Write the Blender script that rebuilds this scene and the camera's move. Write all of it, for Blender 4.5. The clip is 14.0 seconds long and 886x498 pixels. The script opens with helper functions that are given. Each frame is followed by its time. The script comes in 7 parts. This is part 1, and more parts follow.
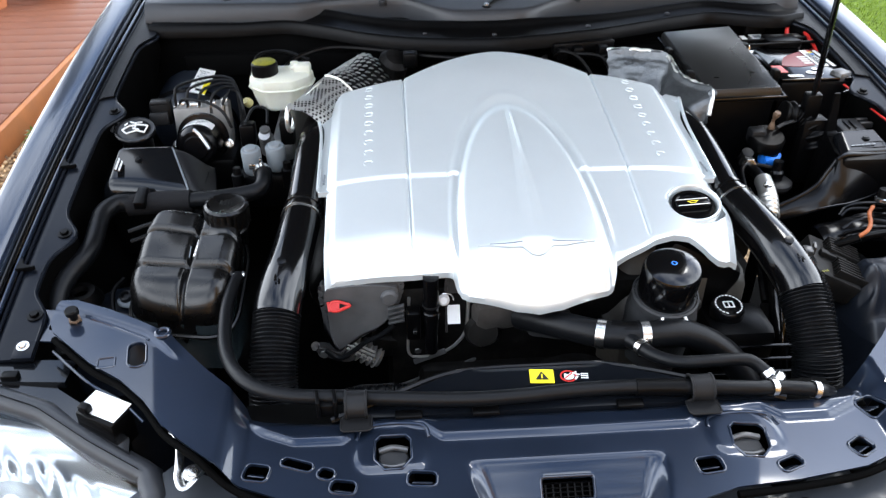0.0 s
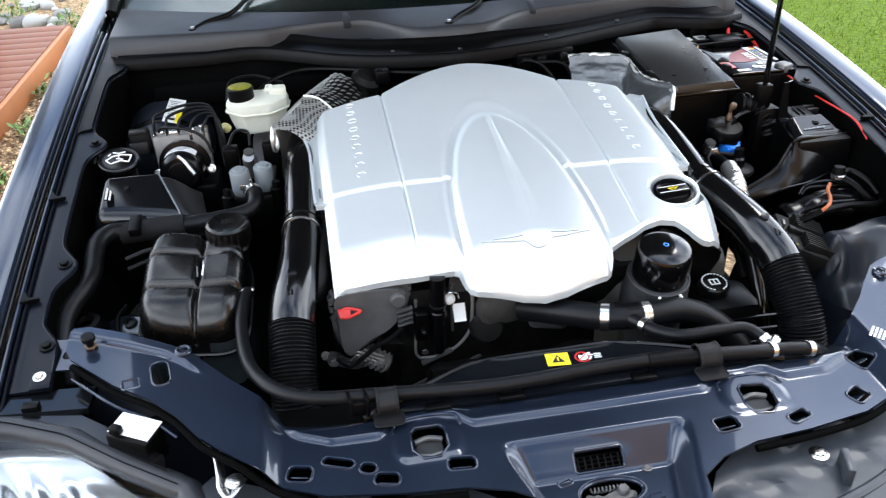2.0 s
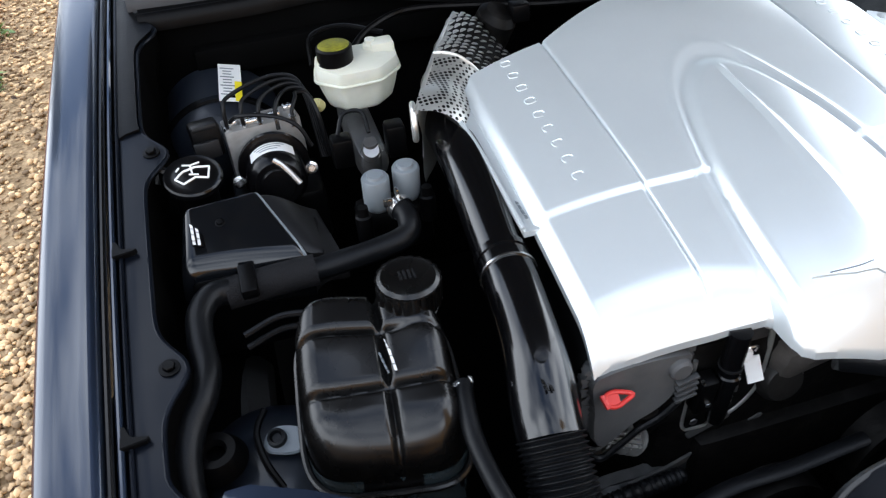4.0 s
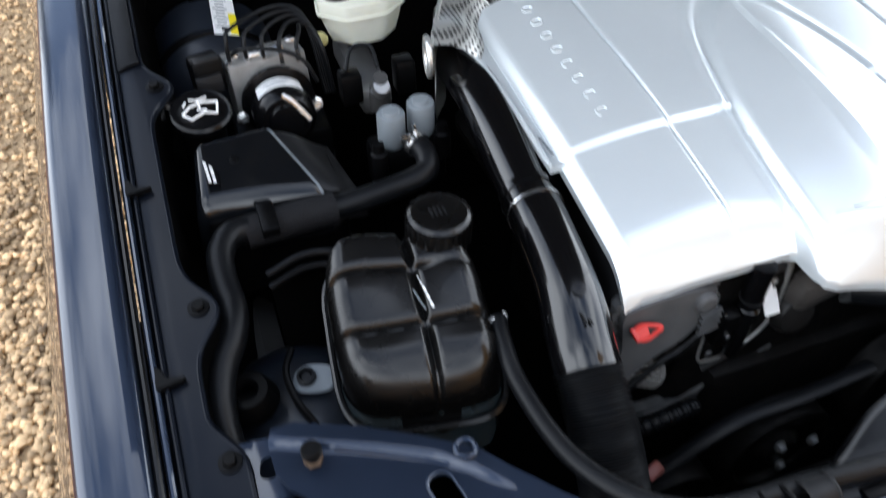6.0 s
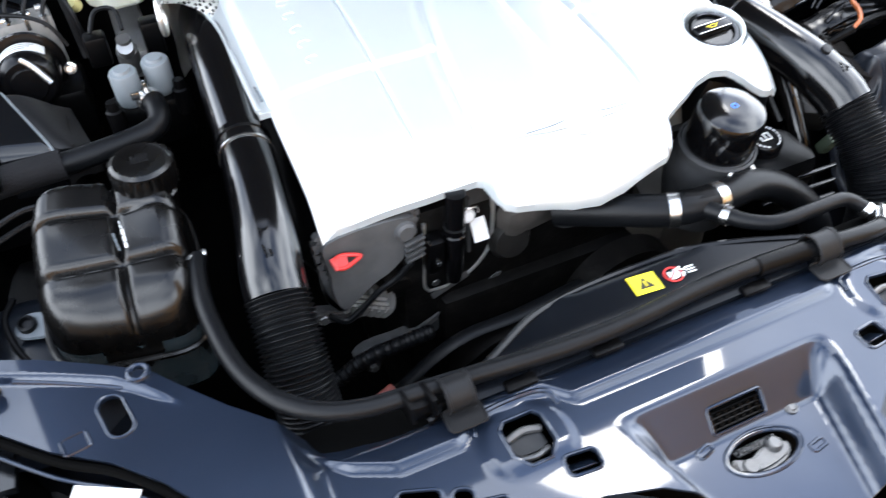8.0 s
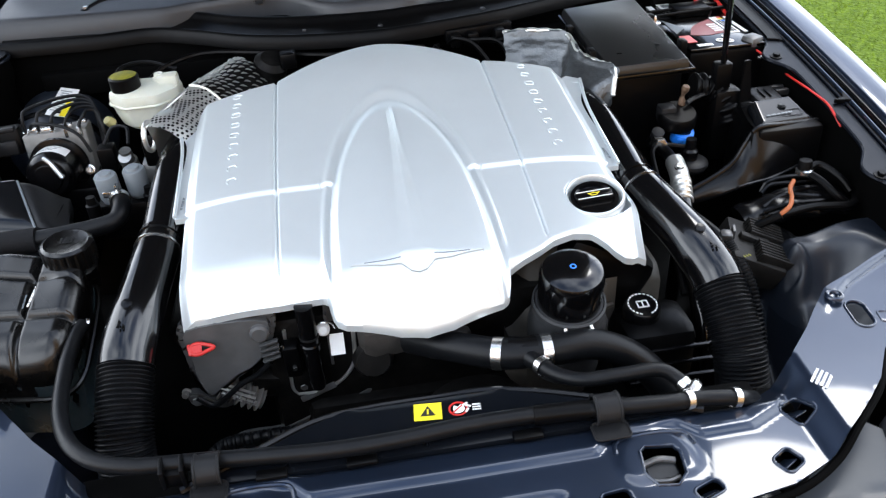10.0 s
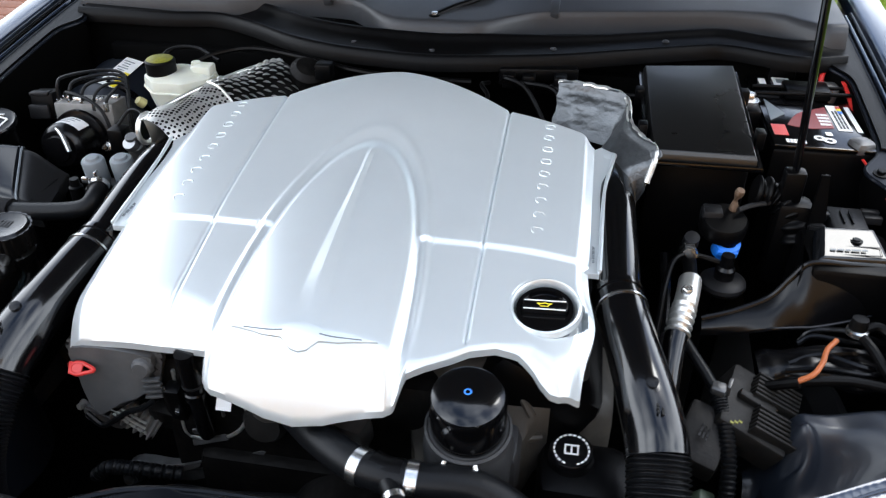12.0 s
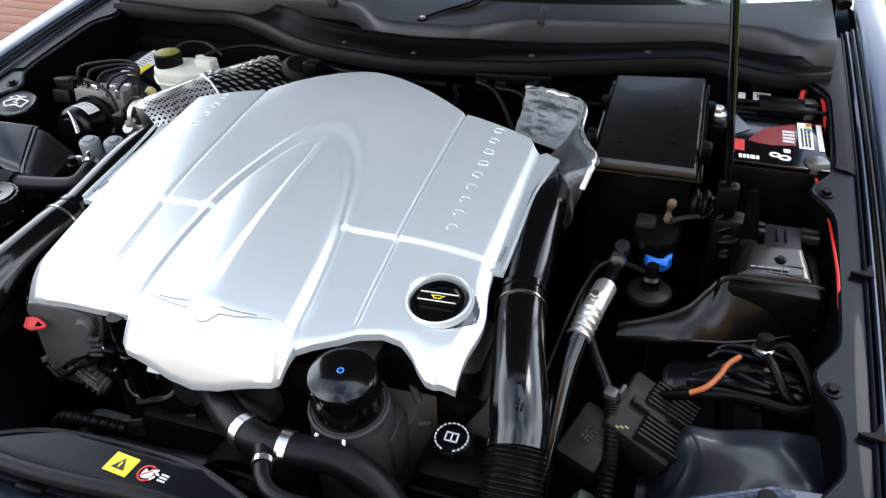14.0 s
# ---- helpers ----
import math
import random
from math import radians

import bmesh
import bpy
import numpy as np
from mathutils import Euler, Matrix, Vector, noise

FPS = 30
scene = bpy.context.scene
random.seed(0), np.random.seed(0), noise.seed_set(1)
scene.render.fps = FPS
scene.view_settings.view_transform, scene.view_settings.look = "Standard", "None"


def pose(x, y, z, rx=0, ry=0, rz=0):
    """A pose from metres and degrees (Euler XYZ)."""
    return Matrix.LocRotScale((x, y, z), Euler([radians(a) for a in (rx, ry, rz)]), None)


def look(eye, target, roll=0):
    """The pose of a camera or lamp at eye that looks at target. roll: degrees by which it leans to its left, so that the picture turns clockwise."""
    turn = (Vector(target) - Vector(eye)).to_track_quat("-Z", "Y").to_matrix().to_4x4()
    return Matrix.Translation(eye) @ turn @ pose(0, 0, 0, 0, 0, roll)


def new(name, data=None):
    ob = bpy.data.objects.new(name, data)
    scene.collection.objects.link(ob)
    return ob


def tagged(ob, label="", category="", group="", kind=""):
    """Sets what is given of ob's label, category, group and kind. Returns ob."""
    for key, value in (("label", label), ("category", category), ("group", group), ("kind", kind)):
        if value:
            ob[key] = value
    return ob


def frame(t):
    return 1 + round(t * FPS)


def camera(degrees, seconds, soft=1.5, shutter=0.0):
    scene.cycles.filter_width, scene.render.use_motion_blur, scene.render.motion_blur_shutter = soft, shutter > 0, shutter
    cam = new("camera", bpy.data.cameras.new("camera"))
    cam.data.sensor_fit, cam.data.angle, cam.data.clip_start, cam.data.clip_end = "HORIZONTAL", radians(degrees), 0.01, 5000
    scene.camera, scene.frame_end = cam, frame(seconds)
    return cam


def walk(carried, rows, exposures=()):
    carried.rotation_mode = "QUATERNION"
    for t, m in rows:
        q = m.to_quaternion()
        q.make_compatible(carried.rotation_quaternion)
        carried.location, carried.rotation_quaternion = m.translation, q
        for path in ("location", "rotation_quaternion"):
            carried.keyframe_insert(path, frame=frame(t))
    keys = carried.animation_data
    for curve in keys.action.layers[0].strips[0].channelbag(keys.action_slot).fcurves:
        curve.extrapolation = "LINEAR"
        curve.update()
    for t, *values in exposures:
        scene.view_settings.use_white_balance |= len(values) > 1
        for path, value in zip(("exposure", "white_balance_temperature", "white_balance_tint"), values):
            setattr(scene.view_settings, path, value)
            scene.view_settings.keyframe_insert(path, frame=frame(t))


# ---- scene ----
from mathutils.geometry import delaunay_2d_cdt

cam = camera(58.8, 14.0, soft=1.2, shutter=0.4)
PATH = [
    (0, (-0.202, -0.012, 1.499), (-0.094, 1.659, 0.405), -0.3),
    (0.5, (-0.194, -0.074, 1.507), (-0.067, 1.64, 0.483), -1.8),
    (1, (-0.224, -0.079, 1.501), (-0.056, 1.632, 0.479), -1.4),
    (1.5, (-0.269, -0.073, 1.494), (-0.021, 1.615, 0.451), -0.9),
    (2, (-0.315, -0.059, 1.489), (-0.038, 1.628, 0.452), -1.8),
    (2.5, (-0.383, 0.016, 1.465), (-0.133, 1.679, 0.381), -1.8),
    (3, (-0.428, 0.209, 1.424), (-0.289, 1.813, 0.238), -5.9),
    (3.5, (-0.497, 0.381, 1.415), (-0.275, 1.918, 0.154), -3.9),
    (3.7, (-0.54, 0.439, 1.415), (-0.234, 1.974, 0.169), -5.2),
    (5.8, (-0.667, 0.528, 1.413), (-0.192, 1.971, 0.113), -2.9),
    (6, (-0.672, 0.499, 1.407), (-0.218, 1.895, 0.049), -2.2),
    (6.5, (-0.657, 0.447, 1.394), (-0.249, 1.775, -0.045), -3.4),
    (7, (-0.631, 0.427, 1.399), (-0.226, 1.733, -0.06), -4.7),
    (7.5, (-0.565, 0.387, 1.4), (-0.05, 1.675, -0.041), -4.0),
    (8, (-0.446, 0.327, 1.406), (0.112, 1.639, 0.004), -2.2),
    (8.5, (-0.349, 0.246, 1.42), (0.203, 1.663, 0.12), -1.1),
    (8.7, (-0.325, 0.205, 1.426), (0.227, 1.672, 0.185), -2.3),
    (10.8, (0.078, 0.103, 1.445), (0.071, 1.777, 0.351), -1.4),
    (11, (0.1, 0.144, 1.445), (0.075, 1.815, 0.346), -0.8),
    (11.5, (0.177, 0.25, 1.455), (0.038, 1.912, 0.35), -0.6),
    (12, (0.277, 0.304, 1.453), (-0.007, 1.937, 0.333), 0.1),
    (12.5, (0.414, 0.331, 1.461), (-0.066, 1.932, 0.362), 0.5),
    (13, (0.487, 0.326, 1.468), (-0.071, 1.926, 0.407), 0.1),
    (13.5, (0.521, 0.315, 1.471), (-0.051, 1.906, 0.403), -1.0),
    (14, (0.533, 0.314, 1.467), (-0.008, 1.889, 0.359), -1.1),
]
EXPOSURE = [(0, 1.38), (2.5, 1.38), (3.5, 1.08), (6.6, 1.08), (7.0, 1.38), (7.5, 1.75), (8.0, 1.88), (8.6, 1.68), (10.6, 1.2), (11.5, 1.15), (14, 1.07)]
walk(cam, [(t, look(eye, target, roll)) for t, eye, target, roll in PATH], [(t, e, 6150, 9) for t, e in EXPOSURE])

# ---- light ----
SUN_EL, SUN_AZ = 56.0, 45.0   # height above the horizon and bearing from +y, clockwise
scene.view_settings.exposure = 1.0
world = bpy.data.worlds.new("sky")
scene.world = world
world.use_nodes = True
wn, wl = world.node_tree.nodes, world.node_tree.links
sky = wn.new("ShaderNodeTexSky")
sky.sky_type, sky.sun_disc = "NISHITA", False
sky.sun_elevation, sky.sun_rotation = radians(SUN_EL), radians(SUN_AZ)
sky.air_density, sky.dust_density, sky.ozone_density = 1.1, 0.8, 2.0
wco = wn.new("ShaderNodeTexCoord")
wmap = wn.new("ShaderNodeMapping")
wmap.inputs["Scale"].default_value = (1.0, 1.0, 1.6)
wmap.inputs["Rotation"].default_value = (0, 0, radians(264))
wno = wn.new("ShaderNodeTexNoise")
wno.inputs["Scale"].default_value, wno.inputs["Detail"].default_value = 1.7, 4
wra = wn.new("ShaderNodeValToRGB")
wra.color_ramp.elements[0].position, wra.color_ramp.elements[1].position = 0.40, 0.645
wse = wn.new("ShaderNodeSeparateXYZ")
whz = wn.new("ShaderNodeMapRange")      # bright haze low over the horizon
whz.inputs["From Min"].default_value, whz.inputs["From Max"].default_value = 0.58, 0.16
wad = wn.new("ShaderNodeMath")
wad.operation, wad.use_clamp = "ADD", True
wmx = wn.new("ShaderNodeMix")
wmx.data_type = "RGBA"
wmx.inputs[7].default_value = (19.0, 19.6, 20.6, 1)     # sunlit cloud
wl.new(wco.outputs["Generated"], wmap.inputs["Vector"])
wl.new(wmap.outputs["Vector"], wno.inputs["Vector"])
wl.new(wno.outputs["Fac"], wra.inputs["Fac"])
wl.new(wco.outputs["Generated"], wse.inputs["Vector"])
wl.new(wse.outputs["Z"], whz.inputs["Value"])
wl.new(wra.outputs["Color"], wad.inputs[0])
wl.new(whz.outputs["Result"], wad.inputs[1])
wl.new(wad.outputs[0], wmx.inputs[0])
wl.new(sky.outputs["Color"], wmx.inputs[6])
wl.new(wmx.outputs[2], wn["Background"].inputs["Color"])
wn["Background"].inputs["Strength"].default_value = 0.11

sun = new("sun", bpy.data.lights.new("sun", "SUN"))
sun.data.energy, sun.data.angle, sun.data.color = 0.5, radians(17.0), (1.0, 0.95, 0.87)
el, az = radians(SUN_EL), radians(SUN_AZ)
sun.matrix_world = look((math.sin(az) * math.cos(el) * 20, math.cos(az) * math.cos(el) * 20, math.sin(el) * 20), (0, 0, 0))


# ---- materials ----
def mat(name, color, rough=0.5, metal=0.0, coat=0.0, bump=0.0, bscale=300.0, var=0.2, vscale=14.0, rvar=0.12, spec=0.5, trans=0.0, emit=0.0, ior=1.5, dust=0.0, cior=1.5):
    m = bpy.data.materials.new(name)
    m.use_nodes = True
    n, l = m.node_tree.nodes, m.node_tree.links
    p = n["Principled BSDF"]
    p.inputs["Metallic"].default_value = metal
    p.inputs["Coat Weight"].default_value, p.inputs["Coat Roughness"].default_value = coat, 0.04
    p.inputs["Coat IOR"].default_value = cior
    p.inputs["Specular IOR Level"].default_value, p.inputs["IOR"].default_value = spec, ior
    p.inputs["Transmission Weight"].default_value = trans
    co = n.new("ShaderNodeTexCoord")
    big = n.new("ShaderNodeTexNoise")
    big.inputs["Scale"].default_value, big.inputs["Detail"].default_value = vscale, 6
    l.new(co.outputs["Object"], big.inputs["Vector"])
    mix = n.new("ShaderNodeMix")
    mix.data_type = "RGBA"
    c = Vector(color)
    mix.inputs[6].default_value = (*(c * (1 - var)), 1)
    mix.inputs[7].default_value = (*[min(1, k * (1 + var)) for k in c], 1)
    l.new(big.outputs["Fac"], mix.inputs[0])
    out = mix.outputs[2]
    if dust:
        fine = n.new("ShaderNodeTexNoise")
        fine.inputs["Scale"].default_value, fine.inputs["Detail"].default_value = 45, 8
        l.new(co.outputs["Object"], fine.inputs["Vector"])
        ramp = n.new("ShaderNodeValToRGB")
        ramp.color_ramp.elements[0].position, ramp.color_ramp.elements[1].position = 0.5, 0.78
        ramp.color_ramp.elements[1].color = (dust, dust, dust, 1)
        l.new(fine.outputs["Fac"], ramp.inputs["Fac"])
        dm = n.new("ShaderNodeMix")
        dm.data_type = "RGBA"
        dm.inputs[7].default_value = (0.16, 0.145, 0.125, 1)
        l.new(ramp.outputs["Color"], dm.inputs[0])
        l.new(out, dm.inputs[6])
        out = dm.outputs[2]
    l.new(out, p.inputs["Base Color"])
    rr = n.new("ShaderNodeMapRange")
    rr.inputs["To Min"].default_value, rr.inputs["To Max"].default_value = max(0.02, rough - rvar * rough * 2), min(1, rough + rvar * rough * 2)
    l.new(big.outputs["Fac"], rr.inputs["Value"])
    l.new(rr.outputs["Result"], p.inputs["Roughness"])
    if bump:
        small = n.new("ShaderNodeTexNoise")
        small.inputs["Scale"].default_value, small.inputs["Detail"].default_value = bscale, 3
        l.new(co.outputs["Object"], small.inputs["Vector"])
        bp = n.new("ShaderNodeBump")
        bp.inputs["Strength"].default_value, bp.inputs["Distance"].default_value = bump, 0.002
        l.new(small.outputs["Fac"], bp.inputs["Height"])
        l.new(bp.outputs["Normal"], p.inputs["Normal"])
    if emit:
        p.inputs["Emission Color"].default_value, p.inputs["Emission Strength"].default_value = (*color, 1), emit
    return m


PAINT = mat("dark_blue_paint", (0.0130, 0.0210, 0.0400), 0.34, 0.65, 1.0, var=0.22, vscale=9, dust=0.010, spec=0.3, cior=1.50)
RAIL = mat("rail_paint", (0.0036, 0.0052, 0.0092), 0.40, 0.4, 0.12, var=0.15, dust=0.008, spec=0.15)
BLACK = mat("black_plastic", (0.0014, 0.0014, 0.0016), 0.36, bump=0.12, bscale=500, dust=0.008, spec=0.11)
SATIN = mat("satin_black_plastic", (0.002, 0.002, 0.0024), 0.24, bump=0.05, bscale=250, dust=0.007, spec=0.3)
GLOSS = mat("gloss_black_plastic", (0.0015, 0.0015, 0.0018), 0.16, coat=0.38, spec=0.4, rvar=0.05, dust=0.004)
TANK = mat("moulded_black_plastic", (0.0016, 0.0015, 0.0015), 0.27, coat=0.10, bump=0.02, bscale=90, dust=0.015, vscale=25, spec=0.4)
RUBBER = mat("black_rubber", (0.0038, 0.0042, 0.005), 0.38, bump=0.15, bscale=400, dust=0.012, spec=0.18)
SEAL = mat("weatherstrip_rubber", (0.0018, 0.0018, 0.0020), 0.40, bump=0.12, bscale=300, dust=0.008, spec=0.10)
FOAM = mat("foam_sleeve", (0.005, 0.005, 0.006), 0.8, bump=0.5, bscale=500, spec=0.2)
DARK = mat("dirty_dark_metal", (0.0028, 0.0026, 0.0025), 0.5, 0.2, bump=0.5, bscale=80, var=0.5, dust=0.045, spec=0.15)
FELT = mat("dark_grey_felt", (0.040, 0.042, 0.046), 0.9, bump=0.4, bscale=200, var=0.25, spec=0.1)
# near-black that puts the shade of the bay and gaps into the colour
SHADOW = mat("shade_black", (0.0008, 0.0008, 0.0008), 0.8, bump=0.3, bscale=40, var=0.4, spec=0.04)
SILVER = mat("silver_painted_plastic", (0.67, 0.718, 0.735), 0.29, 0.5, 0.0, bump=0.02, bscale=900, var=0.03, vscale=20, rvar=0.0)
ALU = mat("cast_aluminium", (0.36, 0.36, 0.355), 0.38, 0.85, bump=0.35, bscale=160, var=0.35, dust=0.12)
STEEL = mat("bright_steel", (0.72, 0.72, 0.71), 0.25, 1.0, bump=0.05, bscale=200, var=0.12)
RUST = mat("rusty_bolt", (0.13, 0.085, 0.055), 0.6, 0.5, bump=0.5, bscale=300, var=0.5)
FOIL = mat("foil_heat_shield", (0.66, 0.66, 0.63), 0.34, 0.85, bump=0.25, bscale=120, var=0.15)
CRINKLE = mat("crinkled_heat_shield", (0.105, 0.112, 0.118), 0.36, 0.7, bump=0.6, bscale=130, var=0.5, vscale=40)
CREAM = mat("cream_translucent_plastic", (0.64, 0.65, 0.56), 0.38, trans=0.1, bump=0.08, bscale=150, var=0.1, dust=0.12)
CREAM.node_tree.nodes["Principled BSDF"].inputs["Subsurface Weight"].default_value = 0.3
CREAM.node_tree.nodes["Principled BSDF"].inputs["Subsurface Radius"].default_value = (0.01, 0.009, 0.006)
GREY = mat("blue_grey_plastic", (0.15, 0.17, 0.185), 0.45, bump=0.1, bscale=200, var=0.15)
COWL = mat("grey_cowl_plastic", (0.028, 0.0295, 0.033), 0.40, bump=0.06, bscale=500, var=0.12, dust=0.02, spec=0.35)
YELLOW = mat("yellow_sticker", (0.85, 0.70, 0.02), 0.4, var=0.05)
OLIVE = mat("olive_print", (0.17, 0.165, 0.012), 0.5, var=0.95, vscale=160)
WHITE = mat("white_print", (0.80, 0.80, 0.79), 0.45, var=0.04)
INK = mat("black_print", (0.01, 0.01, 0.01), 0.5)
RED = mat("red_plastic", (0.50, 0.025, 0.02), 0.35, bump=0.05, var=0.1)
ORANGE = mat("orange_conduit", (0.36, 0.10, 0.028), 0.5, bump=0.1, var=0.15)
BLUE = mat("blue_plastic", (0.02, 0.19, 0.75), 0.4, var=0.1)
LENS = mat("clear_lens", (0.95, 0.96, 0.97), 0.03, trans=1.0, var=0.01, ior=1.35)
REFLECTOR = mat("chrome_reflector", (0.58, 0.60, 0.60), 0.30, 1.0, bump=0.02, bscale=22, var=0.12)
GLASS = mat("windscreen_glass", (0.75, 0.85, 0.83), 0.02, trans=1.0, var=0.01, ior=1.45)
WOOD = mat("stained_decking", (0.160, 0.058, 0.029), 0.6, bump=0.3, bscale=60, var=0.35, vscale=9, spec=0.25)
TERRA = mat("terracotta", (0.55, 0.20, 0.08), 0.7, bump=0.2, bscale=120, var=0.15)
LEAF = mat("leaf_green", (0.09, 0.16, 0.03), 0.5, var=0.5, vscale=30)
STONE = mat("mixed_gravel", (0.50, 0.355, 0.205), 0.75, bump=0.4, bscale=300, var=0.35, vscale=3)
GRIME = mat("dusty_grey_plastic", (0.030, 0.031, 0.033), 0.55, bump=0.25, bscale=120, var=0.45, vscale=40, dust=0.06, spec=0.25)
LIDM = mat("smooth_black_lid", (0.003, 0.0035, 0.0045), 0.13, bump=0.01, bscale=80, dust=0.02, spec=0.5)
WORN = mat("worn_dull_alloy", (0.13, 0.13, 0.13), 0.42, 0.7, bump=0.4, bscale=140, var=0.45, vscale=40, dust=0.1)
BRICK = mat("brown_wall_render", (0.44, 0.220, 0.055), 0.85, bump=0.4, bscale=30, var=0.3, vscale=3)
AIRLID = mat("sheeny_black_lid", (0.0030, 0.0030, 0.0030), 0.30, coat=0.12, bump=0.02, bscale=35, var=0.5, vscale=9, rvar=0.25, dust=0.012, spec=0.5)
GASKET = mat("dark_grey_gasket", (0.022, 0.024, 0.028), 0.40, bump=0.05, bscale=200, var=0.15, dust=0.03, spec=0.4)
PALE = mat("pale_cast_alloy", (0.21, 0.205, 0.195), 0.5, 0.3, bump=0.4, bscale=120, var=0.4, vscale=50, dust=0.1)
TYRE = mat("tyre_rubber", (0.02, 0.02, 0.02), 0.75, bump=0.2, bscale=200)
CAST = mat("dirty_grey_casting", (0.060, 0.062, 0.064), 0.55, 0.2, bump=0.7, bscale=70, var=0.75, vscale=45, dust=0.06, spec=0.25)
SHROUD = mat("blue_black_shroud_plastic", (0.0030, 0.0038, 0.0055), 0.24, bump=0.03, bscale=120, var=0.3, dust=0.008, spec=0.16)
TURRET = mat("inner_body_paint", (0.0075, 0.0105, 0.0170), 0.42, 0.0, 0.15, bump=0.02, bscale=40, var=0.2, vscale=12, dust=0.02, spec=0.5)
GRIMY = mat("oily_dark_casting", (0.011, 0.0105, 0.0100), 0.40, 0.0, bump=0.3, bscale=60, var=0.6, vscale=25, dust=0.03, spec=0.3)
DULL = mat("dull_charcoal_plastic", (0.009, 0.0092, 0.010), 0.42, bump=0.1, bscale=300, var=0.25, dust=0.015, spec=0.2)
TRAY = mat("grey_tray_plastic", (0.026, 0.030, 0.036), 0.38, coat=0.1, spec=0.3, bump=0.03, bscale=200, var=0.12, dust=0.04)

# gravel bed and lawn on one sheet
GROUND = bpy.data.materials.new("gravel_and_lawn")
GROUND.use_nodes = True
gn, gl = GROUND.node_tree.nodes, GROUND.node_tree.links
gp = gn["Principled BSDF"]
gco = gn.new("ShaderNodeTexCoord")
gv = gn.new("ShaderNodeTexVoronoi")
gv.inputs["Scale"].default_value = 55
gr = gn.new("ShaderNodeValToRGB")
gr.color_ramp.elements[0].color, gr.color_ramp.elements[1].color = (0.15, 0.098, 0.052, 1), (0.47, 0.335, 0.195, 1)
gl.new(gco.outputs["Object"], gv.inputs["Vector"])
gl.new(gv.outputs["Color"], gr.inputs["Fac"])
gg = gn.new("ShaderNodeTexNoise")
gg.inputs["Scale"].default_value, gg.inputs["Detail"].default_value = 26, 9
ggr = gn.new("ShaderNodeValToRGB")
ggr.color_ramp.elements[0].position, ggr.color_ramp.elements[0].color = 0.3, (0.05, 0.085, 0.006, 1)
ggr.color_ramp.elements[1].position, ggr.color_ramp.elements[1].color = 0.7, (0.13, 0.19, 0.014, 1)
gl.new(gco.outputs["Object"], gg.inputs["Vector"])
gl.new(gg.outputs["Fac"], ggr.inputs["Fac"])
gs = gn.new("ShaderNodeSeparateXYZ")
gl.new(gco.outputs["Object"], gs.inputs["Vector"])
gst = gn.new("ShaderNodeMath")
gst.operation = "GREATER_THAN"
gst.inputs[1].default_value = 1.7
gl.new(gs.outputs["X"], gst.inputs[0])
gm = gn.new("ShaderNodeMix")
gm.data_type = "RGBA"
gl.new(gst.outputs[0], gm.inputs[0])
gl.new(gr.outputs["Color"], gm.inputs[6])
gl.new(ggr.outputs["Color"], gm.inputs[7])
gl.new(gm.outputs[2], gp.inputs["Base Color"])
gp.inputs["Roughness"].default_value = 0.9
gp.inputs["Specular IOR Level"].default_value = 0.12
gb = gn.new("ShaderNodeBump")
gb.inputs["Distance"].default_value = 0.01
gl.new(gv.outputs["Distance"], gb.inputs["Height"])
gl.new(gb.outputs["Normal"], gp.inputs["Normal"])


def vary(m, spread):
    """Each loose piece of a joined mesh takes a shade of its own."""
    n, l = m.node_tree.nodes, m.node_tree.links
    p = n["Principled BSDF"]
    src = p.inputs["Base Color"].links[0].from_socket
    geo = n.new("ShaderNodeNewGeometry")
    ramp = n.new("ShaderNodeValToRGB")
    ramp.color_ramp.elements[0].color = (spread, spread * 0.92, spread * 0.85, 1)
    ramp.color_ramp.elements[1].color = (1.9, 1.85, 1.75, 1)
    mul = n.new("ShaderNodeMix")
    mul.data_type, mul.blend_type = "RGBA", "MULTIPLY"
    mul.inputs[0].default_value = 1
    l.new(geo.outputs["Random Per Island"], ramp.inputs["Fac"])
    l.new(src, mul.inputs[6])
    l.new(ramp.outputs["Color"], mul.inputs[7])
    l.new(mul.outputs[2], p.inputs["Base Color"])


vary(STONE, 0.35)
vary(LEAF, 0.5)


# ---- mesh helpers ----
BASE = {}


def thing(name, label, category, at=(0, 0, 0), group="", kind=""):
    ob = new(name)
    ob.empty_display_size = 0.02
    ob.location = at
    BASE[ob.name] = Vector(at)
    return tagged(ob, label, category, group, kind)


def finish(me, angle):
    me.polygons.foreach_set("use_smooth", [True] * len(me.polygons))
    me.set_sharp_from_angle(angle=radians(angle))
    return me


def part(name, bm, material, parent=None, label="", angle=35):
    """Links a bmesh, in world coordinates, as one mesh object under a thing or a part."""
    me = bpy.data.meshes.new(name)
    bm.to_mesh(me)
    bm.free()
    return part_mesh(name, me, material, parent, label, angle)


def part_mesh(name, me, material, parent=None, label="", angle=35):
    me.materials.append(material)
    finish(me, angle)
    ob = new(name, me)
    BASE[ob.name] = Vector((0, 0, 0))
    if parent:
        ob.parent = parent
        ob.location = -BASE[parent.name]
    return tagged(ob, label)


def mesh(verts, faces):
    me = bpy.data.meshes.new("mesh")
    me.from_pydata([tuple(v) for v in verts], [], [tuple(f) for f in faces])
    me.update()
    return me


def to_bm(verts, faces):
    bm = bmesh.new()
    vs = [bm.verts.new(v) for v in verts]
    for f in faces:
        try:
            bm.faces.new([vs[i] for i in f])
        except ValueError:
            pass
    bmesh.ops.recalc_face_normals(bm, faces=bm.faces)
    return bm


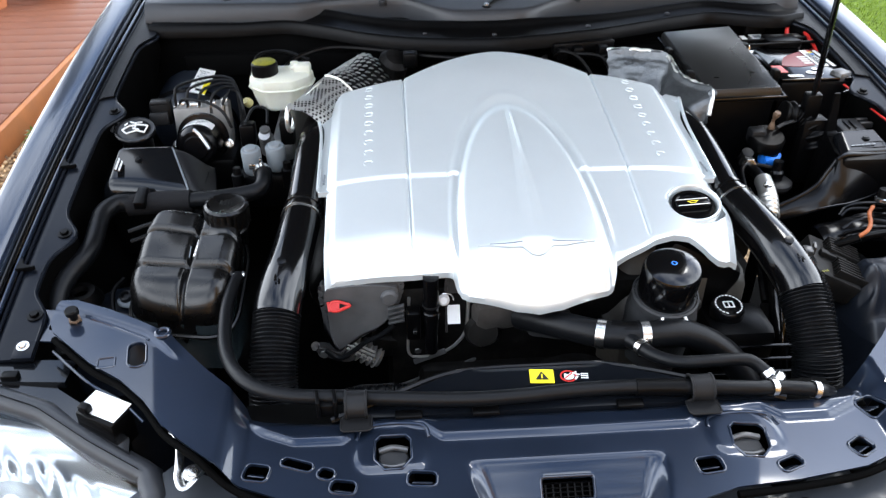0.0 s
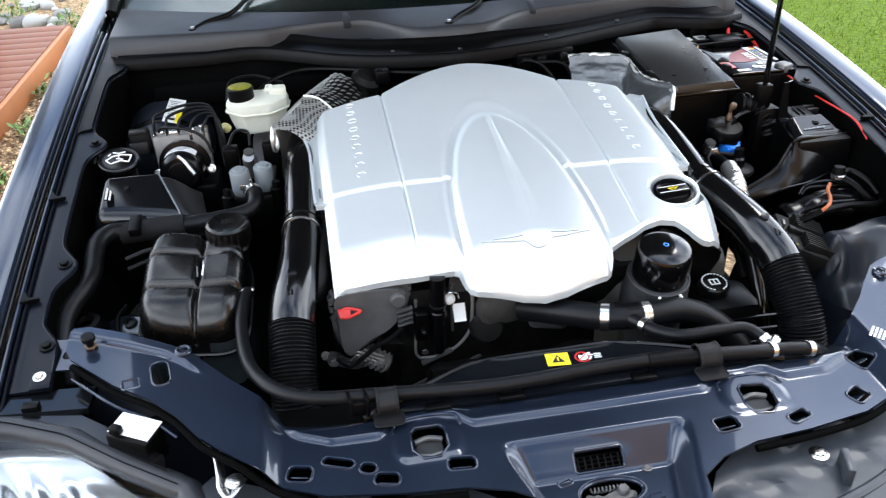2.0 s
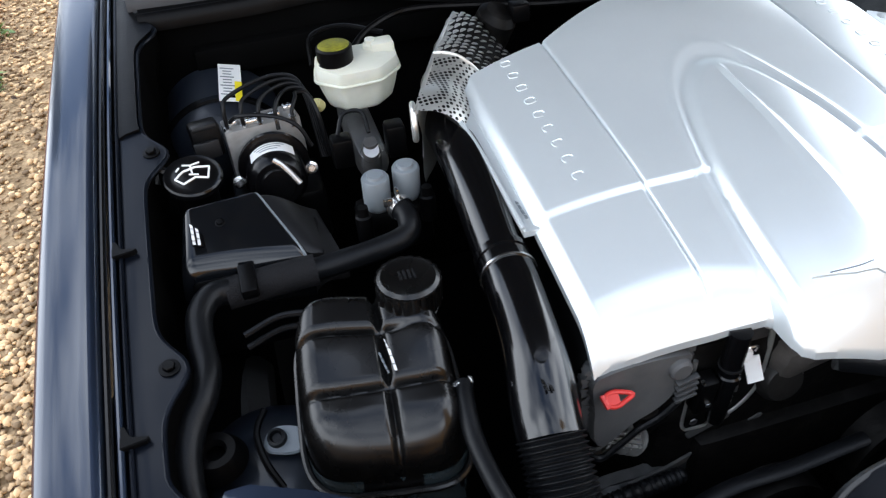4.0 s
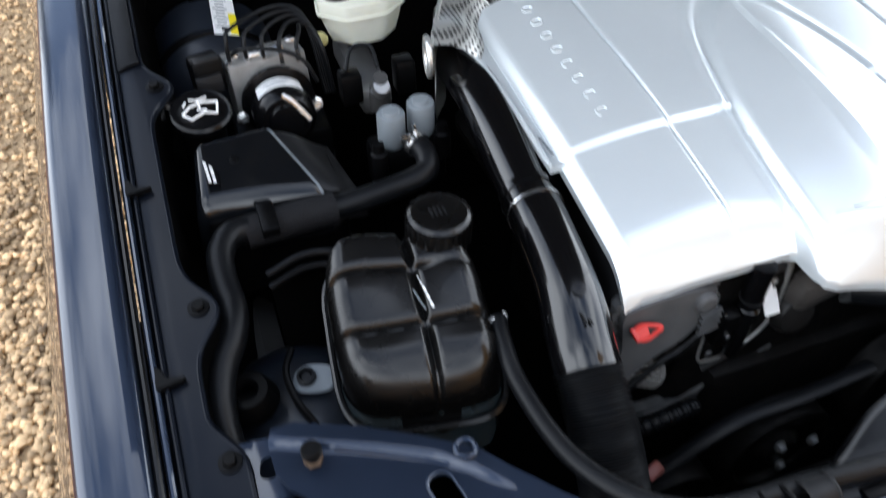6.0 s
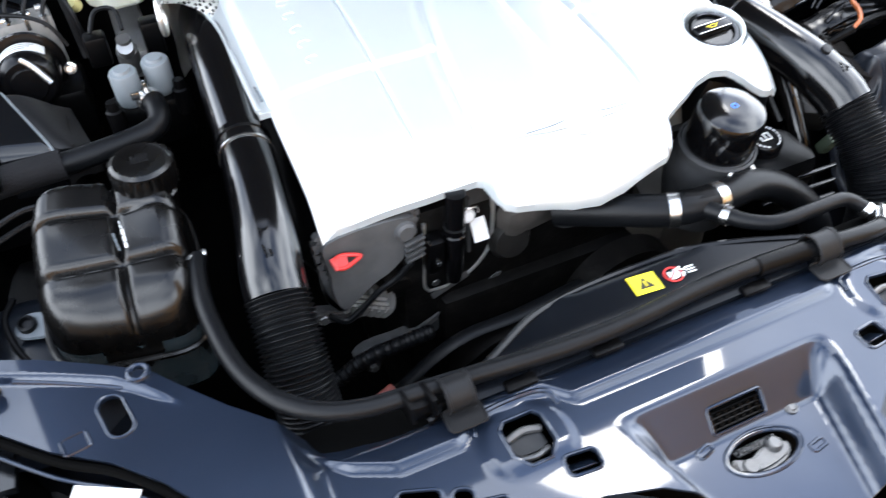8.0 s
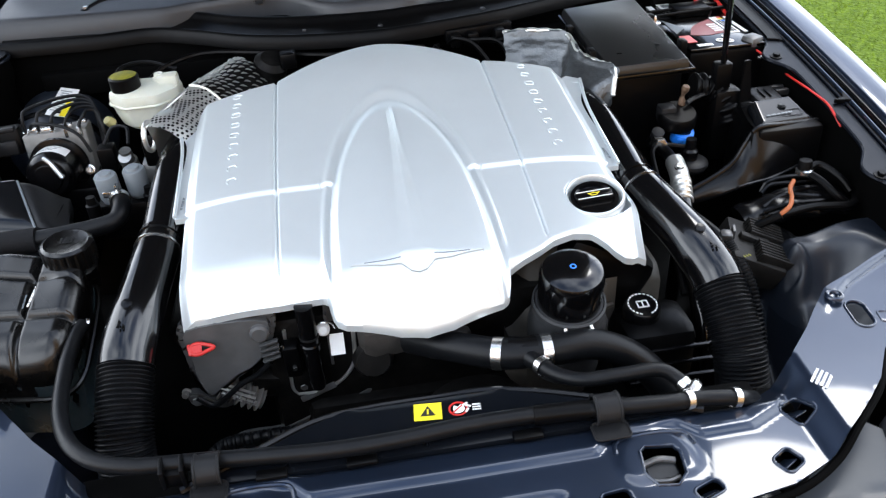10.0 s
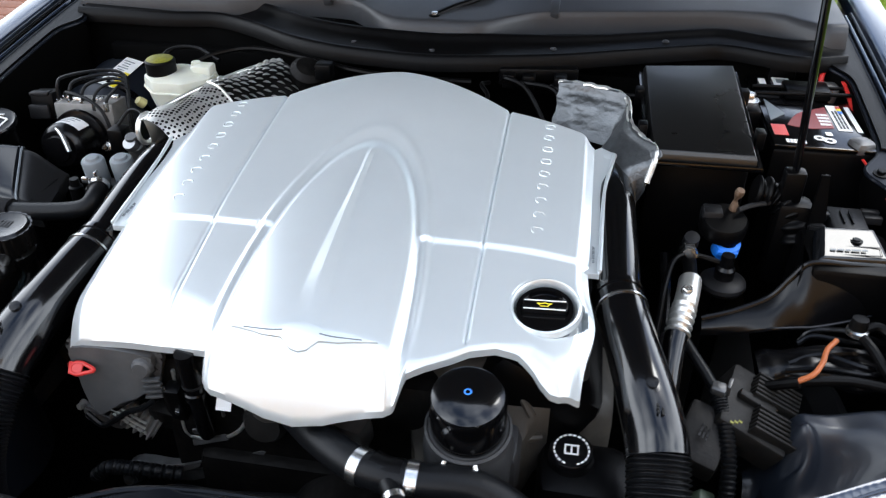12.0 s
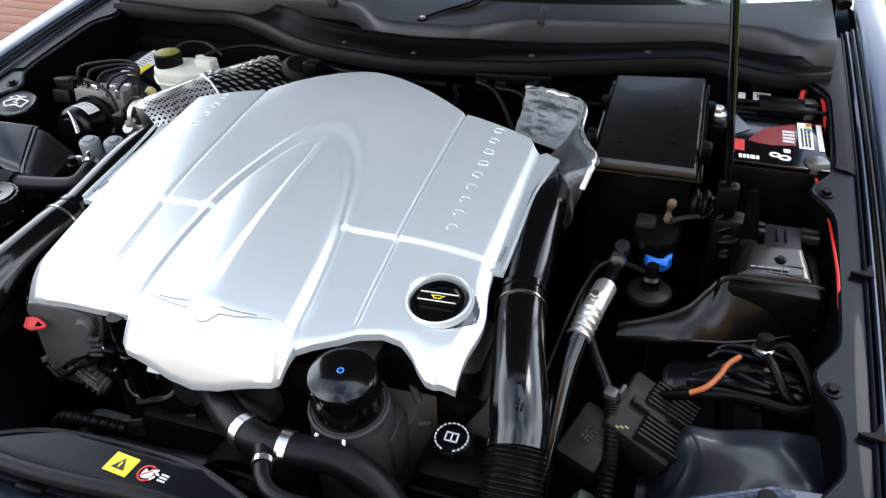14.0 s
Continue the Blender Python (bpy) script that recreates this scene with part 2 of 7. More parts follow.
def join(*bms):
    out = bmesh.new()
    for b in bms:
        me = bpy.data.meshes.new("tmp")
        b.to_mesh(me)
        b.free()
        out.from_mesh(me)
        bpy.data.meshes.remove(me)
    return out


def moved(bm, m):
    bmesh.ops.transform(bm, matrix=m, verts=bm.verts)
    return bm


def rbox(size, m=None, bevel=0.004, seg=2, taper=1.0):
    """A box on its base centre, edges rounded; taper scales its top."""
    bm = bmesh.new()
    bmesh.ops.create_cube(bm, size=1)
    for v in bm.verts:
        k = taper if v.co.z > 0 else 1.0
        v.co = Vector((v.co.x * size[0] * k, v.co.y * size[1] * k, (v.co.z + 0.5) * size[2]))
    if bevel:
        bmesh.ops.bevel(bm, geom=bm.edges[:], offset=min(bevel, min(size) * 0.45), segments=seg, affect="EDGES", profile=0.5)
    return moved(bm, m) if m else bm


def lathe(profile, m=None, seg=32):
    """A profile of (radius, height) turned round z."""
    verts, faces = [], []
    rows = len(profile)
    for i in range(seg):
        a = 2 * math.pi * i / seg
        for r, z in profile:
            verts.append((max(r, 1e-5) * math.cos(a), max(r, 1e-5) * math.sin(a), z))
    for i in range(seg):
        j = (i + 1) % seg
        for k in range(rows - 1):
            faces.append((i * rows + k, j * rows + k, j * rows + k + 1, i * rows + k + 1))
    bm = to_bm(verts, faces)
    bmesh.ops.remove_doubles(bm, verts=bm.verts, dist=1e-4)
    bmesh.ops.recalc_face_normals(bm, faces=bm.faces)
    return moved(bm, m) if m else bm


def spline(points, steps=10):
    """A Catmull-Rom curve through the points."""
    p = [Vector(q) for q in points]
    p = [2 * p[0] - p[1]] + p + [2 * p[-1] - p[-2]]
    out = []
    for i in range(1, len(p) - 2):
        for s in range(steps):
            t = s / steps
            a, b, c, d = p[i - 1], p[i], p[i + 1], p[i + 2]
            out.append(0.5 * (2 * b + (c - a) * t + (2 * a - 5 * b + 4 * c - d) * t * t + (3 * b - a - 3 * c + d) * t ** 3))
    return out + [p[-2]]


def sweep(line, radius, seg=14, squash=1.0, caps=True):
    """A round bar along a line of points; radius a number or a function of 0..1."""
    rad = radius if callable(radius) else (lambda t: radius)
    n = len(line)
    verts, faces = [], []
    tan = [(line[min(i + 1, n - 1)] - line[max(i - 1, 0)]).normalized() for i in range(n)]
    up = Vector((0, 0, 1)) if abs(tan[0].z) < 0.9 else Vector((0, 1, 0))
    side = tan[0].cross(up).normalized()
    for i in range(n):
        side = (side - tan[i] * side.dot(tan[i])).normalized()
        nor = side.cross(tan[i])
        r = rad(i / (n - 1))
        for k in range(seg):
            a = 2 * math.pi * k / seg
            verts.append(line[i] + side * (r * math.cos(a)) + nor * (r * squash * math.sin(a)))
    for i in range(n - 1):
        for k in range(seg):
            j = (k + 1) % seg
            faces.append((i * seg + k, i * seg + j, (i + 1) * seg + j, (i + 1) * seg + k))
    if caps:
        faces.append(tuple(range(seg)))
        faces.append(tuple((n - 1) * seg + k for k in range(seg)))
    return to_bm(verts, faces)


def tube(points, radius, seg=14, steps=10, squash=1.0):
    return sweep(spline(points, steps), radius, seg, squash)


def bar(a, b, r, seg=12):
    return sweep([Vector(a), Vector(b)], r, seg)


def band(points, t, r, width, seg=24):
    """A clamp band round a hose at the fraction t of its line."""
    line = spline(points, 20)
    i = min(max(int(t * (len(line) - 1)), 1), len(line) - 2)
    d = (line[i + 1] - line[i - 1]).normalized()
    m = Matrix.Translation(line[i]) @ d.to_track_quat("Z", "Y").to_matrix().to_4x4()
    w = width / 2
    return lathe([(r, -w), (r + 0.0012, -w), (r + 0.0012, w), (r, w)], m, seg)


def inside(p, poly):
    x, y = p
    hit, j = False, len(poly) - 1
    for i in range(len(poly)):
        (xi, yi), (xj, yj) = poly[i], poly[j]
        if (yi > y) != (yj > y) and x < (xj - xi) * (y - yi) / (yj - yi) + xi:
            hit = not hit
        j = i
    return hit


def resample(poly, step):
    out = []
    for i in range(len(poly)):
        a, b = Vector(poly[i]), Vector(poly[(i + 1) % len(poly)])
        k = max(1, int((b - a).length / step))
        out += [a + (b - a) * (j / k) for j in range(k)]
    return [(v.x, v.y) for v in out]


def smooth_loop(poly, steps=5):
    p = [Vector(q) for q in poly]
    n, out = len(p), []
    for i in range(n):
        a, b, c, d = p[i - 1], p[i], p[(i + 1) % n], p[(i + 2) % n]
        for s in range(steps):
            t = s / steps
            q = 0.5 * (2 * b + (c - a) * t + (2 * a - 5 * b + 4 * c - d) * t * t + (3 * b - a - 3 * c + d) * t ** 3)
            out.append((q.x, q.y))
    return out


def sheet(outline, zf, thick=0.003, holes=(), step=0.01):
    """A plate over an outline in plan, with holes, its top at zf(x, y)."""
    loops = [resample(outline, step)] + [resample(h, step * 0.5) for h in holes]
    pts, edges = [], []
    for lp in loops:
        b = len(pts)
        pts += lp
        edges += [(b + i, b + (i + 1) % len(lp)) for i in range(len(lp))]
    xs, ys = [p[0] for p in outline], [p[1] for p in outline]
    edge_pts = np.array(pts)
    gx, gy = np.meshgrid(np.arange(min(xs), max(xs), step), np.arange(min(ys), max(ys), step))
    for x, y in zip(gx.ravel(), gy.ravel()):
        q = (float(x), float(y))
        if inside(q, outline) and not any(inside(q, h) for h in holes) and np.min((edge_pts[:, 0] - x) ** 2 + (edge_pts[:, 1] - y) ** 2) > (step * 0.45) ** 2:
            pts.append(q)
    v, e, f, *_ = delaunay_2d_cdt([Vector(p) for p in pts], edges, [], 0, 1e-6)
    keep = []
    for t in f:
        c = sum((v[i] for i in t), Vector((0, 0))) / len(t)
        if inside(c, outline) and not any(inside(c, h) for h in holes):
            keep.append(t)
    n = len(v)
    verts = [(p.x, p.y, zf(p.x, p.y)) for p in v] + [(p.x, p.y, zf(p.x, p.y) - thick) for p in v]
    count = {}
    for t in keep:
        for i in range(len(t)):
            k = (t[i], t[(i + 1) % len(t)])
            count[k] = count.get(k, 0) + 1
    faces = [tuple(t) for t in keep] + [tuple(n + i for i in reversed(t)) for t in keep]
    for a, b in count:
        if (b, a) not in count:
            faces.append((b, a, a + n, b + n))
    bm = to_bm(verts, faces)
    loose = [q for q in bm.verts if not q.link_faces]
    bmesh.ops.delete(bm, geom=loose, context="VERTS")
    return bm


def surf(fn, us, vs, thick=0.0):
    """A grid fn(u, v); with thick, a shell of that depth below it."""
    nu, nv = len(us), len(vs)
    verts = [Vector(fn(u, v)) for u in us for v in vs]
    faces = [(i * nv + j, (i + 1) * nv + j, (i + 1) * nv + j + 1, i * nv + j + 1) for i in range(nu - 1) for j in range(nv - 1)]
    if thick:
        n = len(verts)
        verts += [q - Vector((0, 0, thick)) for q in verts]
        faces += [tuple(n + k for k in reversed(f)) for f in faces]
        rim = [i * nv for i in range(nu)] + [(nu - 1) * nv + j for j in range(1, nv)] + [i * nv + nv - 1 for i in range(nu - 2, -1, -1)] + [j for j in range(nv - 2, 0, -1)]
        faces += [(a, b, b + n, a + n) for a, b in zip(rim, rim[1:] + rim[:1])]
    me = mesh(verts, faces)
    bm = bmesh.new()
    bm.from_mesh(me)
    bpy.data.meshes.remove(me)
    if thick:
        bmesh.ops.recalc_face_normals(bm, faces=bm.faces)
    return bm


def prism(outline, h, m=None, bevel=0.0):
    """An outline in plan raised by h."""
    n = len(outline)
    bm = to_bm([(x, y, 0) for x, y in outline] + [(x, y, h) for x, y in outline],
               [tuple(range(n)), tuple(range(n, 2 * n))] + [(i, (i + 1) % n, (i + 1) % n + n, i + n) for i in range(n)])
    if bevel:
        bmesh.ops.bevel(bm, geom=bm.edges[:], offset=bevel, segments=2, affect="EDGES")
    return moved(bm, m) if m else bm


def rounded(w, d, r, n=5):
    """A rounded rectangle about the origin."""
    out = []
    for cx, cy, a0 in ((w / 2 - r, d / 2 - r, 0), (r - w / 2, d / 2 - r, 90), (r - w / 2, r - d / 2, 180), (w / 2 - r, r - d / 2, 270)):
        out += [(cx + r * math.cos(radians(a0 + 90 * i / n)), cy + r * math.sin(radians(a0 + 90 * i / n))) for i in range(n + 1)]
    return out


def put_loop(loop, x, y, turn=0.0):
    c, s = math.cos(radians(turn)), math.sin(radians(turn))
    return [(x + c * a - s * b, y + s * a + c * b) for a, b in loop]


def smooth(a, b, x):
    t = min(1.0, max(0.0, (x - a) / (b - a)))
    return t * t * (3 - 2 * t)


def lerp(x, xs, ys):
    return float(np.interp(x, xs, ys))


def bolt(name, at, r, h, material, parent, tilt=(0, 0), washer=1.5):
    m = pose(*at, tilt[0], tilt[1], 0)
    b = join(lathe([(0, 0.0), (r * washer, 0.0), (r * washer, 0.0018), (r * 1.05, 0.0022)], m, 20),
             lathe([(r, 0.002), (r, h), (r * 0.85, h + 0.001), (0, h + 0.001)], m @ pose(0, 0, 0, 0, 0, 17), 6))
    return part(name, b, material, parent)


def bars(parent, at, m, size, rows, material, name="print_bar", thick=0.0006, seed=1):
    """Writing too small to read: thin bars in rows, at the plane m."""
    rnd = random.Random(seed)
    bm = []
    w, h = size
    for i in range(rows):
        y = h * (0.5 - (i + 0.5) / rows)
        x = -w / 2
        while x < w / 2 - w * 0.06:
            k = min(rnd.uniform(0.10, 0.26) * w, w / 2 - x)
            bm.append(rbox((k, h / rows * 0.55, thick), pose(*at) @ m @ pose(x + k / 2, y, 0), 0))
            x += k + w * 0.04
    return part(name, join(*bm), material, parent)


# ---- ground and surroundings ----
ground = part("ground", surf(lambda u, v: (u, v, 0.0), [-900, -60, -8, -2, 2, 8, 60, 900], [-900, -60, -8, 0, 4, 12, 60, 900]), GROUND)
tagged(ground, "honey-coloured gravel drive beside a mown green lawn", "ground", kind="structure")


def scatter_stones():
    rnd = np.random.RandomState(4)
    ico = bmesh.new()
    bmesh.ops.create_icosphere(ico, subdivisions=1, radius=1)
    iv = np.array([v.co[:] for v in ico.verts])
    jf = np.array([[v.index for v in f.verts] for f in ico.faces])
    ico.free()
    verts, faces, base = [], [], 0
    for k in range(18000):
        near = k < 10000
        x = -0.93 - (0.5 * rnd.rand() ** 1.6 if near else 0.91 * rnd.rand())
        y = 1.35 + 0.75 * rnd.randn() if near else 0.1 + rnd.rand() * 6.4
        r = 0.0075 + 0.008 * rnd.rand() ** 2
        s = np.array([1, 0.65 + 0.35 * rnd.rand(), 0.5 + 0.25 * rnd.rand()]) * r
        a = rnd.rand() * 6.283
        p = iv * (1 + 0.18 * rnd.randn(len(iv), 1)) * s
        q = np.stack([p[:, 0] * math.cos(a) - p[:, 1] * math.sin(a) + x, p[:, 0] * math.sin(a) + p[:, 1] * math.cos(a) + y, p[:, 2] + r * (0.3 + 0.5 * rnd.rand())], 1)
        verts.append(q)
        faces.append(jf + base)
        base += len(iv)
    return mesh(np.concatenate(verts).tolist(), np.concatenate(faces).tolist())


stones = part_mesh("gravel_stones", scatter_stones(), STONE, angle=80)
tagged(stones, "loose rounded honey and grey gravel stones on the drive", "gravel", kind="stuff")


def grass_blades():
    rnd = np.random.RandomState(7)
    verts, faces = [], []
    for k in range(26000):
        x, y = 1.75 + rnd.rand() ** 1.3 * 3.6, 1.5 + rnd.rand() * 6.5
        a, h, w = rnd.rand() * 6.283, 0.018 + 0.022 * rnd.rand(), 0.0025
        lx, ly = 0.012 * rnd.randn(), 0.012 * rnd.randn()
        b = len(verts)
        verts += [(x - w * math.cos(a), y - w * math.sin(a), 0), (x + w * math.cos(a), y + w * math.sin(a), 0), (x + lx, y + ly, h)]
        faces.append((b, b + 1, b + 2))
    return mesh(verts, faces)


GRASS = mat("grass_blade", (0.13, 0.195, 0.011), 0.7, var=0.4, vscale=6, spec=0.12)
vary(GRASS, 0.5)
tagged(part_mesh("lawn_grass", grass_blades(), GRASS), "short bright green lawn grass", "grass", kind="stuff")

deck = thing("deck", "low red-brown stained timber deck with a plank edge", "deck", (-2.6, 4.2, 0), kind="structure")
plank = part("plank", rbox((2.6, 0.117, 0.028), pose(-3.18, 0.30, 0.095), 0.004), WOOD, deck)
for i in range(1, 43):
    p = new("plank", plank.data)
    p.parent, p.location = deck, Vector(plank.location) + Vector((0, 0.123 * i, 0))
part("edge_board", rbox((0.03, 5.32, 0.118), pose(-1.866, 2.87, 0), 0.003), mat("orange_stained_board", (0.36, 0.135, 0.045), 0.6, bump=0.3, bscale=60, var=0.3, vscale=12, spec=0.25), deck, "orange-brown edge board")
part("end_board", rbox((2.6, 0.03, 0.118), pose(-3.18, 5.545, 0), 0.003), WOOD, deck)


def pot(x, y, r, h, label):
    p = thing("plant_pot", label, "plant pot", (x, y, 0.123), "terracotta pots on the deck")
    m = pose(x, y, 0.123)
    part("pot_wall", lathe([(0, 0.004), (r * 0.70, 0), (r * 0.95, h * 0.8), (r * 1.06, h * 0.81), (r * 1.08, h), (r * 0.98, h), (r * 0.90, h * 0.82), (r * 0.86, h * 0.8), (0, h * 0.8)], m, 28), TERRA, p)
    part("plant", leaf_clump(x, y, 0.123 + h * 0.8, r * 1.3, r * 1.6, 160, int(x * -100)), LEAF, p, "straggly green leaves")


def leaf_clump(x, y, z, r, h, count, seed):
    rnd = random.Random(seed)
    verts, faces = [], []
    for _ in range(count):
        a, q = rnd.uniform(0, 6.283), r * math.sqrt(rnd.random())
        c = Vector((x + q * math.cos(a), y + q * math.sin(a), z + h * rnd.random() * (1 - 0.6 * q / r)))
        d = Vector((rnd.uniform(-1, 1), rnd.uniform(-1, 1), rnd.uniform(-0.2, 1))).normalized()
        s = d.cross(Vector((0, 0, 1))).normalized()
        n = s.cross(d)
        L = rnd.uniform(0.03, 0.06)
        b = len(verts)
        verts += [c, c + d * L * 0.5 + s * L * 0.2 + n * L * 0.06, c + d * L, c + d * L * 0.5 - s * L * 0.2 + n * L * 0.06]
        faces += [(b, b + 1, b + 2), (b, b + 2, b + 3)]
    return to_bm(verts, faces)


pot(-2.30, 5.20, 0.13, 0.22, "terracotta pot with straggly green leaves on the deck")
pot(-2.64, 4.98, 0.14, 0.22, "wide terracotta pot at the edge of the deck")
trough = thing("planter", "dark square wooden planter on the deck", "planter", (-2.55, 5.34, 0.123))
part("planter_wall", rbox((0.2, 0.2, 0.26), pose(-2.55, 5.34, 0.123), 0.008), BLACK, trough)
for i, (x, y, r) in enumerate(((-1.74, 3.3, 0.07), (-1.70, 3.9, 0.10), (-1.76, 4.5, 0.09), (-1.72, 5.4, 0.14), (-1.5, 6.4, 0.22), (-1.9, 5.95, 0.16), (-2.3, 7.2, 0.4), (-3.4, 7.4, 0.5), (-3.1, 6.4, 0.3), (-2.45, 6.3, 0.2))):
    tagged(part("shrub", leaf_clump(x, y, 0.0, r, r * 1.1, int(500 * r + 60), 40 + i), LEAF), "low green plant growing along the deck", "shrub", "shrubs by the deck")


def rockery():
    rnd = np.random.RandomState(19)
    bm = bmesh.new()
    bmesh.ops.create_icosphere(bm, subdivisions=2, radius=1)
    iv = np.array([v.co[:] for v in bm.verts])
    jf = np.array([[v.index for v in f.verts] for f in bm.faces])
    bm.free()
    verts, faces, base = [], [], 0
    for _ in range(260):
        x, y = -1.1 - 3.2 * rnd.rand(), 5.75 + 2.6 * rnd.rand()
        r = 0.03 + 0.08 * rnd.rand() ** 2
        p = iv * (1 + 0.12 * rnd.randn(len(iv), 1)) * r * np.array([1, 0.6 + 0.4 * rnd.rand(), 0.45 + 0.3 * rnd.rand()])
        a = rnd.rand() * 6.283
        verts.append(np.stack([p[:, 0] * math.cos(a) - p[:, 1] * math.sin(a) + x, p[:, 0] * math.sin(a) + p[:, 1] * math.cos(a) + y, p[:, 2] + r * 0.3], 1))
        faces.append(jf + base)
        base += len(iv)
    return mesh(np.concatenate(verts).tolist(), np.concatenate(faces).tolist())


ROCK = mat("grey_garden_stone", (0.30, 0.31, 0.31), 0.8, bump=0.4, bscale=60, var=0.3, vscale=5)
vary(ROCK, 0.4)
tagged(part_mesh("rockery_stones", rockery(), ROCK, angle=60), "pale grey garden stones between low plants", "stones", kind="stuff")
# unseen wall and gable, added so the slam panel and covers reflect brown
gw = thing("wall_front", "plain brown wall and gable, unseen, added for brown reflections", "wall", (0, -3.4, 0), kind="structure")
part("wall_body", rbox((16, 0.22, 2.1), pose(0, -3.4, 0), 0.01), BRICK, gw)
part("gable", rbox((4.4, 0.20, 4.6), pose(4.2, -3.4, 2.161), 0.01), BRICK, gw)
part("gable_peak", prism([(-2.2, 0.0), (2.2, 0.0), (0.0, 1.8)], 0.20, pose(4.2, -3.3, 6.761, 90)), BRICK, gw)
part("coping", rbox((16.1, 0.30, 0.06), pose(0, -3.4, 2.1), 0.01), BRICK, gw)


def tall_tree(x, y, h, r, seed):
    """An evergreen with a tapered trunk, short limbs and an uneven crown of many leaf sprays."""
    t = thing("tree", "tall dark evergreen tree beyond the deck", "tree", (x, y, 0))
    bark = mat("rough_brown_bark", (0.07, 0.05, 0.035), 0.85, bump=0.6, bscale=14, var=0.4, vscale=5)
    part("trunk", tube([(x, y, 0), (x + 0.05, y, h * 0.35), (x - 0.04, y + 0.03, h * 0.7), (x, y, h * 0.97)], lambda q: 0.17 * (1 - 0.9 * q), 12), bark, t)
    rnd = random.Random(seed)
    verts, faces = [], []
    for i in range(46):
        z = h * (0.10 + 0.86 * i / 45)
        a = i * 2.399
        reach = r * (1.06 - z / h) ** 0.7 * rnd.uniform(0.65, 1.1)
        end = Vector((x + reach * math.cos(a), y + reach * math.sin(a), z + 0.12 * reach))
        if i % 2 == 0:
            part("limb", bar((x, y, z - 0.15 * reach), tuple(end), 0.03 * (1.1 - z / h), 6), bark, t)
        for _ in range(130):
            q = rnd.random() ** 0.6
            c = Vector((x, y, z - 0.15 * reach)).lerp(end, q) + Vector((rnd.gauss(0, 0.20), rnd.gauss(0, 0.20), rnd.gauss(0, 0.16))) * (0.5 + 0.6 * r)
            d = Vector((rnd.uniform(-1, 1), rnd.uniform(-1, 1), rnd.uniform(-0.7, 0.4))).normalized()
            s = d.cross(Vector((0, 0, 1))).normalized()
            L = rnd.uniform(0.14, 0.30)
            b = len(verts)
            verts += [c, c + d * L * 0.5 + s * L * 0.22, c + d * L, c + d * L * 0.5 - s * L * 0.22]
            faces.append((b, b + 1, b + 2, b + 3))
    tagged(part_mesh("crown", mesh(verts, faces), EVERGREEN, t, "dense dark green foliage"), kind="stuff")


EVERGREEN = mat("evergreen_leaf", (0.030, 0.048, 0.014), 0.6, var=0.5, vscale=3, spec=0.2)
vary(EVERGREEN, 0.4)
tall_tree(-5.9, 10.4, 8.2, 1.7, 3)


def fallen_leaves():
    rnd = random.Random(15)
    verts, faces = [], []
    for _ in range(420):
        x, y = -1.84 + abs(rnd.gauss(0, 0.16)), rnd.uniform(0.6, 5.6)
        a, L = rnd.uniform(0, 6.283), rnd.uniform(0.018, 0.042)
        d, s = Vector((math.cos(a), math.sin(a), rnd.uniform(-0.2, 0.4))), Vector((-math.sin(a), math.cos(a), 0))
        c = Vector((x, y, rnd.uniform(0.014, 0.026)))
        b = len(verts)
        verts += [c, c + d * L * 0.5 + s * L * 0.28, c + d * L, c + d * L * 0.5 - s * L * 0.28, c + d * L * 0.5 + Vector((0, 0, -0.004))]
        faces += [(b, b + 1, b + 4), (b + 1, b + 2, b + 4), (b + 2, b + 3, b + 4), (b + 3, b, b + 4)]
    return mesh(verts, faces)


LITTER = mat("dry_brown_leaf", (0.10, 0.055, 0.028), 0.7, var=0.5, vscale=20, spec=0.2)
vary(LITTER, 0.35)
tagged(part_mesh("fallen_leaves", fallen_leaves(), LITTER), "dry brown leaves lying along the deck edge", "leaves", kind="stuff")
hedge = part("hedge", moved(leaf_clump(0, 0, 0, 0.62, 1.15, 1700, 77), pose(-6.6, 6.4, 0) @ Matrix.Scale(2.4, 4)), LEAF)
tagged(hedge, "tall dark green hedge beyond the timber deck", "hedge")


# ---- car body ----
RZ_FIT = np.polyfit([0.6, 0.88, 1.1, 1.436, 1.9], [0.69, 0.774, 0.836, 0.896, 0.96], 3)


def rail_z(y):
    if y > 1.9:
        return 0.96 + (y - 1.9) * 0.1
    return float(np.polyval(RZ_FIT, y))


car = thing("car", "glossy dark blue-black car with its bonnet propped open", "car", (0, 1.2, 0))
YS = list(np.linspace(0.70, 2.5, 46))
FENDER = [(0.804, -0.010), (0.804, 0.014), (0.806, 0.0185), (0.811, 0.0205), (0.824, 0.0214), (0.842, 0.0208), (0.856, 0.0190), (0.864, 0.0160), (0.869, 0.0100), (0.872, 0.0), (0.876, -0.018), (0.892, -0.052), (0.918, -0.105), (0.940, -0.18), (0.948, -0.30), (0.930, -0.46)]


def fender_point(s, v, y):
    x, dz = FENDER[v]
    k = smooth(0.70, 0.95, y)
    return (s * (x - (1 - k) * 0.014 * smooth(0.81, 0.87, x)), y, rail_z(y) + dz * (1 if dz > -0.1 else 1.15))


for s in (-1, 1):
    part("fender", surf(lambda u, v: fender_point(s, v, u), YS, range(len(FENDER)), 0.0), PAINT, car, angle=60)

LOBES = ((1.75, 0.030), (1.432, 0.032), (1.095, 0.030))


def rail_in(y):
    e = 0.752 - sum(d * math.exp(-((y - c) / 0.034) ** 2) for c, d in LOBES)
    return e - 0.027 * (1 - smooth(0.93, 0.985, y))


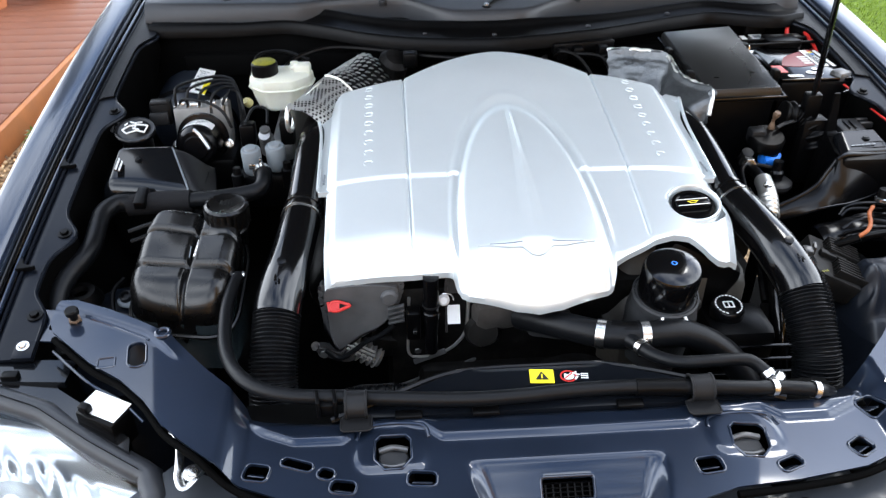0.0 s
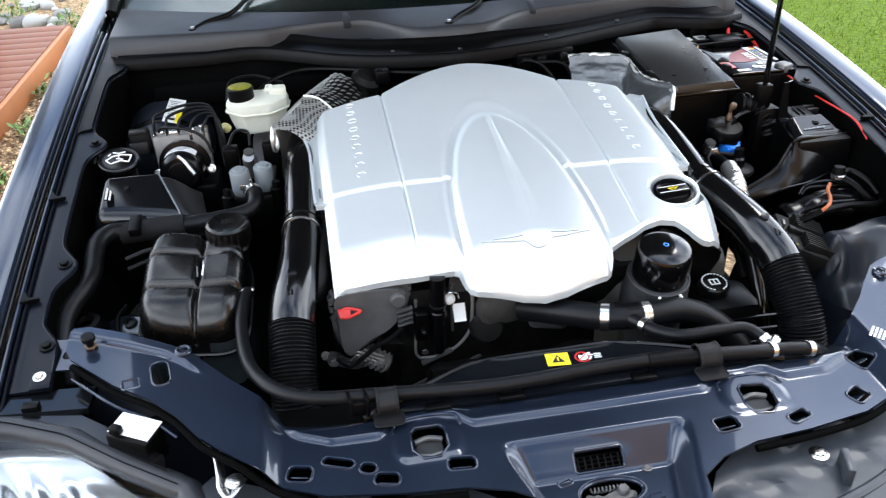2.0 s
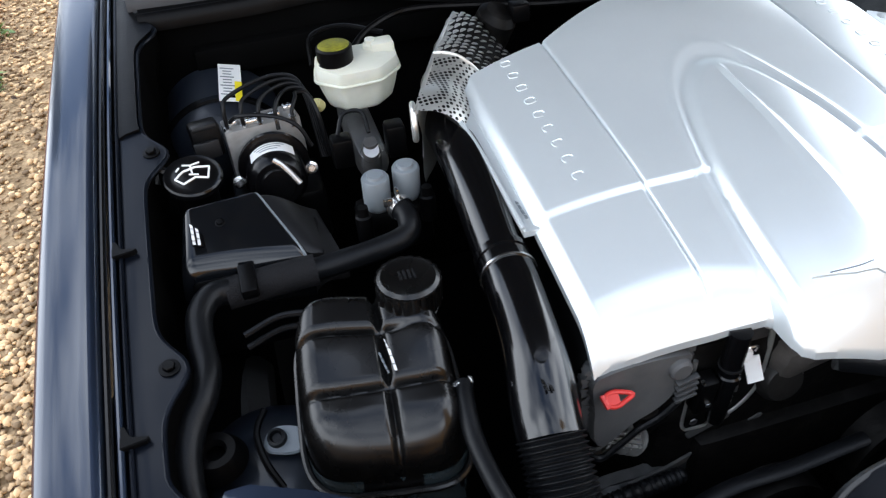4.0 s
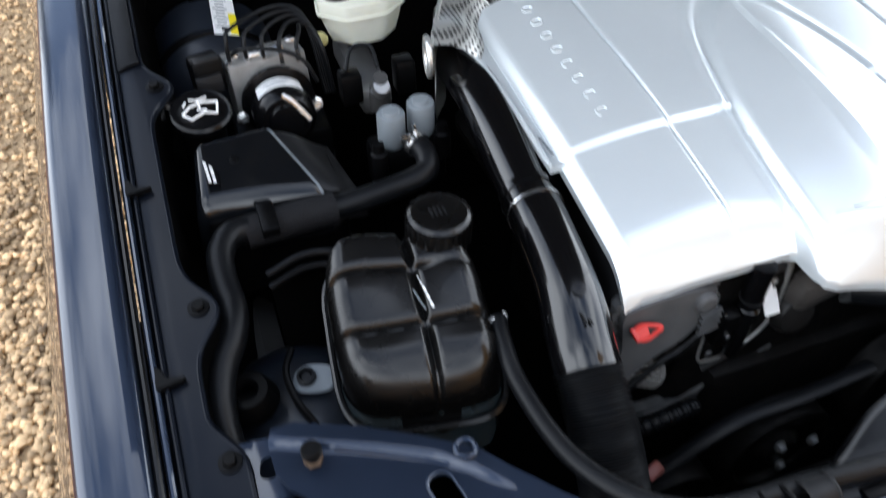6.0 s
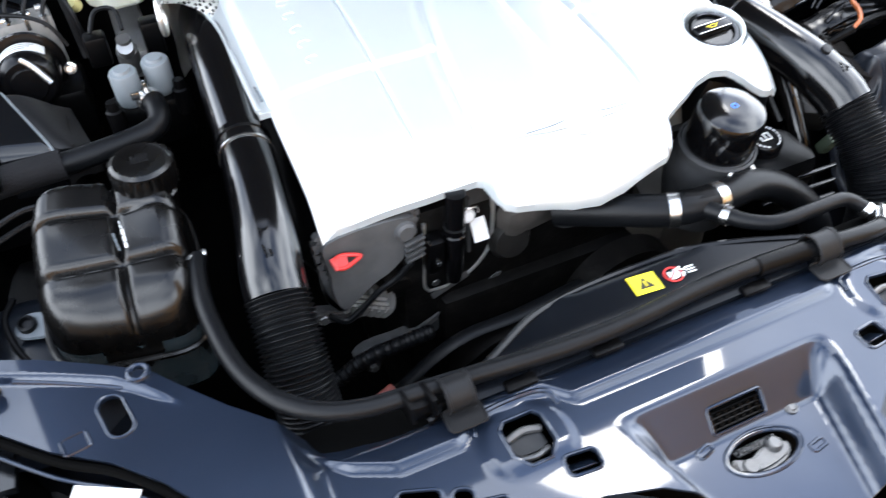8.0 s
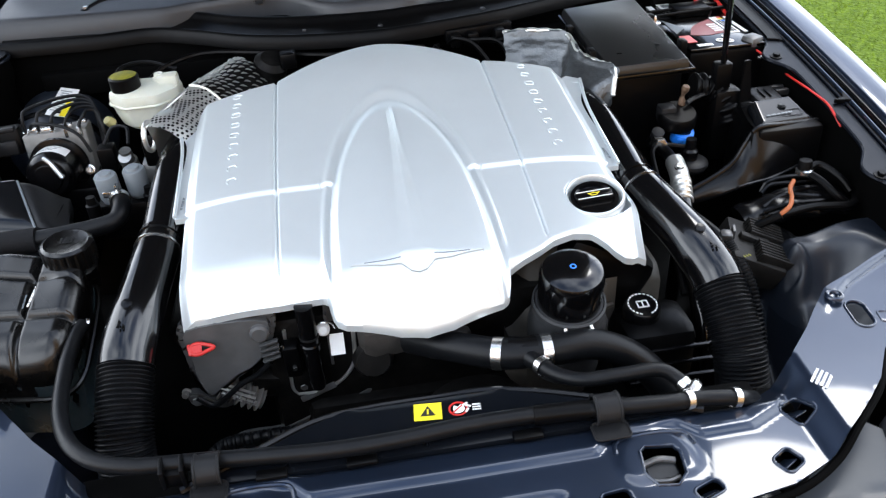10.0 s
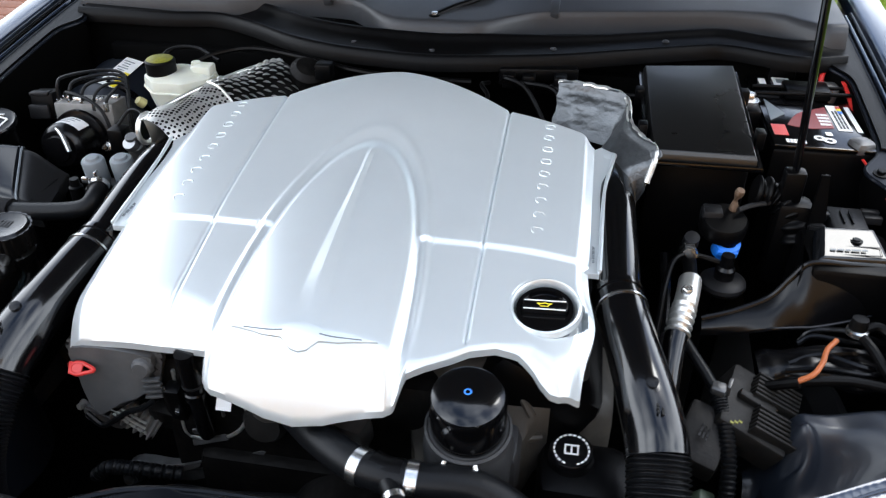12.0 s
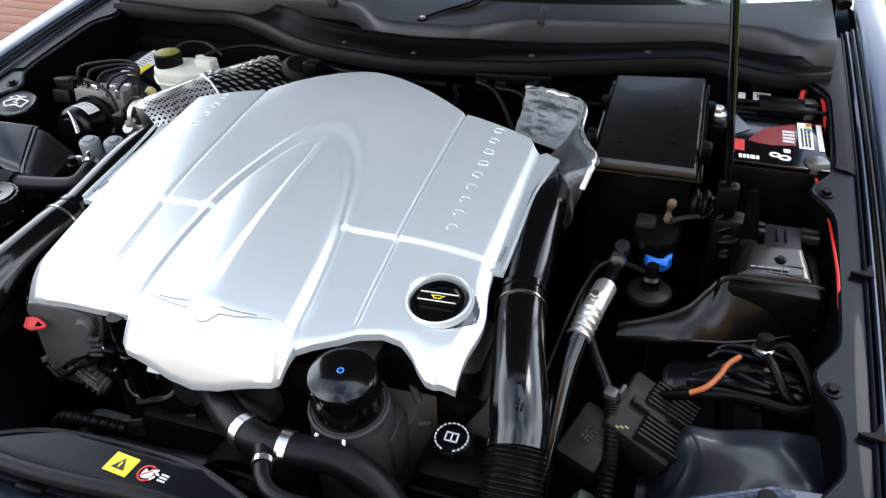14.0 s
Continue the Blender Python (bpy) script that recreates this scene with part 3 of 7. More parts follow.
for s in (-1, 1):
    ys = list(np.arange(0.862, 1.93, 0.008))
    rail = [(s * 0.792, y) for y in (0.862, 1.93)] + [(s * rail_in(y), y) for y in reversed(ys)]
    rl = part("fender_rail", sheet(rail, lambda x, y: rail_z(y) - 0.001 - 0.006 * smooth(0.775, 0.79, abs(x)), 0.004, (), 0.014), RAIL, car, "satin dark painted flange along the wing")
    line = [Vector((s * rail_in(y), y, rail_z(y) - 0.004)) for y in ys]
    part("flange_lip", sweep(line, 0.0035, 8), RAIL, rl)
    # thin near-black sheet added to darken the rear of the flange
    cover = [(s * 0.788, 1.475), (s * 0.788, 1.93)] + [(s * (rail_in(y) + 0.002), y) for y in np.arange(1.93, 1.475, -0.012)]
    part("rail_dark_strip", sheet(cover, lambda x, y: rail_z(y) + 0.0035 - 0.006 * smooth(0.775, 0.79, abs(x)), 0.003, (), 0.014), SEAL, car, "near-black strip over the rear of the flange")
    yy = np.linspace(0.80, 1.95, 30)
    part("weatherstrip", sweep([Vector((s * 0.7995, y, rail_z(y) + 0.008)) for y in yy], 0.0042, 10), SATIN, car, "dark rubber seal")
    part("seam_sealer", sweep([Vector((s * 0.7905, y, rail_z(y) + 0.003)) for y in yy], 0.0038, 10), PAINT, car)
    part("flange_bead", sweep([Vector((s * 0.7815, y, rail_z(y) + 0.0005)) for y in yy], 0.0026, 8), RAIL, rl)
    for y in (1.436, 1.098, 0.935) if s < 0 else (1.426, 1.077):
        bolt("rail_bolt", (s * 0.739, y, rail_z(y) - 0.001), 0.0065, 0.006, BLACK, car, (8, 0), 1.7)
    for y in (1.268, 1.028):
        tri = [(0, 0), (0.026, 0.004), (0.028, 0.008), (0.010, 0.012), (0.004, 0.026), (0, 0.026)]
        part("hood_stop", prism([(s * -a, b) for a, b in tri], 0.008, pose(s * 0.790, y - 0.012, rail_z(y) - 0.002, 8), 0.001), SEAL, car)
    # inner wing
    wing = [(rail_in, -0.004), (lambda y: rail_in(y) - 0.002, -0.03), (lambda y: 0.745, -0.10), (lambda y: 0.70, -0.20), (lambda y: 0.66, -0.45)]
    # near-black instead of body paint: the bay's shade is in the colour
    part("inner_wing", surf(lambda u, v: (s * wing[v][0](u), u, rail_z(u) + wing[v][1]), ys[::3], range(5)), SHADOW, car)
    sc = part("screw_plate", rbox((0.028, 0.030, 0.006), pose(s * 0.737, 0.876, rail_z(0.876) - 0.004, 12), 0.001), RAIL, car)
    bolt("screw", (s * 0.739, 0.880, rail_z(0.88) + 0.002), 0.0055, 0.004, STEEL, sc, (12, 0), 1.6)


# front crossmember
def ridge_y(x):
    """The pressed step along the panel, which steps back behind each latch hole."""
    return lerp(abs(x), [0, 0.160, 0.182, 0.262, 0.284, 0.345, 0.385, 0.43], [0.686, 0.687, 0.708, 0.709, 0.689, 0.690, 0.708, 0.750])


def panel_z(x, y):
    a, ry = abs(x), ridge_y(x)
    mid = 0.757 + 0.04 * (min(y, ry) - 0.665) + 0.0055 * smooth(ry - 0.006, ry + 0.005, y) - 0.17 * max(0, y - ry - 0.004) - 0.5 * max(0, y - 0.717)
    side = 0.126 - 0.30 * (0.647 - y)
    mid -= 0.036 * (0.25 * smooth(0.648, 0.602, y) + 0.75 * min(1.0, max(0.0, (0.646 - y) / 0.042))) * smooth(side + 0.006, side - 0.024, abs(x + 0.008))
    mid += 0.003 * smooth(0.038, 0.028, math.hypot((a - 0.223) * 0.75, (y - 0.664) * 0.75)) * smooth(0.63, 0.65, y)
    arm = 0.794 + (a - 0.56) * 0.05 + (y - 0.835) * 0.05
    arm += 0.0055 * smooth(-0.004, 0.004, y - lerp(a, [0.50, 0.54, 0.566, 0.61, 0.66, 0.70], [0.815, 0.852, 0.872, 0.893, 0.914, 0.93])) * smooth(0.50, 0.54, a)
    k = 0.5 * smooth(0.402, 0.434, a) + 0.5 * min(1.0, max(0.0, (a - 0.404) / 0.028))
    return mid * (1 - k) + arm * k


FAR = [(0.0, 0.722), (0.17, 0.722), (0.25, 0.724), (0.33, 0.724), (0.358, 0.729), (0.394, 0.752), (0.430, 0.767), (0.471, 0.806), (0.495, 0.833), (0.526, 0.867), (0.575, 0.896), (0.624, 0.922), (0.676, 0.943), (0.698, 0.942), (0.703, 0.928)]
FAR_RIGHT = [(x, y - 0.014 * smooth(0.50, 0.60, x)) for x, y in FAR]
NEAR = [(0.702, 0.900), (0.692, 0.880), (0.625, 0.818), (0.577, 0.786), (0.538, 0.748), (0.508, 0.708), (0.480, 0.683), (0.454, 0.662), (0.413, 0.632), (0.355, 0.608), (0.265, 0.594), (0.187, 0.588), (0.135, 0.573), (0.100, 0.550), (0.090, 0.50), (0.0, 0.49)]
outline = FAR_RIGHT + NEAR + [(-x, y) for x, y in reversed(FAR + NEAR) if x > 0]
HOLES = []
LATCH = ((-0.221, 0.667), (0.226, 0.657))
HOLES.append(put_loop(rounded(0.022, 0.046, 0.0105), -0.566, 0.833, 12))
HOLES.append(put_loop(rounded(0.022, 0.046, 0.0105), 0.545, 0.812, -6))
for x, y in LATCH:
    HOLES.append(put_loop([(-0.021, 0.016), (-0.015, 0.023), (0.015, 0.023), (0.021, 0.016), (0.021, -0.012), (0.010, -0.025), (-0.010, -0.025), (-0.021, -0.012)], x, y, 0 if x < 0 else -8))
PUNCHED = ((0.404, 0.699, 0.024, 0.030, 25), (0.361, 0.637, 0.026, 0.022, 30), (0.262, 0.617, 0.030, 0.015, 20), (0.163, 0.622, 0.030, 0.022, 6),
           (-0.386, 0.647, 0.028, 0.022, -12), (-0.338, 0.656, 0.038, 0.013, -20), (-0.302, 0.640, 0.018, 0.014, -22), (-0.281, 0.619, 0.028, 0.017, -12), (-0.187, 0.625, 0.032, 0.019, -5))
for x, y, w, d, a in PUNCHED:
    HOLES.append(put_loop(rounded(w, d, 0.0060), x, y, a))
HOLES.append(put_loop(rounded(0.062, 0.019, 0.003), -0.010, 0.6185))
OVAL = [(-0.007 + 0.042 * math.cos(q), 0.577 + 0.021 * math.sin(q)) for q in np.linspace(0, 6.283, 28)[:-1]]
HOLES.append(OVAL)
panel = part("front_crossmember", sheet(outline, panel_z, 0.003, HOLES, 0.0042), PAINT, car, "glossy dark painted slam panel pierced by holes", 50)
for h in HOLES:
    c = sum((Vector(p) for p in h), Vector((0, 0))) / len(h)
    grown = [((Vector(p) - c) * 1.0 + (Vector(p) - c).normalized() * 0.0018 + c) for p in h]
    ring = [Vector((p.x, p.y, panel_z(p.x, p.y) + 0.0002)) for p in grown]
    part("hole_rim", sweep(ring + ring[:1], 0.0017, 8, caps=False), PAINT, panel)
for s in (-1, 1):
    cx, cy = LATCH[0] if s < 0 else LATCH[1]
    lz0 = panel_z(cx, cy + 0.03)
    part("latch_cup", rbox((0.050, 0.056, 0.012), pose(cx, cy, lz0 - 0.036), 0.006), BLACK, panel)
    part("latch_striker", prism(smooth_loop([(-0.018, 0.004), (-0.012, 0.013), (0.012, 0.013), (0.018, 0.004), (0.014, -0.010), (-0.014, -0.010)], 3), 0.006, pose(cx, cy, lz0 - 0.020), 0.002), GRIME, panel, "grubby metal striker")
    part("latch_bar", tube([(cx - 0.018, cy + 0.010, lz0 - 0.012), (cx, cy + 0.013, lz0 - 0.010), (cx + 0.018, cy + 0.010, lz0 - 0.012)], 0.004, 10), WORN, panel)
    part("latch_lip", tube([(cx - 0.016, cy - 0.011, lz0 - 0.014), (cx, cy - 0.015, lz0 - 0.013), (cx + 0.016, cy - 0.011, lz0 - 0.014)], 0.003, 8), WORN, panel)
    bead = [(cx - 0.046, cy + 0.022), (cx - 0.038, cy + 0.040), (cx, cy + 0.043), (cx + 0.038, cy + 0.040), (cx + 0.046, cy + 0.022)]
    part("pressed_bead", tube([(x, y, panel_z(x, y) - 0.0005) for x, y in bead], 0.0028, 8), PAINT, panel)
    stud = part("bonnet_stop", lathe([(0, 0), (0.0085, 0), (0.0085, 0.006), (0.0055, 0.007), (0.0055, 0.018), (0.0095, 0.019), (0.0095, 0.025), (0.008, 0.027), (0, 0.027)], pose(s * 0.668, 0.903, panel_z(0.668, 0.903) - 0.004, 6), 18), BLACK, panel, "worn rubber bonnet stop")
    part("stop_nut", lathe([(0, 0), (0.009, 0), (0.009, 0.005), (0, 0.005)], pose(s * 0.668, 0.903, panel_z(0.668, 0.903), 6), 6), RUST, stud)
    bx, by = (-0.538, 0.868) if s < 0 else (0.529, 0.845)
    boss = [Vector((bx, by, panel_z(bx, by) + 0.002)) + Vector((0.009 * math.cos(a), 0.009 * math.sin(a), 0)) for a in np.linspace(0, 6.283, 20)]
    part("boss", sweep(boss, 0.003, 8, caps=False), PAINT, panel)
    pl = [(0.648, 0.908), (0.61, 0.891), (0.575, 0.873), (0.556, 0.862)]
    part("pressed_ridge", tube([(s * x, y, panel_z(x, y) - 0.001) for x, y in pl], 0.0026, 8), PAINT, panel)
    eye = put_loop(rounded(0.016, 0.022, 0.0075), s * 0.708, 0.924, s * 14)
    part("arm_bracket", sheet([(s * 0.742, 0.958), (s * 0.690, 0.952), (s * 0.690, 0.890), (s * 0.728, 0.894)], lambda x, y: 0.781 + 0.12 * (y - 0.924), 0.003, [eye], 0.008), PAINT, panel, "dark folded plate with one hole")
    low = [(s * (x + 0.002), y - 0.012, panel_z(x, y) - 0.026) for x, y in NEAR[1:5]]
    part("lower_flange", tube(low, 0.0022, 8, 6), PAINT, panel)
    sq = put_loop(rounded(0.022, 0.018, 0.003), *((-0.603, 0.818) if s < 0 else (0.576, 0.800)), s * -10)
    part("pressed_square", sweep([Vector((x, y, panel_z(x, y))) for x, y in sq + sq[:1]], 0.0018, 6, caps=False), PAINT, panel)
    near = [(s * x, y - 0.003, panel_z(x, y) - 0.011) for x, y in NEAR[1:12]]
    part("edge_seal", tube(near, 0.0048, 10, 6), SHADOW, panel, "black rubber seal along the edge")
for x, y, w, d, a in PUNCHED:
    # the tongue that was pressed down out of each slot
    part("slot_tongue", rbox((w * 0.75, 0.0018, d * 0.8), pose(x, y, panel_z(x, y) - 0.014, 0, 0, a) @ pose(0, d * 0.40, 0, 48), 0.0005), PAINT, panel)
    # near-black block added below each slot as the shade in the hole
    part("slot_shade", rbox((w * 1.5, d * 1.7, 0.006), pose(x, y, panel_z(x, y) - 0.030, 0, 0, a), 0.002), SHADOW, panel)
GZ = panel_z(-0.010, 0.6185) - 0.004
part("grille_mesh", join(*[rbox((0.064, 0.0016, 0.002), pose(-0.010, 0.626 - i * 0.0042, GZ + 0.0036 - i * 0.0036), 0) for i in range(5)], *[rbox((0.0018, 0.020, 0.002), pose(-0.037 + i * 0.009, 0.6185, GZ - 0.003, 40), 0) for i in range(7)]), BLACK, panel)
# near-black sheets that paint in the shade under grille and rear edge
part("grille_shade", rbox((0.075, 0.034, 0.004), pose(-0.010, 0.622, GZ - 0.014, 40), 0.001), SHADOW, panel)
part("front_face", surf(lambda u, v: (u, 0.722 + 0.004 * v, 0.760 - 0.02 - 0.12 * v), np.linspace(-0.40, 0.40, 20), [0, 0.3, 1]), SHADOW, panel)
bars(panel, (0.443, 0.722, panel_z(0.443, 0.722) + 0.0006), pose(0, 0, 0, 3, 0, 45), (0.026, 0.022), 4, WHITE, seed=8)
hook = part("latch_bracket", tube([(-0.515, 0.724, 0.758), (-0.497, 0.719, 0.758), (-0.488, 0.698, 0.752), (-0.484, 0.672, 0.748), (-0.482, 0.655, 0.746), (-0.473, 0.640, 0.745), (-0.462, 0.652, 0.746), (-0.455, 0.664, 0.746)], 0.0055, 10, squash=0.35), STEEL, panel, "bright zinc-plated bracket")
bolt("screw", (-0.466, 0.661, 0.746), 0.0065, 0.004, STEEL, hook, (8, 0), 1.8)

lz = panel_z(-0.007, 0.577)
lt = part("bonnet_latch", sweep([Vector((x * 1.0, y, lz - 0.002)) for x, y in OVAL + OVAL[:1]], 0.0028, 10, caps=False), PAINT, panel, "greasy metal bonnet latch")
part("latch_base", rbox((0.090, 0.050, 0.012), pose(-0.007, 0.577, lz - 0.034), 0.004), SHADOW, lt)
part("latch_jaw", prism(smooth_loop([(-0.032, -0.006), (-0.01, -0.014), (0.024, -0.010), (0.034, 0.004), (0.012, 0.010), (-0.012, 0.003), (-0.028, 0.009)]), 0.010, pose(-0.008, 0.575, lz - 0.016), 0.003), WORN, lt)
part("latch_pin", lathe([(0, 0.008), (0.006, 0.008), (0.008, 0.005), (0.008, 0), (0, 0)], pose(0.010, 0.580, lz - 0.008), 18), WORN, lt)
part("latch_pin", lathe([(0, 0.006), (0.007, 0.006), (0.009, 0.003), (0.009, 0), (0, 0)], pose(-0.026, 0.570, lz - 0.009), 18), WORN, lt)
part("latch_spring", sweep([Vector((-0.030 + 0.0008 * i, 0.588 + 0.0035 * math.sin(i * 1.0), lz - 0.008 + 0.0035 * math.cos(i * 1.0))) for i in range(60)], 0.0011, 6), WORN, lt)
bolt("latch_rivet", (0.050, 0.603, panel_z(0.050, 0.603)), 0.0045, 0.002, WORN, panel, (0, 0), 1.5)
HIDE = [put_loop(rounded(0.018, 0.008, 0.003), -0.060, 0.600, 15), put_loop(rounded(0.018, 0.008, 0.003), 0.046, 0.560, 10)]
for h in HIDE:
    part("pressed_slot", sweep([Vector((x, y, panel_z(x, y))) for x, y in h + h[:1]], 0.002, 6, caps=False), PAINT, panel)

# bumper, under-tray and lower front
part("bumper_cover", surf(lambda u, v: (0.88 * math.sin(u * 1.45) , 0.56 - 0.30 * math.cos(u * 1.3) + 0.10 * abs(u) ** 2 + 0.10 * (1 - v) - 0.03 * math.sin(v * 3), 0.69 - 0.40 * v ** 1.4 + 0.02 * (1 - abs(u))), np.linspace(-1, 1, 50), np.linspace(0, 1, 16)), PAINT, car, angle=60)
for s in (-1, 1):
    tray = [(s * 0.10, 0.53), (s * 0.13, 0.575), (s * 0.18, 0.610), (s * 0.26, 0.625), (s * 0.34, 0.632), (s * 0.43, 0.665), (s * 0.50, 0.70), (s * 0.60, 0.60), (s * 0.56, 0.50), (s * 0.35, 0.42), (s * 0.10, 0.40)]
    part("bumper_inner_panel", sheet(tray, lambda x, y: 0.730 - 0.03 * abs(x) + 0.06 * (y - 0.60) + 0.006 * smooth(0.01, 0, abs(y - 0.54 - 0.2 * (abs(x) - 0.2))), 0.004, (), 0.014), TRAY, car, "smooth dark grey plastic tray")
    part("tray_rib", rbox((0.010, 0.040, 0.032), pose(s * 0.288, 0.545, 0.712, 0, 0, -s * 20), 0.002), TRAY, car)
    part("tray_edge", tube([(s * 0.10, 0.470, 0.716), (s * 0.20, 0.490, 0.716), (s * 0.33, 0.530, 0.712), (s * 0.46, 0.60, 0.708)], 0.008, 10), TRAY, car)
    bolt("tray_bolt", (s * 0.275, 0.580, 0.720), 0.007, 0.005, STEEL, car, (0, 0), 1.8)
# plain sheets round the bay, its deep shade painted in as near-black
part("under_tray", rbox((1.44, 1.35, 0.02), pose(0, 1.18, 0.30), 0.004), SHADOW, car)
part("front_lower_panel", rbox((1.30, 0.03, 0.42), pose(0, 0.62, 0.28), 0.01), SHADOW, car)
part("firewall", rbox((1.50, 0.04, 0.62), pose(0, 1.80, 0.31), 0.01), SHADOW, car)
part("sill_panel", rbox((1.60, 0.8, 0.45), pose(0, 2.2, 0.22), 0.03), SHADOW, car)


# cowl: seal, grille panel, screen
def seal_front(x):
    return lerp(x, [-0.75, -0.56, -0.44, -0.35, -0.26, -0.17, -0.08, 0.02, 0.13, 0.25, 0.36, 0.46, 0.55, 0.62, 0.69, 0.76], [1.768, 1.764, 1.782, 1.736, 1.675, 1.640, 1.624, 1.615, 1.634, 1.664, 1.708, 1.746, 1.776, 1.742, 1.722, 1.755])


def cowl_seal(u, v):
    y0 = sum(seal_front(u + d) for d in (-0.03, -0.015, 0, 0.015, 0.03)) / 5
    z = 0.946 + 0.020 * v + 0.010 * math.exp(-((v - 0.12) / 0.10) ** 2) + 0.010 * math.exp(-((v - 0.88) / 0.12) ** 2) - 0.014 * smooth(0.04, 0.0, v)
    return (u, y0 + (0.090 - 0.012 * smooth(0.1, 0.4, u)) * v, z - 0.008 * smooth(0.1, 0.4, u) * v)


cs = part("cowl_seal", surf(cowl_seal, np.linspace(-0.745, 0.755, 90), [0, 0.02, 0.05, 0.1, 0.15, 0.2, 0.25, 0.35, 0.5, 0.6, 0.7, 0.75, 0.8, 0.85, 0.9, 0.95, 1.0], 0.004), SEAL, car, "wide black rubber scuttle seal", 60)
for x in (-0.437, -0.13, 0.02, 0.236, 0.44):
    y = seal_front(x) + 0.045
    bolt("seal_clip", (x, y, 0.953), 0.005, 0.003, COWL, cs, (0, 0), 1.3)


def cowl_panel(u, v):
    y0 = sum(lerp(u + d, [-0.76, -0.41, -0.37, -0.26, -0.166, -0.115, -0.069, 0.103, 0.153, 0.202, 0.374, 0.55, 0.66, 0.69, 0.72, 0.76], [1.81, 1.79, 1.812, 1.822, 1.816, 1.75, 1.70, 1.705, 1.758, 1.795, 1.826, 1.860, 1.858, 1.80, 1.79, 1.80]) for d in (-0.015, 0, 0.015)) / 3
    y1 = 1.838 + 0.33 * u * u
    return (u, y0 + v * (y1 - y0), 0.984 + 0.018 * v + 0.006 * smooth(0.0, 0.12, v) - 0.03 * smooth(0.06, 0.0, v))


# trough coloured near-black: the deep shade before the cowl panel is painted in
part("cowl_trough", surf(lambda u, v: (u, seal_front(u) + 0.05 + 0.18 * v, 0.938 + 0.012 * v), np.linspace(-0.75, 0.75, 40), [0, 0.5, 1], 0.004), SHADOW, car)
cp = part("cowl_panel", surf(cowl_panel, np.linspace(-0.76, 0.76, 60), np.linspace(0, 1, 26), 0.004), COWL, car, "grey textured plastic scuttle panel", 60)
for x in (-0.22, 0.23):
    part("cowl_clip", rbox((0.018, 0.05, 0.016), pose(x, cowl_panel(x, 0.5)[1], 0.984, 20), 0.004), COWL, cp)


def screen(u, v):
    return (u * (0.76 - 0.10 * v), 1.834 + 0.185 * u * u + 0.76 * v - 0.05 * v * u * u, 0.999 + 0.41 * v)


ws = part("windscreen", surf(screen, np.linspace(-1, 1, 24), np.linspace(0, 1, 12), 0.005), GLASS, car, "sloping clear glass windscreen")
part("windscreen_band", surf(lambda u, v: Vector(screen(u, v)) + Vector((0, 0.004, -0.007)), np.linspace(-1, 1, 24), [0, 0.04, 0.09]), INK, ws)
part("dashboard", rbox((1.45, 0.85, 0.20), pose(0, 2.42, 0.80), 0.05), SHADOW, car)
for s in (-1, 1):
    part("screen_pillar", tube([(s * 0.785, 2.02, 1.00), (s * 0.750, 2.22, 1.14), (s * 0.69, 2.68, 1.40)], lambda t: 0.014 + 0.014 * smooth(0, 0.3, t), 12), BLACK, car)
for px, py, tx, ty, bx in ((0.011, 1.738, 0.14, 1.90, 0.70), (-0.575, 1.842, -0.44, 1.95, 0.10)):
    arm = part("wiper", tube([(px, py, 0.992), (px + 0.03, py + 0.035, 0.999), ((px + tx) / 2 + 0.02, (py + ty) / 2, 1.012), (tx, ty, 1.034), (tx + 0.10, ty + 0.05, 1.055)], lambda t: 0.0075 - 0.003 * t, 10), BLACK, car, "black wiper arm resting on the glass")
    part("pivot_cap", lathe([(0, 0), (0.012, 0), (0.012, 0.016), (0.009, 0.018), (0, 0.018)], pose(px, py, 0.978), 18), BLACK, arm)
    part("pivot_nut", lathe([(0, 0), (0.006, 0), (0.006, 0.004), (0, 0.005)], pose(px, py, 0.996), 6), STEEL, arm)
    part("blade", tube([(tx - 0.06, ty + 0.03, 1.044), (tx + 0.2, ty + 0.055, 1.058), (bx, ty + 0.075, 1.070)], 0.006, 8), RUBBER, arm)

# bonnet, propped open
HINGE, OPEN = Vector((0, 1.95, 1.115)), 49.0
co, so = math.cos(radians(OPEN)), math.sin(radians(OPEN))


def bonnet(u, v, d=0.0):
    w = 0.81 - 0.07 * v * v
    h = d + 0.05 * (1 - u * u) * (1 - 0.4 * v) + 0.02 * v * (1 - v)
    return (u * w, HINGE.y - co * 1.22 * v + so * h, HINGE.z + so * 1.22 * v + co * h)


bo = part("bonnet", surf(lambda u, v: bonnet(u, v), np.linspace(-1, 1, 24), np.linspace(0, 1, 20)), PAINT, car, "open bonnet standing on its prop rod", 60)
part("bonnet_liner", surf(lambda u, v: bonnet(u * 0.9, 0.06 + 0.88 * v, -0.05 + 0.008 * math.cos(u * 14) * math.cos(v * 9)), np.linspace(-1, 1, 40), np.linspace(0, 1, 30)), FELT, bo, "dark grey felt liner")
part("bonnet_edge", join(*[sweep([Vector(bonnet(q * 0.985, v, -0.012)) for v in np.linspace(0, 1, 16)], 0.016, 8) for q in (-1, 1)], sweep([Vector(bonnet(u, 0.99, -0.012)) for u in np.linspace(-1, 1, 20)], 0.016, 8)), PAINT, bo)
ROD0, ROD1 = Vector((0.602, 1.362, 0.915)), Vector((0.462, 1.155, 1.885))
part("prop_rod", bar(ROD0, ROD1, 0.0055), GLOSS, car, "slim black bonnet prop rod")
part("rod_foot", rbox((0.03, 0.025, 0.05), pose(0.602, 1.364, 0.872), 0.005), BLACK, car)


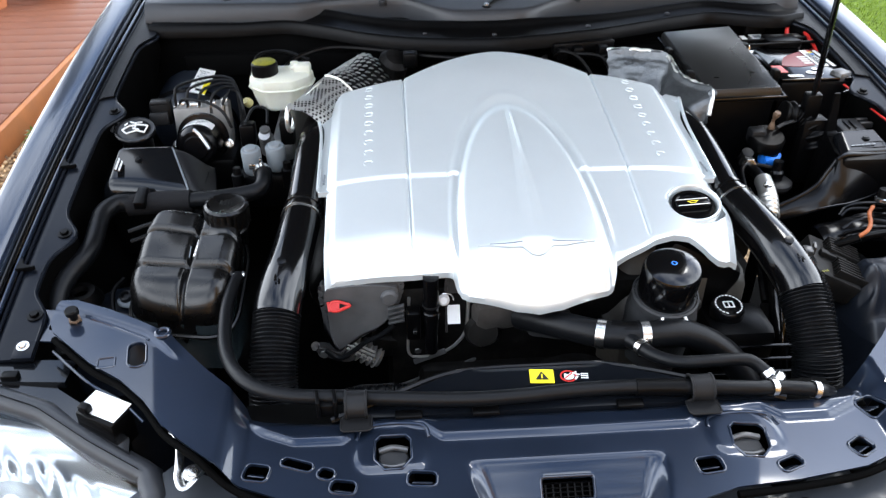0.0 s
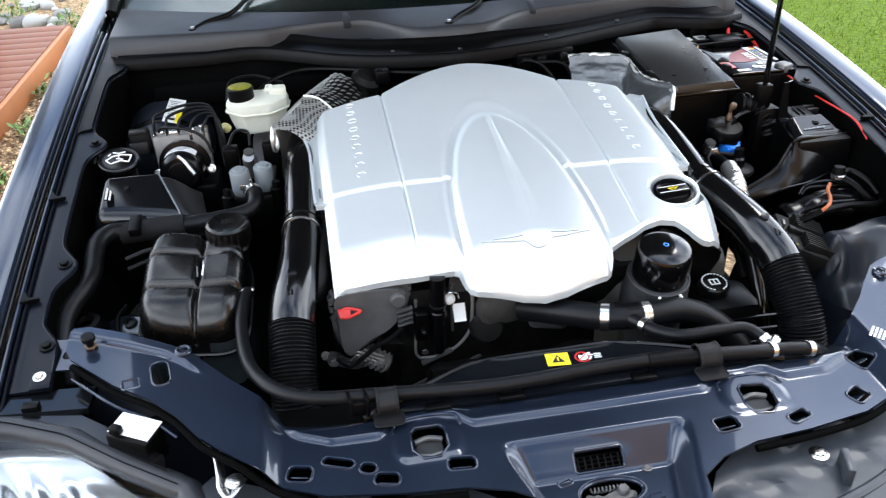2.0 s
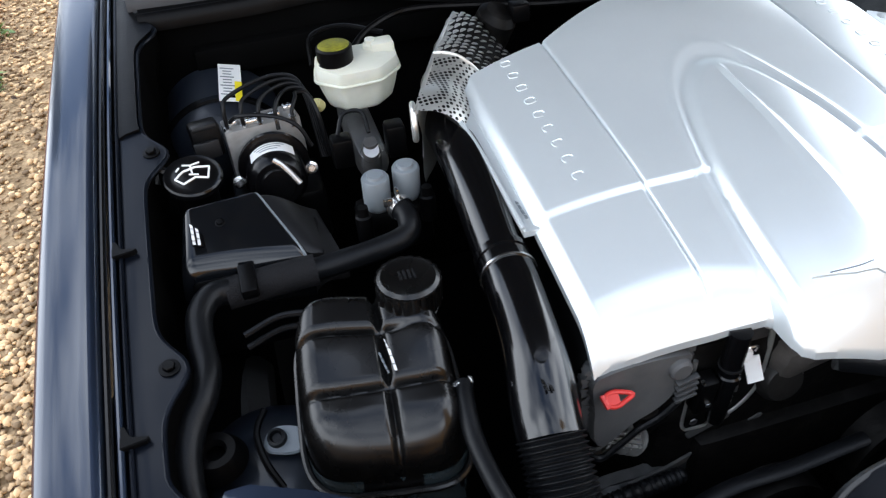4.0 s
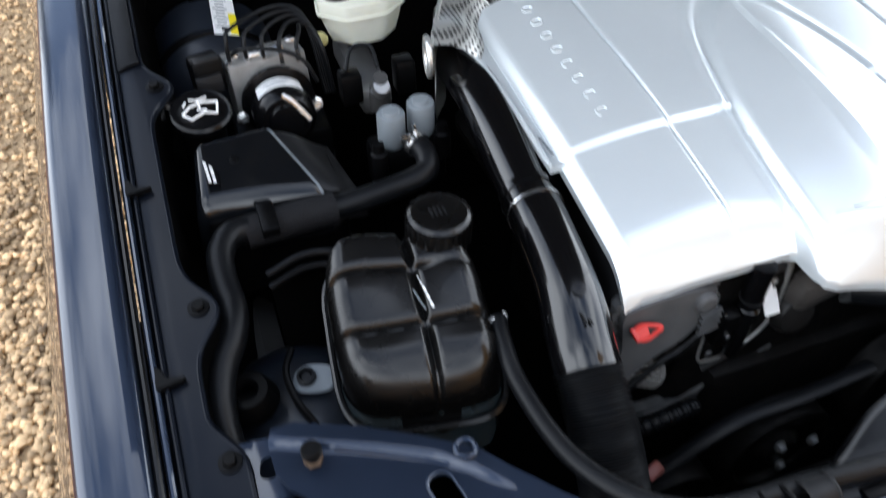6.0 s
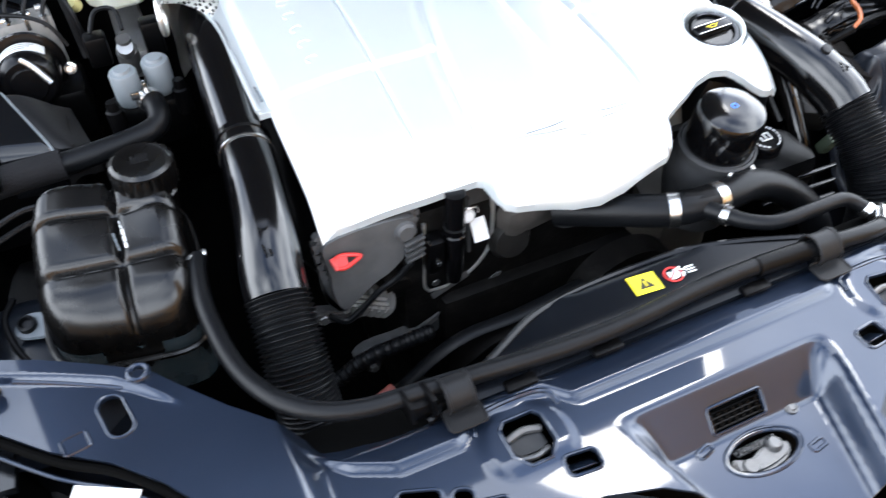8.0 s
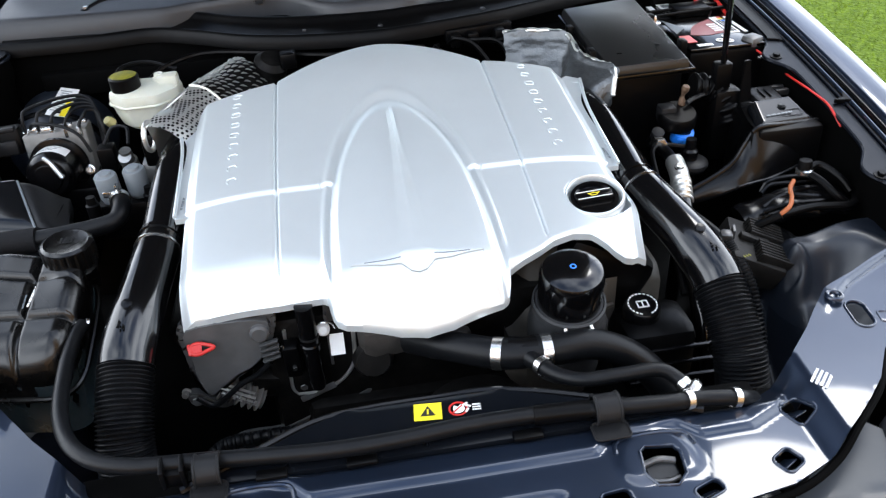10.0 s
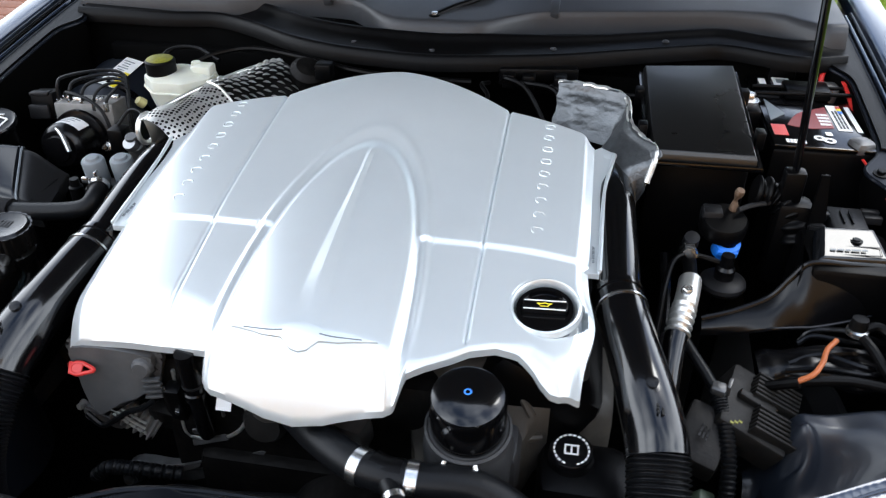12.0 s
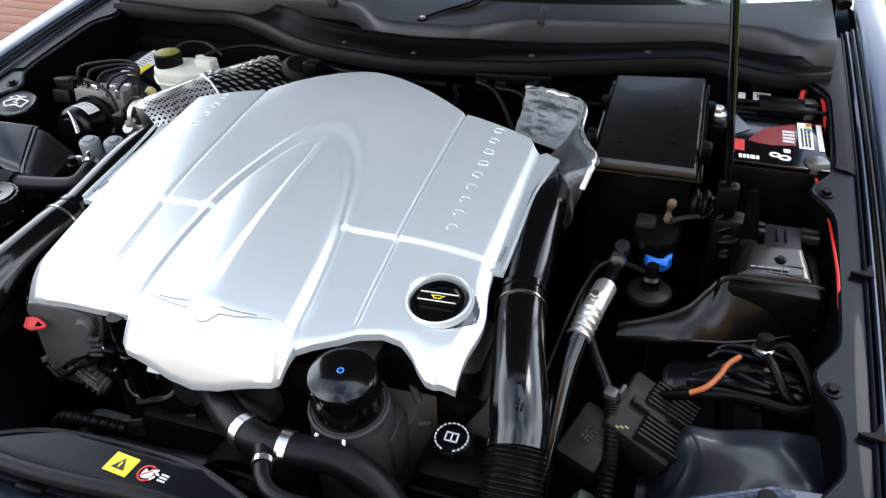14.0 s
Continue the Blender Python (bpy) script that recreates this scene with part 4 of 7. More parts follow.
def wheel(x, y):
    w = part("wheel", lathe([(0.20, -0.11), (0.30, -0.115), (0.325, -0.09), (0.325, 0.09), (0.30, 0.115), (0.20, 0.11)], pose(x, y, 0.325, 0, 90, 0), 40), TYRE, car, "black rubber tyre")
    part("rim", lathe([(0.0, 0.06), (0.05, 0.07), (0.19, 0.05), (0.21, 0.08), (0.21, -0.08), (0.0, -0.08)], pose(x, y, 0.325, 0, 90 if x > 0 else -90, 0), 30), ALU, w)


for s in (-1, 1):
    wheel(s * 0.78, 1.16)
    wheel(s * 0.78, 3.58)


# cabin and tail behind the windscreen
def half_width(y):
    return lerp(y, [2.45, 3.4, 4.2, 4.62, 4.78], [0.946, 0.950, 0.925, 0.86, 0.75])


def belt_z(y):
    return lerp(y, [1.9, 2.5, 3.4, 4.2, 4.78], [0.96, 1.015, 1.03, 0.98, 0.90])


def roof_z(y):
    return lerp(y, [1.98, 2.60, 2.9, 3.25, 3.7, 4.2, 4.62, 4.78], [1.04, 1.415, 1.43, 1.39, 1.24, 1.06, 0.97, 0.91])


def flank(y, v, s):
    w = half_width(y)
    x, z = ((w - 0.05, 0.20), (w - 0.01, 0.34), (w, 0.52), (w - 0.004, 0.72), (w - 0.025, 0.86), (w - 0.08, belt_z(y) - 0.015), (w - 0.115, belt_z(y)))[v]
    if v < 2 and abs(y - 3.58) < 0.36:
        z = max(z, 0.34 + math.sqrt(0.36 ** 2 - (y - 3.58) ** 2) * (0.94 + 0.06 * v))
    return (s * x, y, min(z, 0.80) if v < 2 else z)


def side_glass(y, v, s):
    a, b = half_width(max(y, 2.45)) - 0.118, lerp(y, [1.98, 2.6, 3.3, 4.2, 4.7], [0.775, 0.66, 0.64, 0.70, 0.70])
    return (s * (a + (b - a) * v), y, belt_z(y) + (roof_z(y) - 0.045 - belt_z(y)) * v)


def roof(u, y):
    w = lerp(y, [2.6, 3.3, 4.2, 4.7], [0.665, 0.645, 0.705, 0.705])
    return (u * w, y, roof_z(y) - 0.05 * abs(u) ** 3)


for s in (-1, 1):
    part("rear_flank", surf(lambda u, v: flank(u, v, s), np.linspace(2.49, 4.78, 70), range(7)), PAINT, car, "dark blue-black door and rear wing", 50)
    sg = part("side_window", surf(lambda u, v: side_glass(u, v, s), np.linspace(2.02, 3.55, 30), np.linspace(0, 1, 6), 0.004), GLASS, car, "clear side window glass")
    part("window_trim", sweep([Vector(side_glass(u, 0.0, s)) for u in np.linspace(2.02, 4.6, 40)], 0.009, 8), BLACK, sg)
    part("rear_quarter", surf(lambda u, v: side_glass(u, v, s), np.linspace(3.552, 4.78, 24), np.linspace(0, 1, 6), 0.004), PAINT, car)
    part("door_handle", rbox((0.02, 0.13, 0.022), pose(s * 0.944, 3.12, 0.80), 0.008), PAINT, car)
part("roof", surf(roof, np.linspace(-1, 1, 24), np.linspace(2.59, 3.3, 16), 0.006), PAINT, car, "dark blue-black roof", 50)
part("rear_window", surf(roof, np.linspace(-1, 1, 24), np.linspace(3.302, 4.15, 16), 0.005), GLASS, car, "sloping rear window glass", 50)
part("boot_lid", surf(roof, np.linspace(-1, 1, 24), np.linspace(4.152, 4.78, 14), 0.006), PAINT, car, "", 50)
part("tail_panel", surf(lambda u, v: (u * 0.72, 4.775 + 0.05 * (1 - u * u) * math.sin(math.pi * v), 0.22 + 0.67 * v), np.linspace(-1, 1, 20), np.linspace(0, 1, 10), 0.006), PAINT, car, "", 50)
part("floor_pan", rbox((1.66, 2.2, 0.05), pose(0, 3.6, 0.24), 0.01), SHADOW, car)


# ---- headlights ----
def headlight(s):
    hl = thing("headlight", "large clear-lensed headlight with bright reflectors", "headlight", (s * 0.68, 0.62, 0.50), "front headlights")

    def edge(u):
        x = lerp(u, [0, 0.3, 0.6, 0.85, 1], [0.530, 0.605, 0.685, 0.760, 0.815])
        return x, lerp(x, [0.53, 0.60, 0.68, 0.76, 0.82], [0.672, 0.712, 0.764, 0.794, 0.805])

    def lens(u, v, d=0.0):
        x, y = edge(u)
        z0 = 0.716 + (y - 0.672) * 0.30
        return (s * (x + 0.04 * v * (u - 0.3)), y - 0.26 * math.sin(v * 1.35), z0 + 0.012 * math.sin(min(1, v * 4) * 1.57) - 0.20 * (1 - math.cos(v * 1.35)) - 0.10 * v + d)

    us, vs = np.linspace(0, 1, 24), np.linspace(0, 1, 20)
    part("lens", surf(lens, us, vs, 0.003), LENS, hl, "clear polycarbonate lens", 60)
    part("bezel", surf(lambda u, v: lens(u, v, -0.016 - 0.030 * smooth(0.05, 0.3, v) * (0.5 + 0.5 * math.sin(u * 11 + v * 4)) - 0.006 * math.sin(u * 40 + 9 * math.sin(v * 6)) * smooth(0.05, 0.2, v) - 0.010 * math.sin(v * 17 - u * 5) ** 2), np.linspace(0, 1, 90), np.linspace(0, 1, 60)), REFLECTOR, hl, "bright silvered fluted bezel", 40)
    for u, v, r in ((0.26, 0.36, 0.058), (0.66, 0.40, 0.066)):
        x, y, z = lens(u, v, -0.012)
        part("reflector", lathe([(r, 0.0), (r * 0.9, -0.015), (r * 0.6, -0.035), (r * 0.2, -0.045), (0, -0.045)], pose(x, y, z, 35, 0, 0), 28), REFLECTOR, hl)
        part("bulb_cap", lathe([(0, 0), (0.014, 0), (0.014, 0.02), (0.008, 0.03), (0, 0.03)], pose(x, y, z, 35, 0, 0) @ pose(0, 0, -0.04), 16), ALU, hl)
    rim = [Vector(lens(0, v, 0.0)) + Vector((-s * 0.012, -0.012, 0)) for v in np.linspace(0.9, 0.06, 10)] + [Vector(lens(u, 0.0, 0.002)) for u in np.linspace(0, 1, 20)] + [Vector(lens(1, v, 0.0)) for v in np.linspace(0.1, 1, 8)]
    part("gasket", sweep([p + Vector((0, 0.015, -0.003)) for p in rim], 0.017, 12), GASKET, hl, "thick grey gasket")
    part("housing", surf(lambda u, v: (s * (edge(u)[0] + 0.01), edge(u)[1] + 0.012 + 0.05 * v, 0.735 + (edge(u)[1] - 0.672) * 0.30 - 0.30 * v), us, [0, 0.15, 1]), BLACK, hl)
    top = [(s * 0.80, 0.828), (s * 0.690, 0.842), (s * 0.675, 0.815), (s * 0.62, 0.776), (s * 0.56, 0.728), (s * 0.555, 0.705), (s * 0.63, 0.752), (s * 0.70, 0.79), (s * 0.80, 0.815)]
    part("housing_top", sheet(top, lambda x, y: 0.757 + 0.10 * (abs(x) - 0.7), 0.02, (), 0.015), GLOSS, hl)
    cover = [(s * 0.80, 0.868), (s * 0.665, 0.868), (s * 0.668, 0.822), (s * 0.80, 0.826)]
    part("bracket_plate", sheet(cover, lambda x, y: 0.762 + 0.05 * (abs(x) - 0.7), 0.01, (), 0.015), LIDM, hl)
    part("bracket_lug", rbox((0.022, 0.014, 0.010), pose(s * 0.742, 0.832, 0.762), 0.002), BLACK, hl)
    return hl


headlight(-1), headlight(1)
box = thing("label_box", "small black box carrying a plain white label", "connector box", (-0.596, 0.762, 0.72))
part("box_body", rbox((0.064, 0.038, 0.05), pose(-0.597, 0.759, 0.715, 0, 0, -29), 0.004), BLACK, box)
part("white_label", rbox((0.062, 0.034, 0.001), pose(-0.596, 0.764, 0.7665, 6, 0, -29), 0), WHITE, box, "plain white label")
part("box_clip", rbox((0.016, 0.012, 0.012), pose(-0.618, 0.757, 0.766, 0, 0, -29), 0.003), BLACK, box)


# ---- engine cover ----
def front_y(x):
    return lerp(x, [-0.32, -0.25, -0.17, -0.130, -0.1235, -0.1195, -0.114, -0.104, -0.07, -0.035, 0, 0.035, 0.07, 0.104, 0.114, 0.1185, 0.122, 0.135, 0.17, 0.19, 0.22, 0.246, 0.262, 0.275, 0.286, 0.296, 0.32],
                [0.970, 0.969, 0.966, 0.961, 0.956, 0.930, 0.919, 0.911, 0.904, 0.897, 0.894, 0.897, 0.904, 0.911, 0.919, 0.930, 0.947, 0.953, 0.970, 0.982, 0.991, 0.988, 0.979, 0.966, 0.958, 0.957, 0.968])


def back_y(x):
    a = abs(x)
    if a < 0.183:
        return 1.459 + 0.062 * (1 - (a / 0.183) ** 1.5)
    return 1.459 - 0.036 * (a - 0.183) / 0.132 - 0.012 * smooth(0.298, 0.316, a)


CAP = (0.271, 1.058)


def scoop_d(x, y):
    """How far inside the scoop's outline a point lies (outside: minus)."""
    if y > 0.98:
        return (1 - math.sqrt((x / 0.112) ** 2 + ((y - 0.98) / 0.352) ** 2)) * 0.112
    return 0.112 + 0.04 * (0.98 - y) - abs(x)


def cover_z(x, y):
    a = abs(x)
    z = 0.853 + 0.262 * (y - 0.985) - 0.182 * (y - 0.985) ** 2
    z -= 0.75 * max(0, a - 0.183) ** 2
    z += 0.024 * max(0, 1 - (a / 0.183) ** 2) * smooth(1.22, 1.50, y)
    d = scoop_d(x, y)
    out = smooth(0.004, -0.004, d)
    z += out * 0.0045 * smooth(1.1365, 1.1445, y) * (1 - smooth(1.16, 1.34, y))
    if d > -0.004:
        e = max(0.0, min(1.0, d / 0.11))
        z += 0.010 * smooth(-0.003, 0.012, d) + 0.019 * (1 - (1 - e) ** 2)
    z += 0.0030 * math.exp(-((d + 0.009) / 0.0045) ** 2) * smooth(0.95, 1.02, y)
    if y > 0.955:
        z += 0.0050 * max(0, 1 - a / (0.006 + 0.012 * smooth(1.26, 0.96, y))) * smooth(0.965, 1.06, y) * (1 - smooth(1.27, 1.31, y))
    z -= 0.0050 * math.exp(-((a - 0.184) / 0.0022) ** 2) * smooth(0.985, 1.0, y)
    lip = smooth(0.122, 0.110, a)
    z -= lip * 0.062 * max(0, (0.965 - y) / 0.070) ** 2
    deep = sum(lerp(x + q, [-0.32, -0.19, -0.125, 0.115, 0.13, 0.255, 0.272, 0.32], [0.034, 0.044, 0.030, 0.012, 0.004, 0.004, 0.030, 0.034]) for q in (-0.03, -0.01, 0.01, 0.03)) / 4
    drop = sum(lerp(x + q, [-0.32, -0.184, -0.125, 0.115, 0.13, 0.255, 0.272, 0.32], [0.036, 0.036, 0.026, 0.010, 0.003, 0.003, 0.016, 0.018]) for q in (-0.012, 0, 0.012)) / 3
    z -= (1 - lip) * drop * max(0, 1 - (y - front_y(x)) / (deep * 1.5)) ** 2.3
    z -= 0.011 * smooth(0.302, 0.322, a)
    r = math.hypot(x - CAP[0], y - CAP[1])
    z -= 0.022 * smooth(0.0425, 0.0370, r)
    return z


def cover_point(u, v):
    y0, y1 = front_y(u), back_y(u)
    y = y0 + (y1 - y0) * v
    x = u + 0.012 * smooth(0.27, 0.32, u) * math.exp(-((y - 1.05) / 0.045) ** 2)
    return (x, y, cover_z(u, y))


cov = thing("engine_cover", "silver plastic engine cover with a raised central scoop", "engine cover", (0, 1.18, 0.80))
near = np.linspace(0.177, 0.191, 15)
edge = np.linspace(0.108, 0.131, 24)
cols = np.unique(np.round(np.concatenate([np.linspace(-0.32, 0.32, 261), near, -near, edge, -edge, np.linspace(-0.008, 0.008, 9)]), 5))
cols = cols[np.concatenate([[True], np.diff(cols) > 0.0007])]
body = part("cover_shell", surf(cover_point, cols, np.linspace(0, 1, 241), 0.010), SILVER, cov, "", 30)
for s in (-1, 1):
    fl = [(s * 0.312, 1.135), (s * 0.334, 1.135), (s * 0.338, 1.30), (s * 0.352, 1.40), (s * 0.330, 1.415), (s * 0.310, 1.40)]
    fp = part("side_flange", sheet(fl, lambda x, y: 0.868 + 0.14 * (y - 1.135), 0.008, (), 0.012), SILVER, cov)
    part("flange_edge", tube([(s * 0.334, 1.137, 0.871), (s * 0.337, 1.30, 0.894), (s * 0.350, 1.395, 0.907)], 0.003, 8), SILVER, fp)
    if s > 0:
        part("corner_lug", lathe([(0, 0), (0.010, 0), (0.011, 0.004), (0.006, 0.006), (0, 0.006)], pose(s * 0.343, 1.398, 0.900), 16), SILVER, fp)
    bars(fp, (s * 0.325, 1.175, 0.8745), pose(0, 0, 0, 8, 0, 90), (0.05, 0.006), 1, GREY, seed=3)
    rnd = random.Random(5)
    for i in range(9):
        y, x = 1.178 + i * 0.0310, s * 0.250
        loop = put_loop(rounded(0.0140, 0.0115, 0.0042), x, y, rnd.uniform(-8, 8))
        part("embossed_mark", sweep([Vector((p, q, cover_z(p, q) + 0.0004)) for p, q in loop[: len(loop) - rnd.choice((0, 4, 7))]], 0.0010, 6), SILVER, body)
wing = [(0.0, 0.966), (0.018, 0.962), (0.03, 0.955), (0.088, 0.960), (0.045, 0.949), (0.022, 0.947), (0.010, 0.938), (0.0, 0.936)]
wl_ = wing + [(-x, y) for x, y in reversed(wing) if x > 0]
badge = part("winged_badge", sheet(wl_, lambda x, y: cover_z(x, y) + 0.0030, 0.006, (), 0.005), SILVER, body)
for s in (-1, 1):
    part("badge_groove", tube([(s * x, y, cover_z(x, y) + 0.0032) for x, y in ((0.022, 0.954), (0.040, 0.9535), (0.070, 0.957))], 0.0008, 6), GREY, badge)
oc = thing("oil_filler_cap", "round black plastic oil cap with a yellow mark", "oil cap", (*CAP, 0.85))
zc = cover_z(*CAP)
part("cap_collar", lathe([(0.0375, -0.012), (0.0385, 0.002), (0.0405, 0.0045), (0.0430, 0.0035), (0.0445, -0.002), (0.0445, -0.006)], pose(CAP[0], CAP[1], 0.853 + 0.262 * (CAP[1] - 0.985) - 0.0055, 13, -3, 0), 48), SILVER, cov)
om = pose(CAP[0], CAP[1], zc + 0.008, 13, -3, 0)
part("cap_body", lathe([(0, -0.012), (0.0350, -0.012), (0.0365, 0.004), (0.0365, 0.012), (0.0345, 0.015), (0.029, 0.0155), (0.027, 0.011), (0, 0.011)], om, 40), GLOSS, oc)
part("cap_grip", rbox((0.056, 0.016, 0.010), om @ pose(0, 0.003, 0.009), 0.004), SATIN, oc)
part("cap_symbol", sweep([om @ Vector((0.001 * x, 0.003 + 0.001 * y, 0.0193)) for x, y in ((-9, 2), (-6, 0), (-5, -2.2), (4, -2.2), (5, 0), (9, 2.4), (4, 1.6), (0, 3), (-4, 1.6), (-9, 2))], 0.0007, 6), YELLOW, oc)
part("cap_lines", join(*[rbox((0.05, 0.0012, 0.0008), om @ pose(0, y, 0.0188), 0) for y in (-0.0035, 0.0095)]), WHITE, oc)

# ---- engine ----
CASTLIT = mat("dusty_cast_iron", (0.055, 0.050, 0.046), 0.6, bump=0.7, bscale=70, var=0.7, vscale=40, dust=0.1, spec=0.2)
COVERM = mat("dusty_grey_moulding", (0.070, 0.071, 0.073), 0.5, bump=0.12, bscale=120, var=0.4, vscale=30, dust=0.12, spec=0.3)
eng = thing("engine", "grimy dark engine block beneath the silver cover", "engine", (0, 1.2, 0.32))
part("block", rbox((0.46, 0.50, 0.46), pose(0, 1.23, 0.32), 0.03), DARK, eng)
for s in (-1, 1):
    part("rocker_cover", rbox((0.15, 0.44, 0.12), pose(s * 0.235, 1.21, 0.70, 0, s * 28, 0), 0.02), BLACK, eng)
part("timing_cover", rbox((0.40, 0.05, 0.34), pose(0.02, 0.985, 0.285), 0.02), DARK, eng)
plate = [(-0.322, 0.80), (-0.328, 0.735), (-0.327, 0.700), (-0.320, 0.676), (-0.306, 0.664), (-0.288, 0.674), (-0.264, 0.694), (-0.240, 0.706), (-0.220, 0.724), (-0.210, 0.748), (-0.206, 0.80)]
bc = part("camshaft_end_cover", prism(smooth_loop(plate), 0.030, pose(0, 0.996, 0, 90), 0.010), COVERM, eng, "dusty grey moulded end cover")
part("end_cover_gasket", tube([(-0.328, 0.968, 0.672), (-0.308, 0.966, 0.655), (-0.286, 0.966, 0.668), (-0.262, 0.966, 0.688), (-0.238, 0.966, 0.700), (-0.216, 0.966, 0.720)], 0.0042, 8), RUBBER, bc)
part("end_cover_lug", lathe([(0, 0.006), (0.010, 0.006), (0.013, 0.003), (0.014, -0.004), (0, -0.004)], pose(-0.222, 0.964, 0.775, 90), 20), COVERM, bc)
part("end_cover_foot", prism(smooth_loop([(-0.345, 0.662), (-0.336, 0.668), (-0.300, 0.655), (-0.272, 0.668), (-0.262, 0.656), (-0.292, 0.632), (-0.320, 0.640), (-0.342, 0.650)], 3), 0.018, pose(0, 0.998, 0, 90), 0.003), WORN, bc)
bolt("cover_bolt", (-0.333, 0.985, 0.654), 0.007, 0.008, ALU, bc, (80, 0))
bolt("cover_bolt", (-0.346, 0.990, 0.664), 0.005, 0.010, ALU, bc, (70, -30))
fins = spline([(-0.300, 0.996, 0.664), (-0.282, 0.994, 0.655), (-0.262, 0.992, 0.643), (-0.244, 0.992, 0.632)], 24)
fc = part("finned_housing", sweep(fins, lambda t: 0.0175 + 0.0042 * math.sin(t * 44), 16), PALE, eng, "dirty ribbed alloy housing")
for k in range(4):
    part("housing_fin", sweep([p + Vector((0, -0.019 * math.cos(0.5 * k - 0.7), 0.019 * math.sin(0.5 * k - 0.2))) for p in fins[6:64]], 0.0020, 6), FOIL, fc)
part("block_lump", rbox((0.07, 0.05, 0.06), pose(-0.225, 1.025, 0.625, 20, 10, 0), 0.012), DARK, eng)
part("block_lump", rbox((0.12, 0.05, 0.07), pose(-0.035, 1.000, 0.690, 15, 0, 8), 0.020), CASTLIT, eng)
part("block_lump", rbox((0.07, 0.04, 0.05), pose(0.035, 0.985, 0.675, 10, 0, -15), 0.012), CAST, eng)
part("block_lump", lathe([(0, 0.02), (0.024, 0.02), (0.030, 0.01), (0.030, -0.03), (0, -0.03)], pose(-0.075, 0.985, 0.690, 80), 22), GRIMY, eng)
u_shape = [(-0.134, 0.790), (-0.136, 0.692), (-0.158, 0.668), (-0.190, 0.660), (-0.198, 0.650), (-0.190, 0.640), (-0.160, 0.640), (-0.126, 0.655), (-0.106, 0.682), (-0.100, 0.710), (-0.100, 0.790)]
br = part("lift_bracket", prism(smooth_loop(u_shape, 4), 0.005, pose(0, 0.990, 0, 90), 0.0015), WORN, eng, "dull alloy bracket plate")
part("bracket_rim", tube([(-0.190, 0.982, 0.640), (-0.160, 0.981, 0.640), (-0.126, 0.981, 0.655), (-0.104, 0.981, 0.684), (-0.099, 0.981, 0.720), (-0.099, 0.981, 0.775), (-0.108, 0.981, 0.785)], 0.0034, 8), FOIL, br)
part("bracket_spine", rbox((0.004, 0.012, 0.090), pose(-0.133, 0.982, 0.690), 0.001), WORN, br)
part("bracket_edge", tube([(-0.192, 0.981, 0.760), (-0.194, 0.981, 0.70), (-0.196, 0.981, 0.655), (-0.190, 0.982, 0.640)], 0.0028, 8), FOIL, br)
bolt("bracket_bolt", (-0.180, 0.984, 0.651), 0.006, 0.004, WORN, br, (90, 0))
coil = part("bracket_coil", lathe([(0, -0.065), (0.010, -0.065), (0.012, -0.050), (0.012, 0.010), (0.0145, 0.012), (0.0145, 0.022), (0.0125, 0.024), (0.0125, 0.09), (0, 0.09)], pose(-0.158, 0.968, 0.722, 4), 22), SATIN, eng, "slim black ignition coil")
part("coil_ring", lathe([(0.0125, 0.034), (0.0138, 0.034), (0.0138, 0.037), (0.0125, 0.037)], pose(-0.158, 0.968, 0.722, 4), 22), DULL, coil)
part("coil_plug", rbox((0.022, 0.022, 0.060), pose(-0.186, 0.972, 0.690, 8), 0.004), BLACK, eng)
part("plug_clip", tube([(-0.196, 0.958, 0.752), (-0.192, 0.957, 0.742), (-0.189, 0.958, 0.733)], 0.0022, 8), STEEL, eng)
part("plug_clip", rbox((0.006, 0.004, 0.006), pose(-0.184, 0.957, 0.706), 0.001), STEEL, eng)
for i in range(4):
    part("plug_rib", rbox((0.026, 0.008, 0.0040), pose(-0.212, 0.962, 0.728 + 0.009 * i, 0, -14, 0), 0.001), CAST, eng)
part("bracket_knob", lathe([(0, 0.008), (0.006, 0.007), (0.0095, 0.003), (0.0095, -0.003), (0.006, -0.008), (0, -0.008)], pose(-0.138, 0.972, 0.760, 70), 18), WHITE, br, "pale plastic knob")
part("knob_wire", tube([(-0.146, 0.970, 0.770), (-0.138, 0.966, 0.776), (-0.126, 0.968, 0.772), (-0.122, 0.974, 0.758)], 0.0014, 6), STEEL, br)
part("bracket_tag", rbox((0.020, 0.030, 0.002), pose(-0.122, 0.971, 0.731, 55), 0), WHITE, br, "white paper tag")
part("bracket_foot", rbox((0.058, 0.022, 0.005), pose(-0.162, 0.985, 0.643, 60, -22, 0), 0.002), WORN, br, "bright folded foot")
part("tensioner_bar", prism(smooth_loop([(-0.300, 0.575), (-0.285, 0.598), (-0.215, 0.600), (-0.150, 0.632), (-0.090, 0.665), (-0.085, 0.650), (-0.150, 0.612), (-0.200, 0.575)], 3), 0.022, pose(0, 1.000, -0.03, 90), 0.004), CAST, eng, "grey cast tensioner arm")
part("loom_conduit", tube([(-0.335, 0.955, 0.56), (-0.30, 0.945, 0.595), (-0.255, 0.945, 0.60), (-0.20, 0.955, 0.59)], lambda t: 0.010 + 0.0012 * math.sin(t * 150), 10, 20), RUBBER, eng)
part("tensioner_face", prism([(-0.262, 0.574), (-0.215, 0.584), (-0.178, 0.600), (-0.184, 0.586), (-0.222, 0.566)], 0.004, pose(0, 0.976, 0, 90), 0.001), WORN, eng)
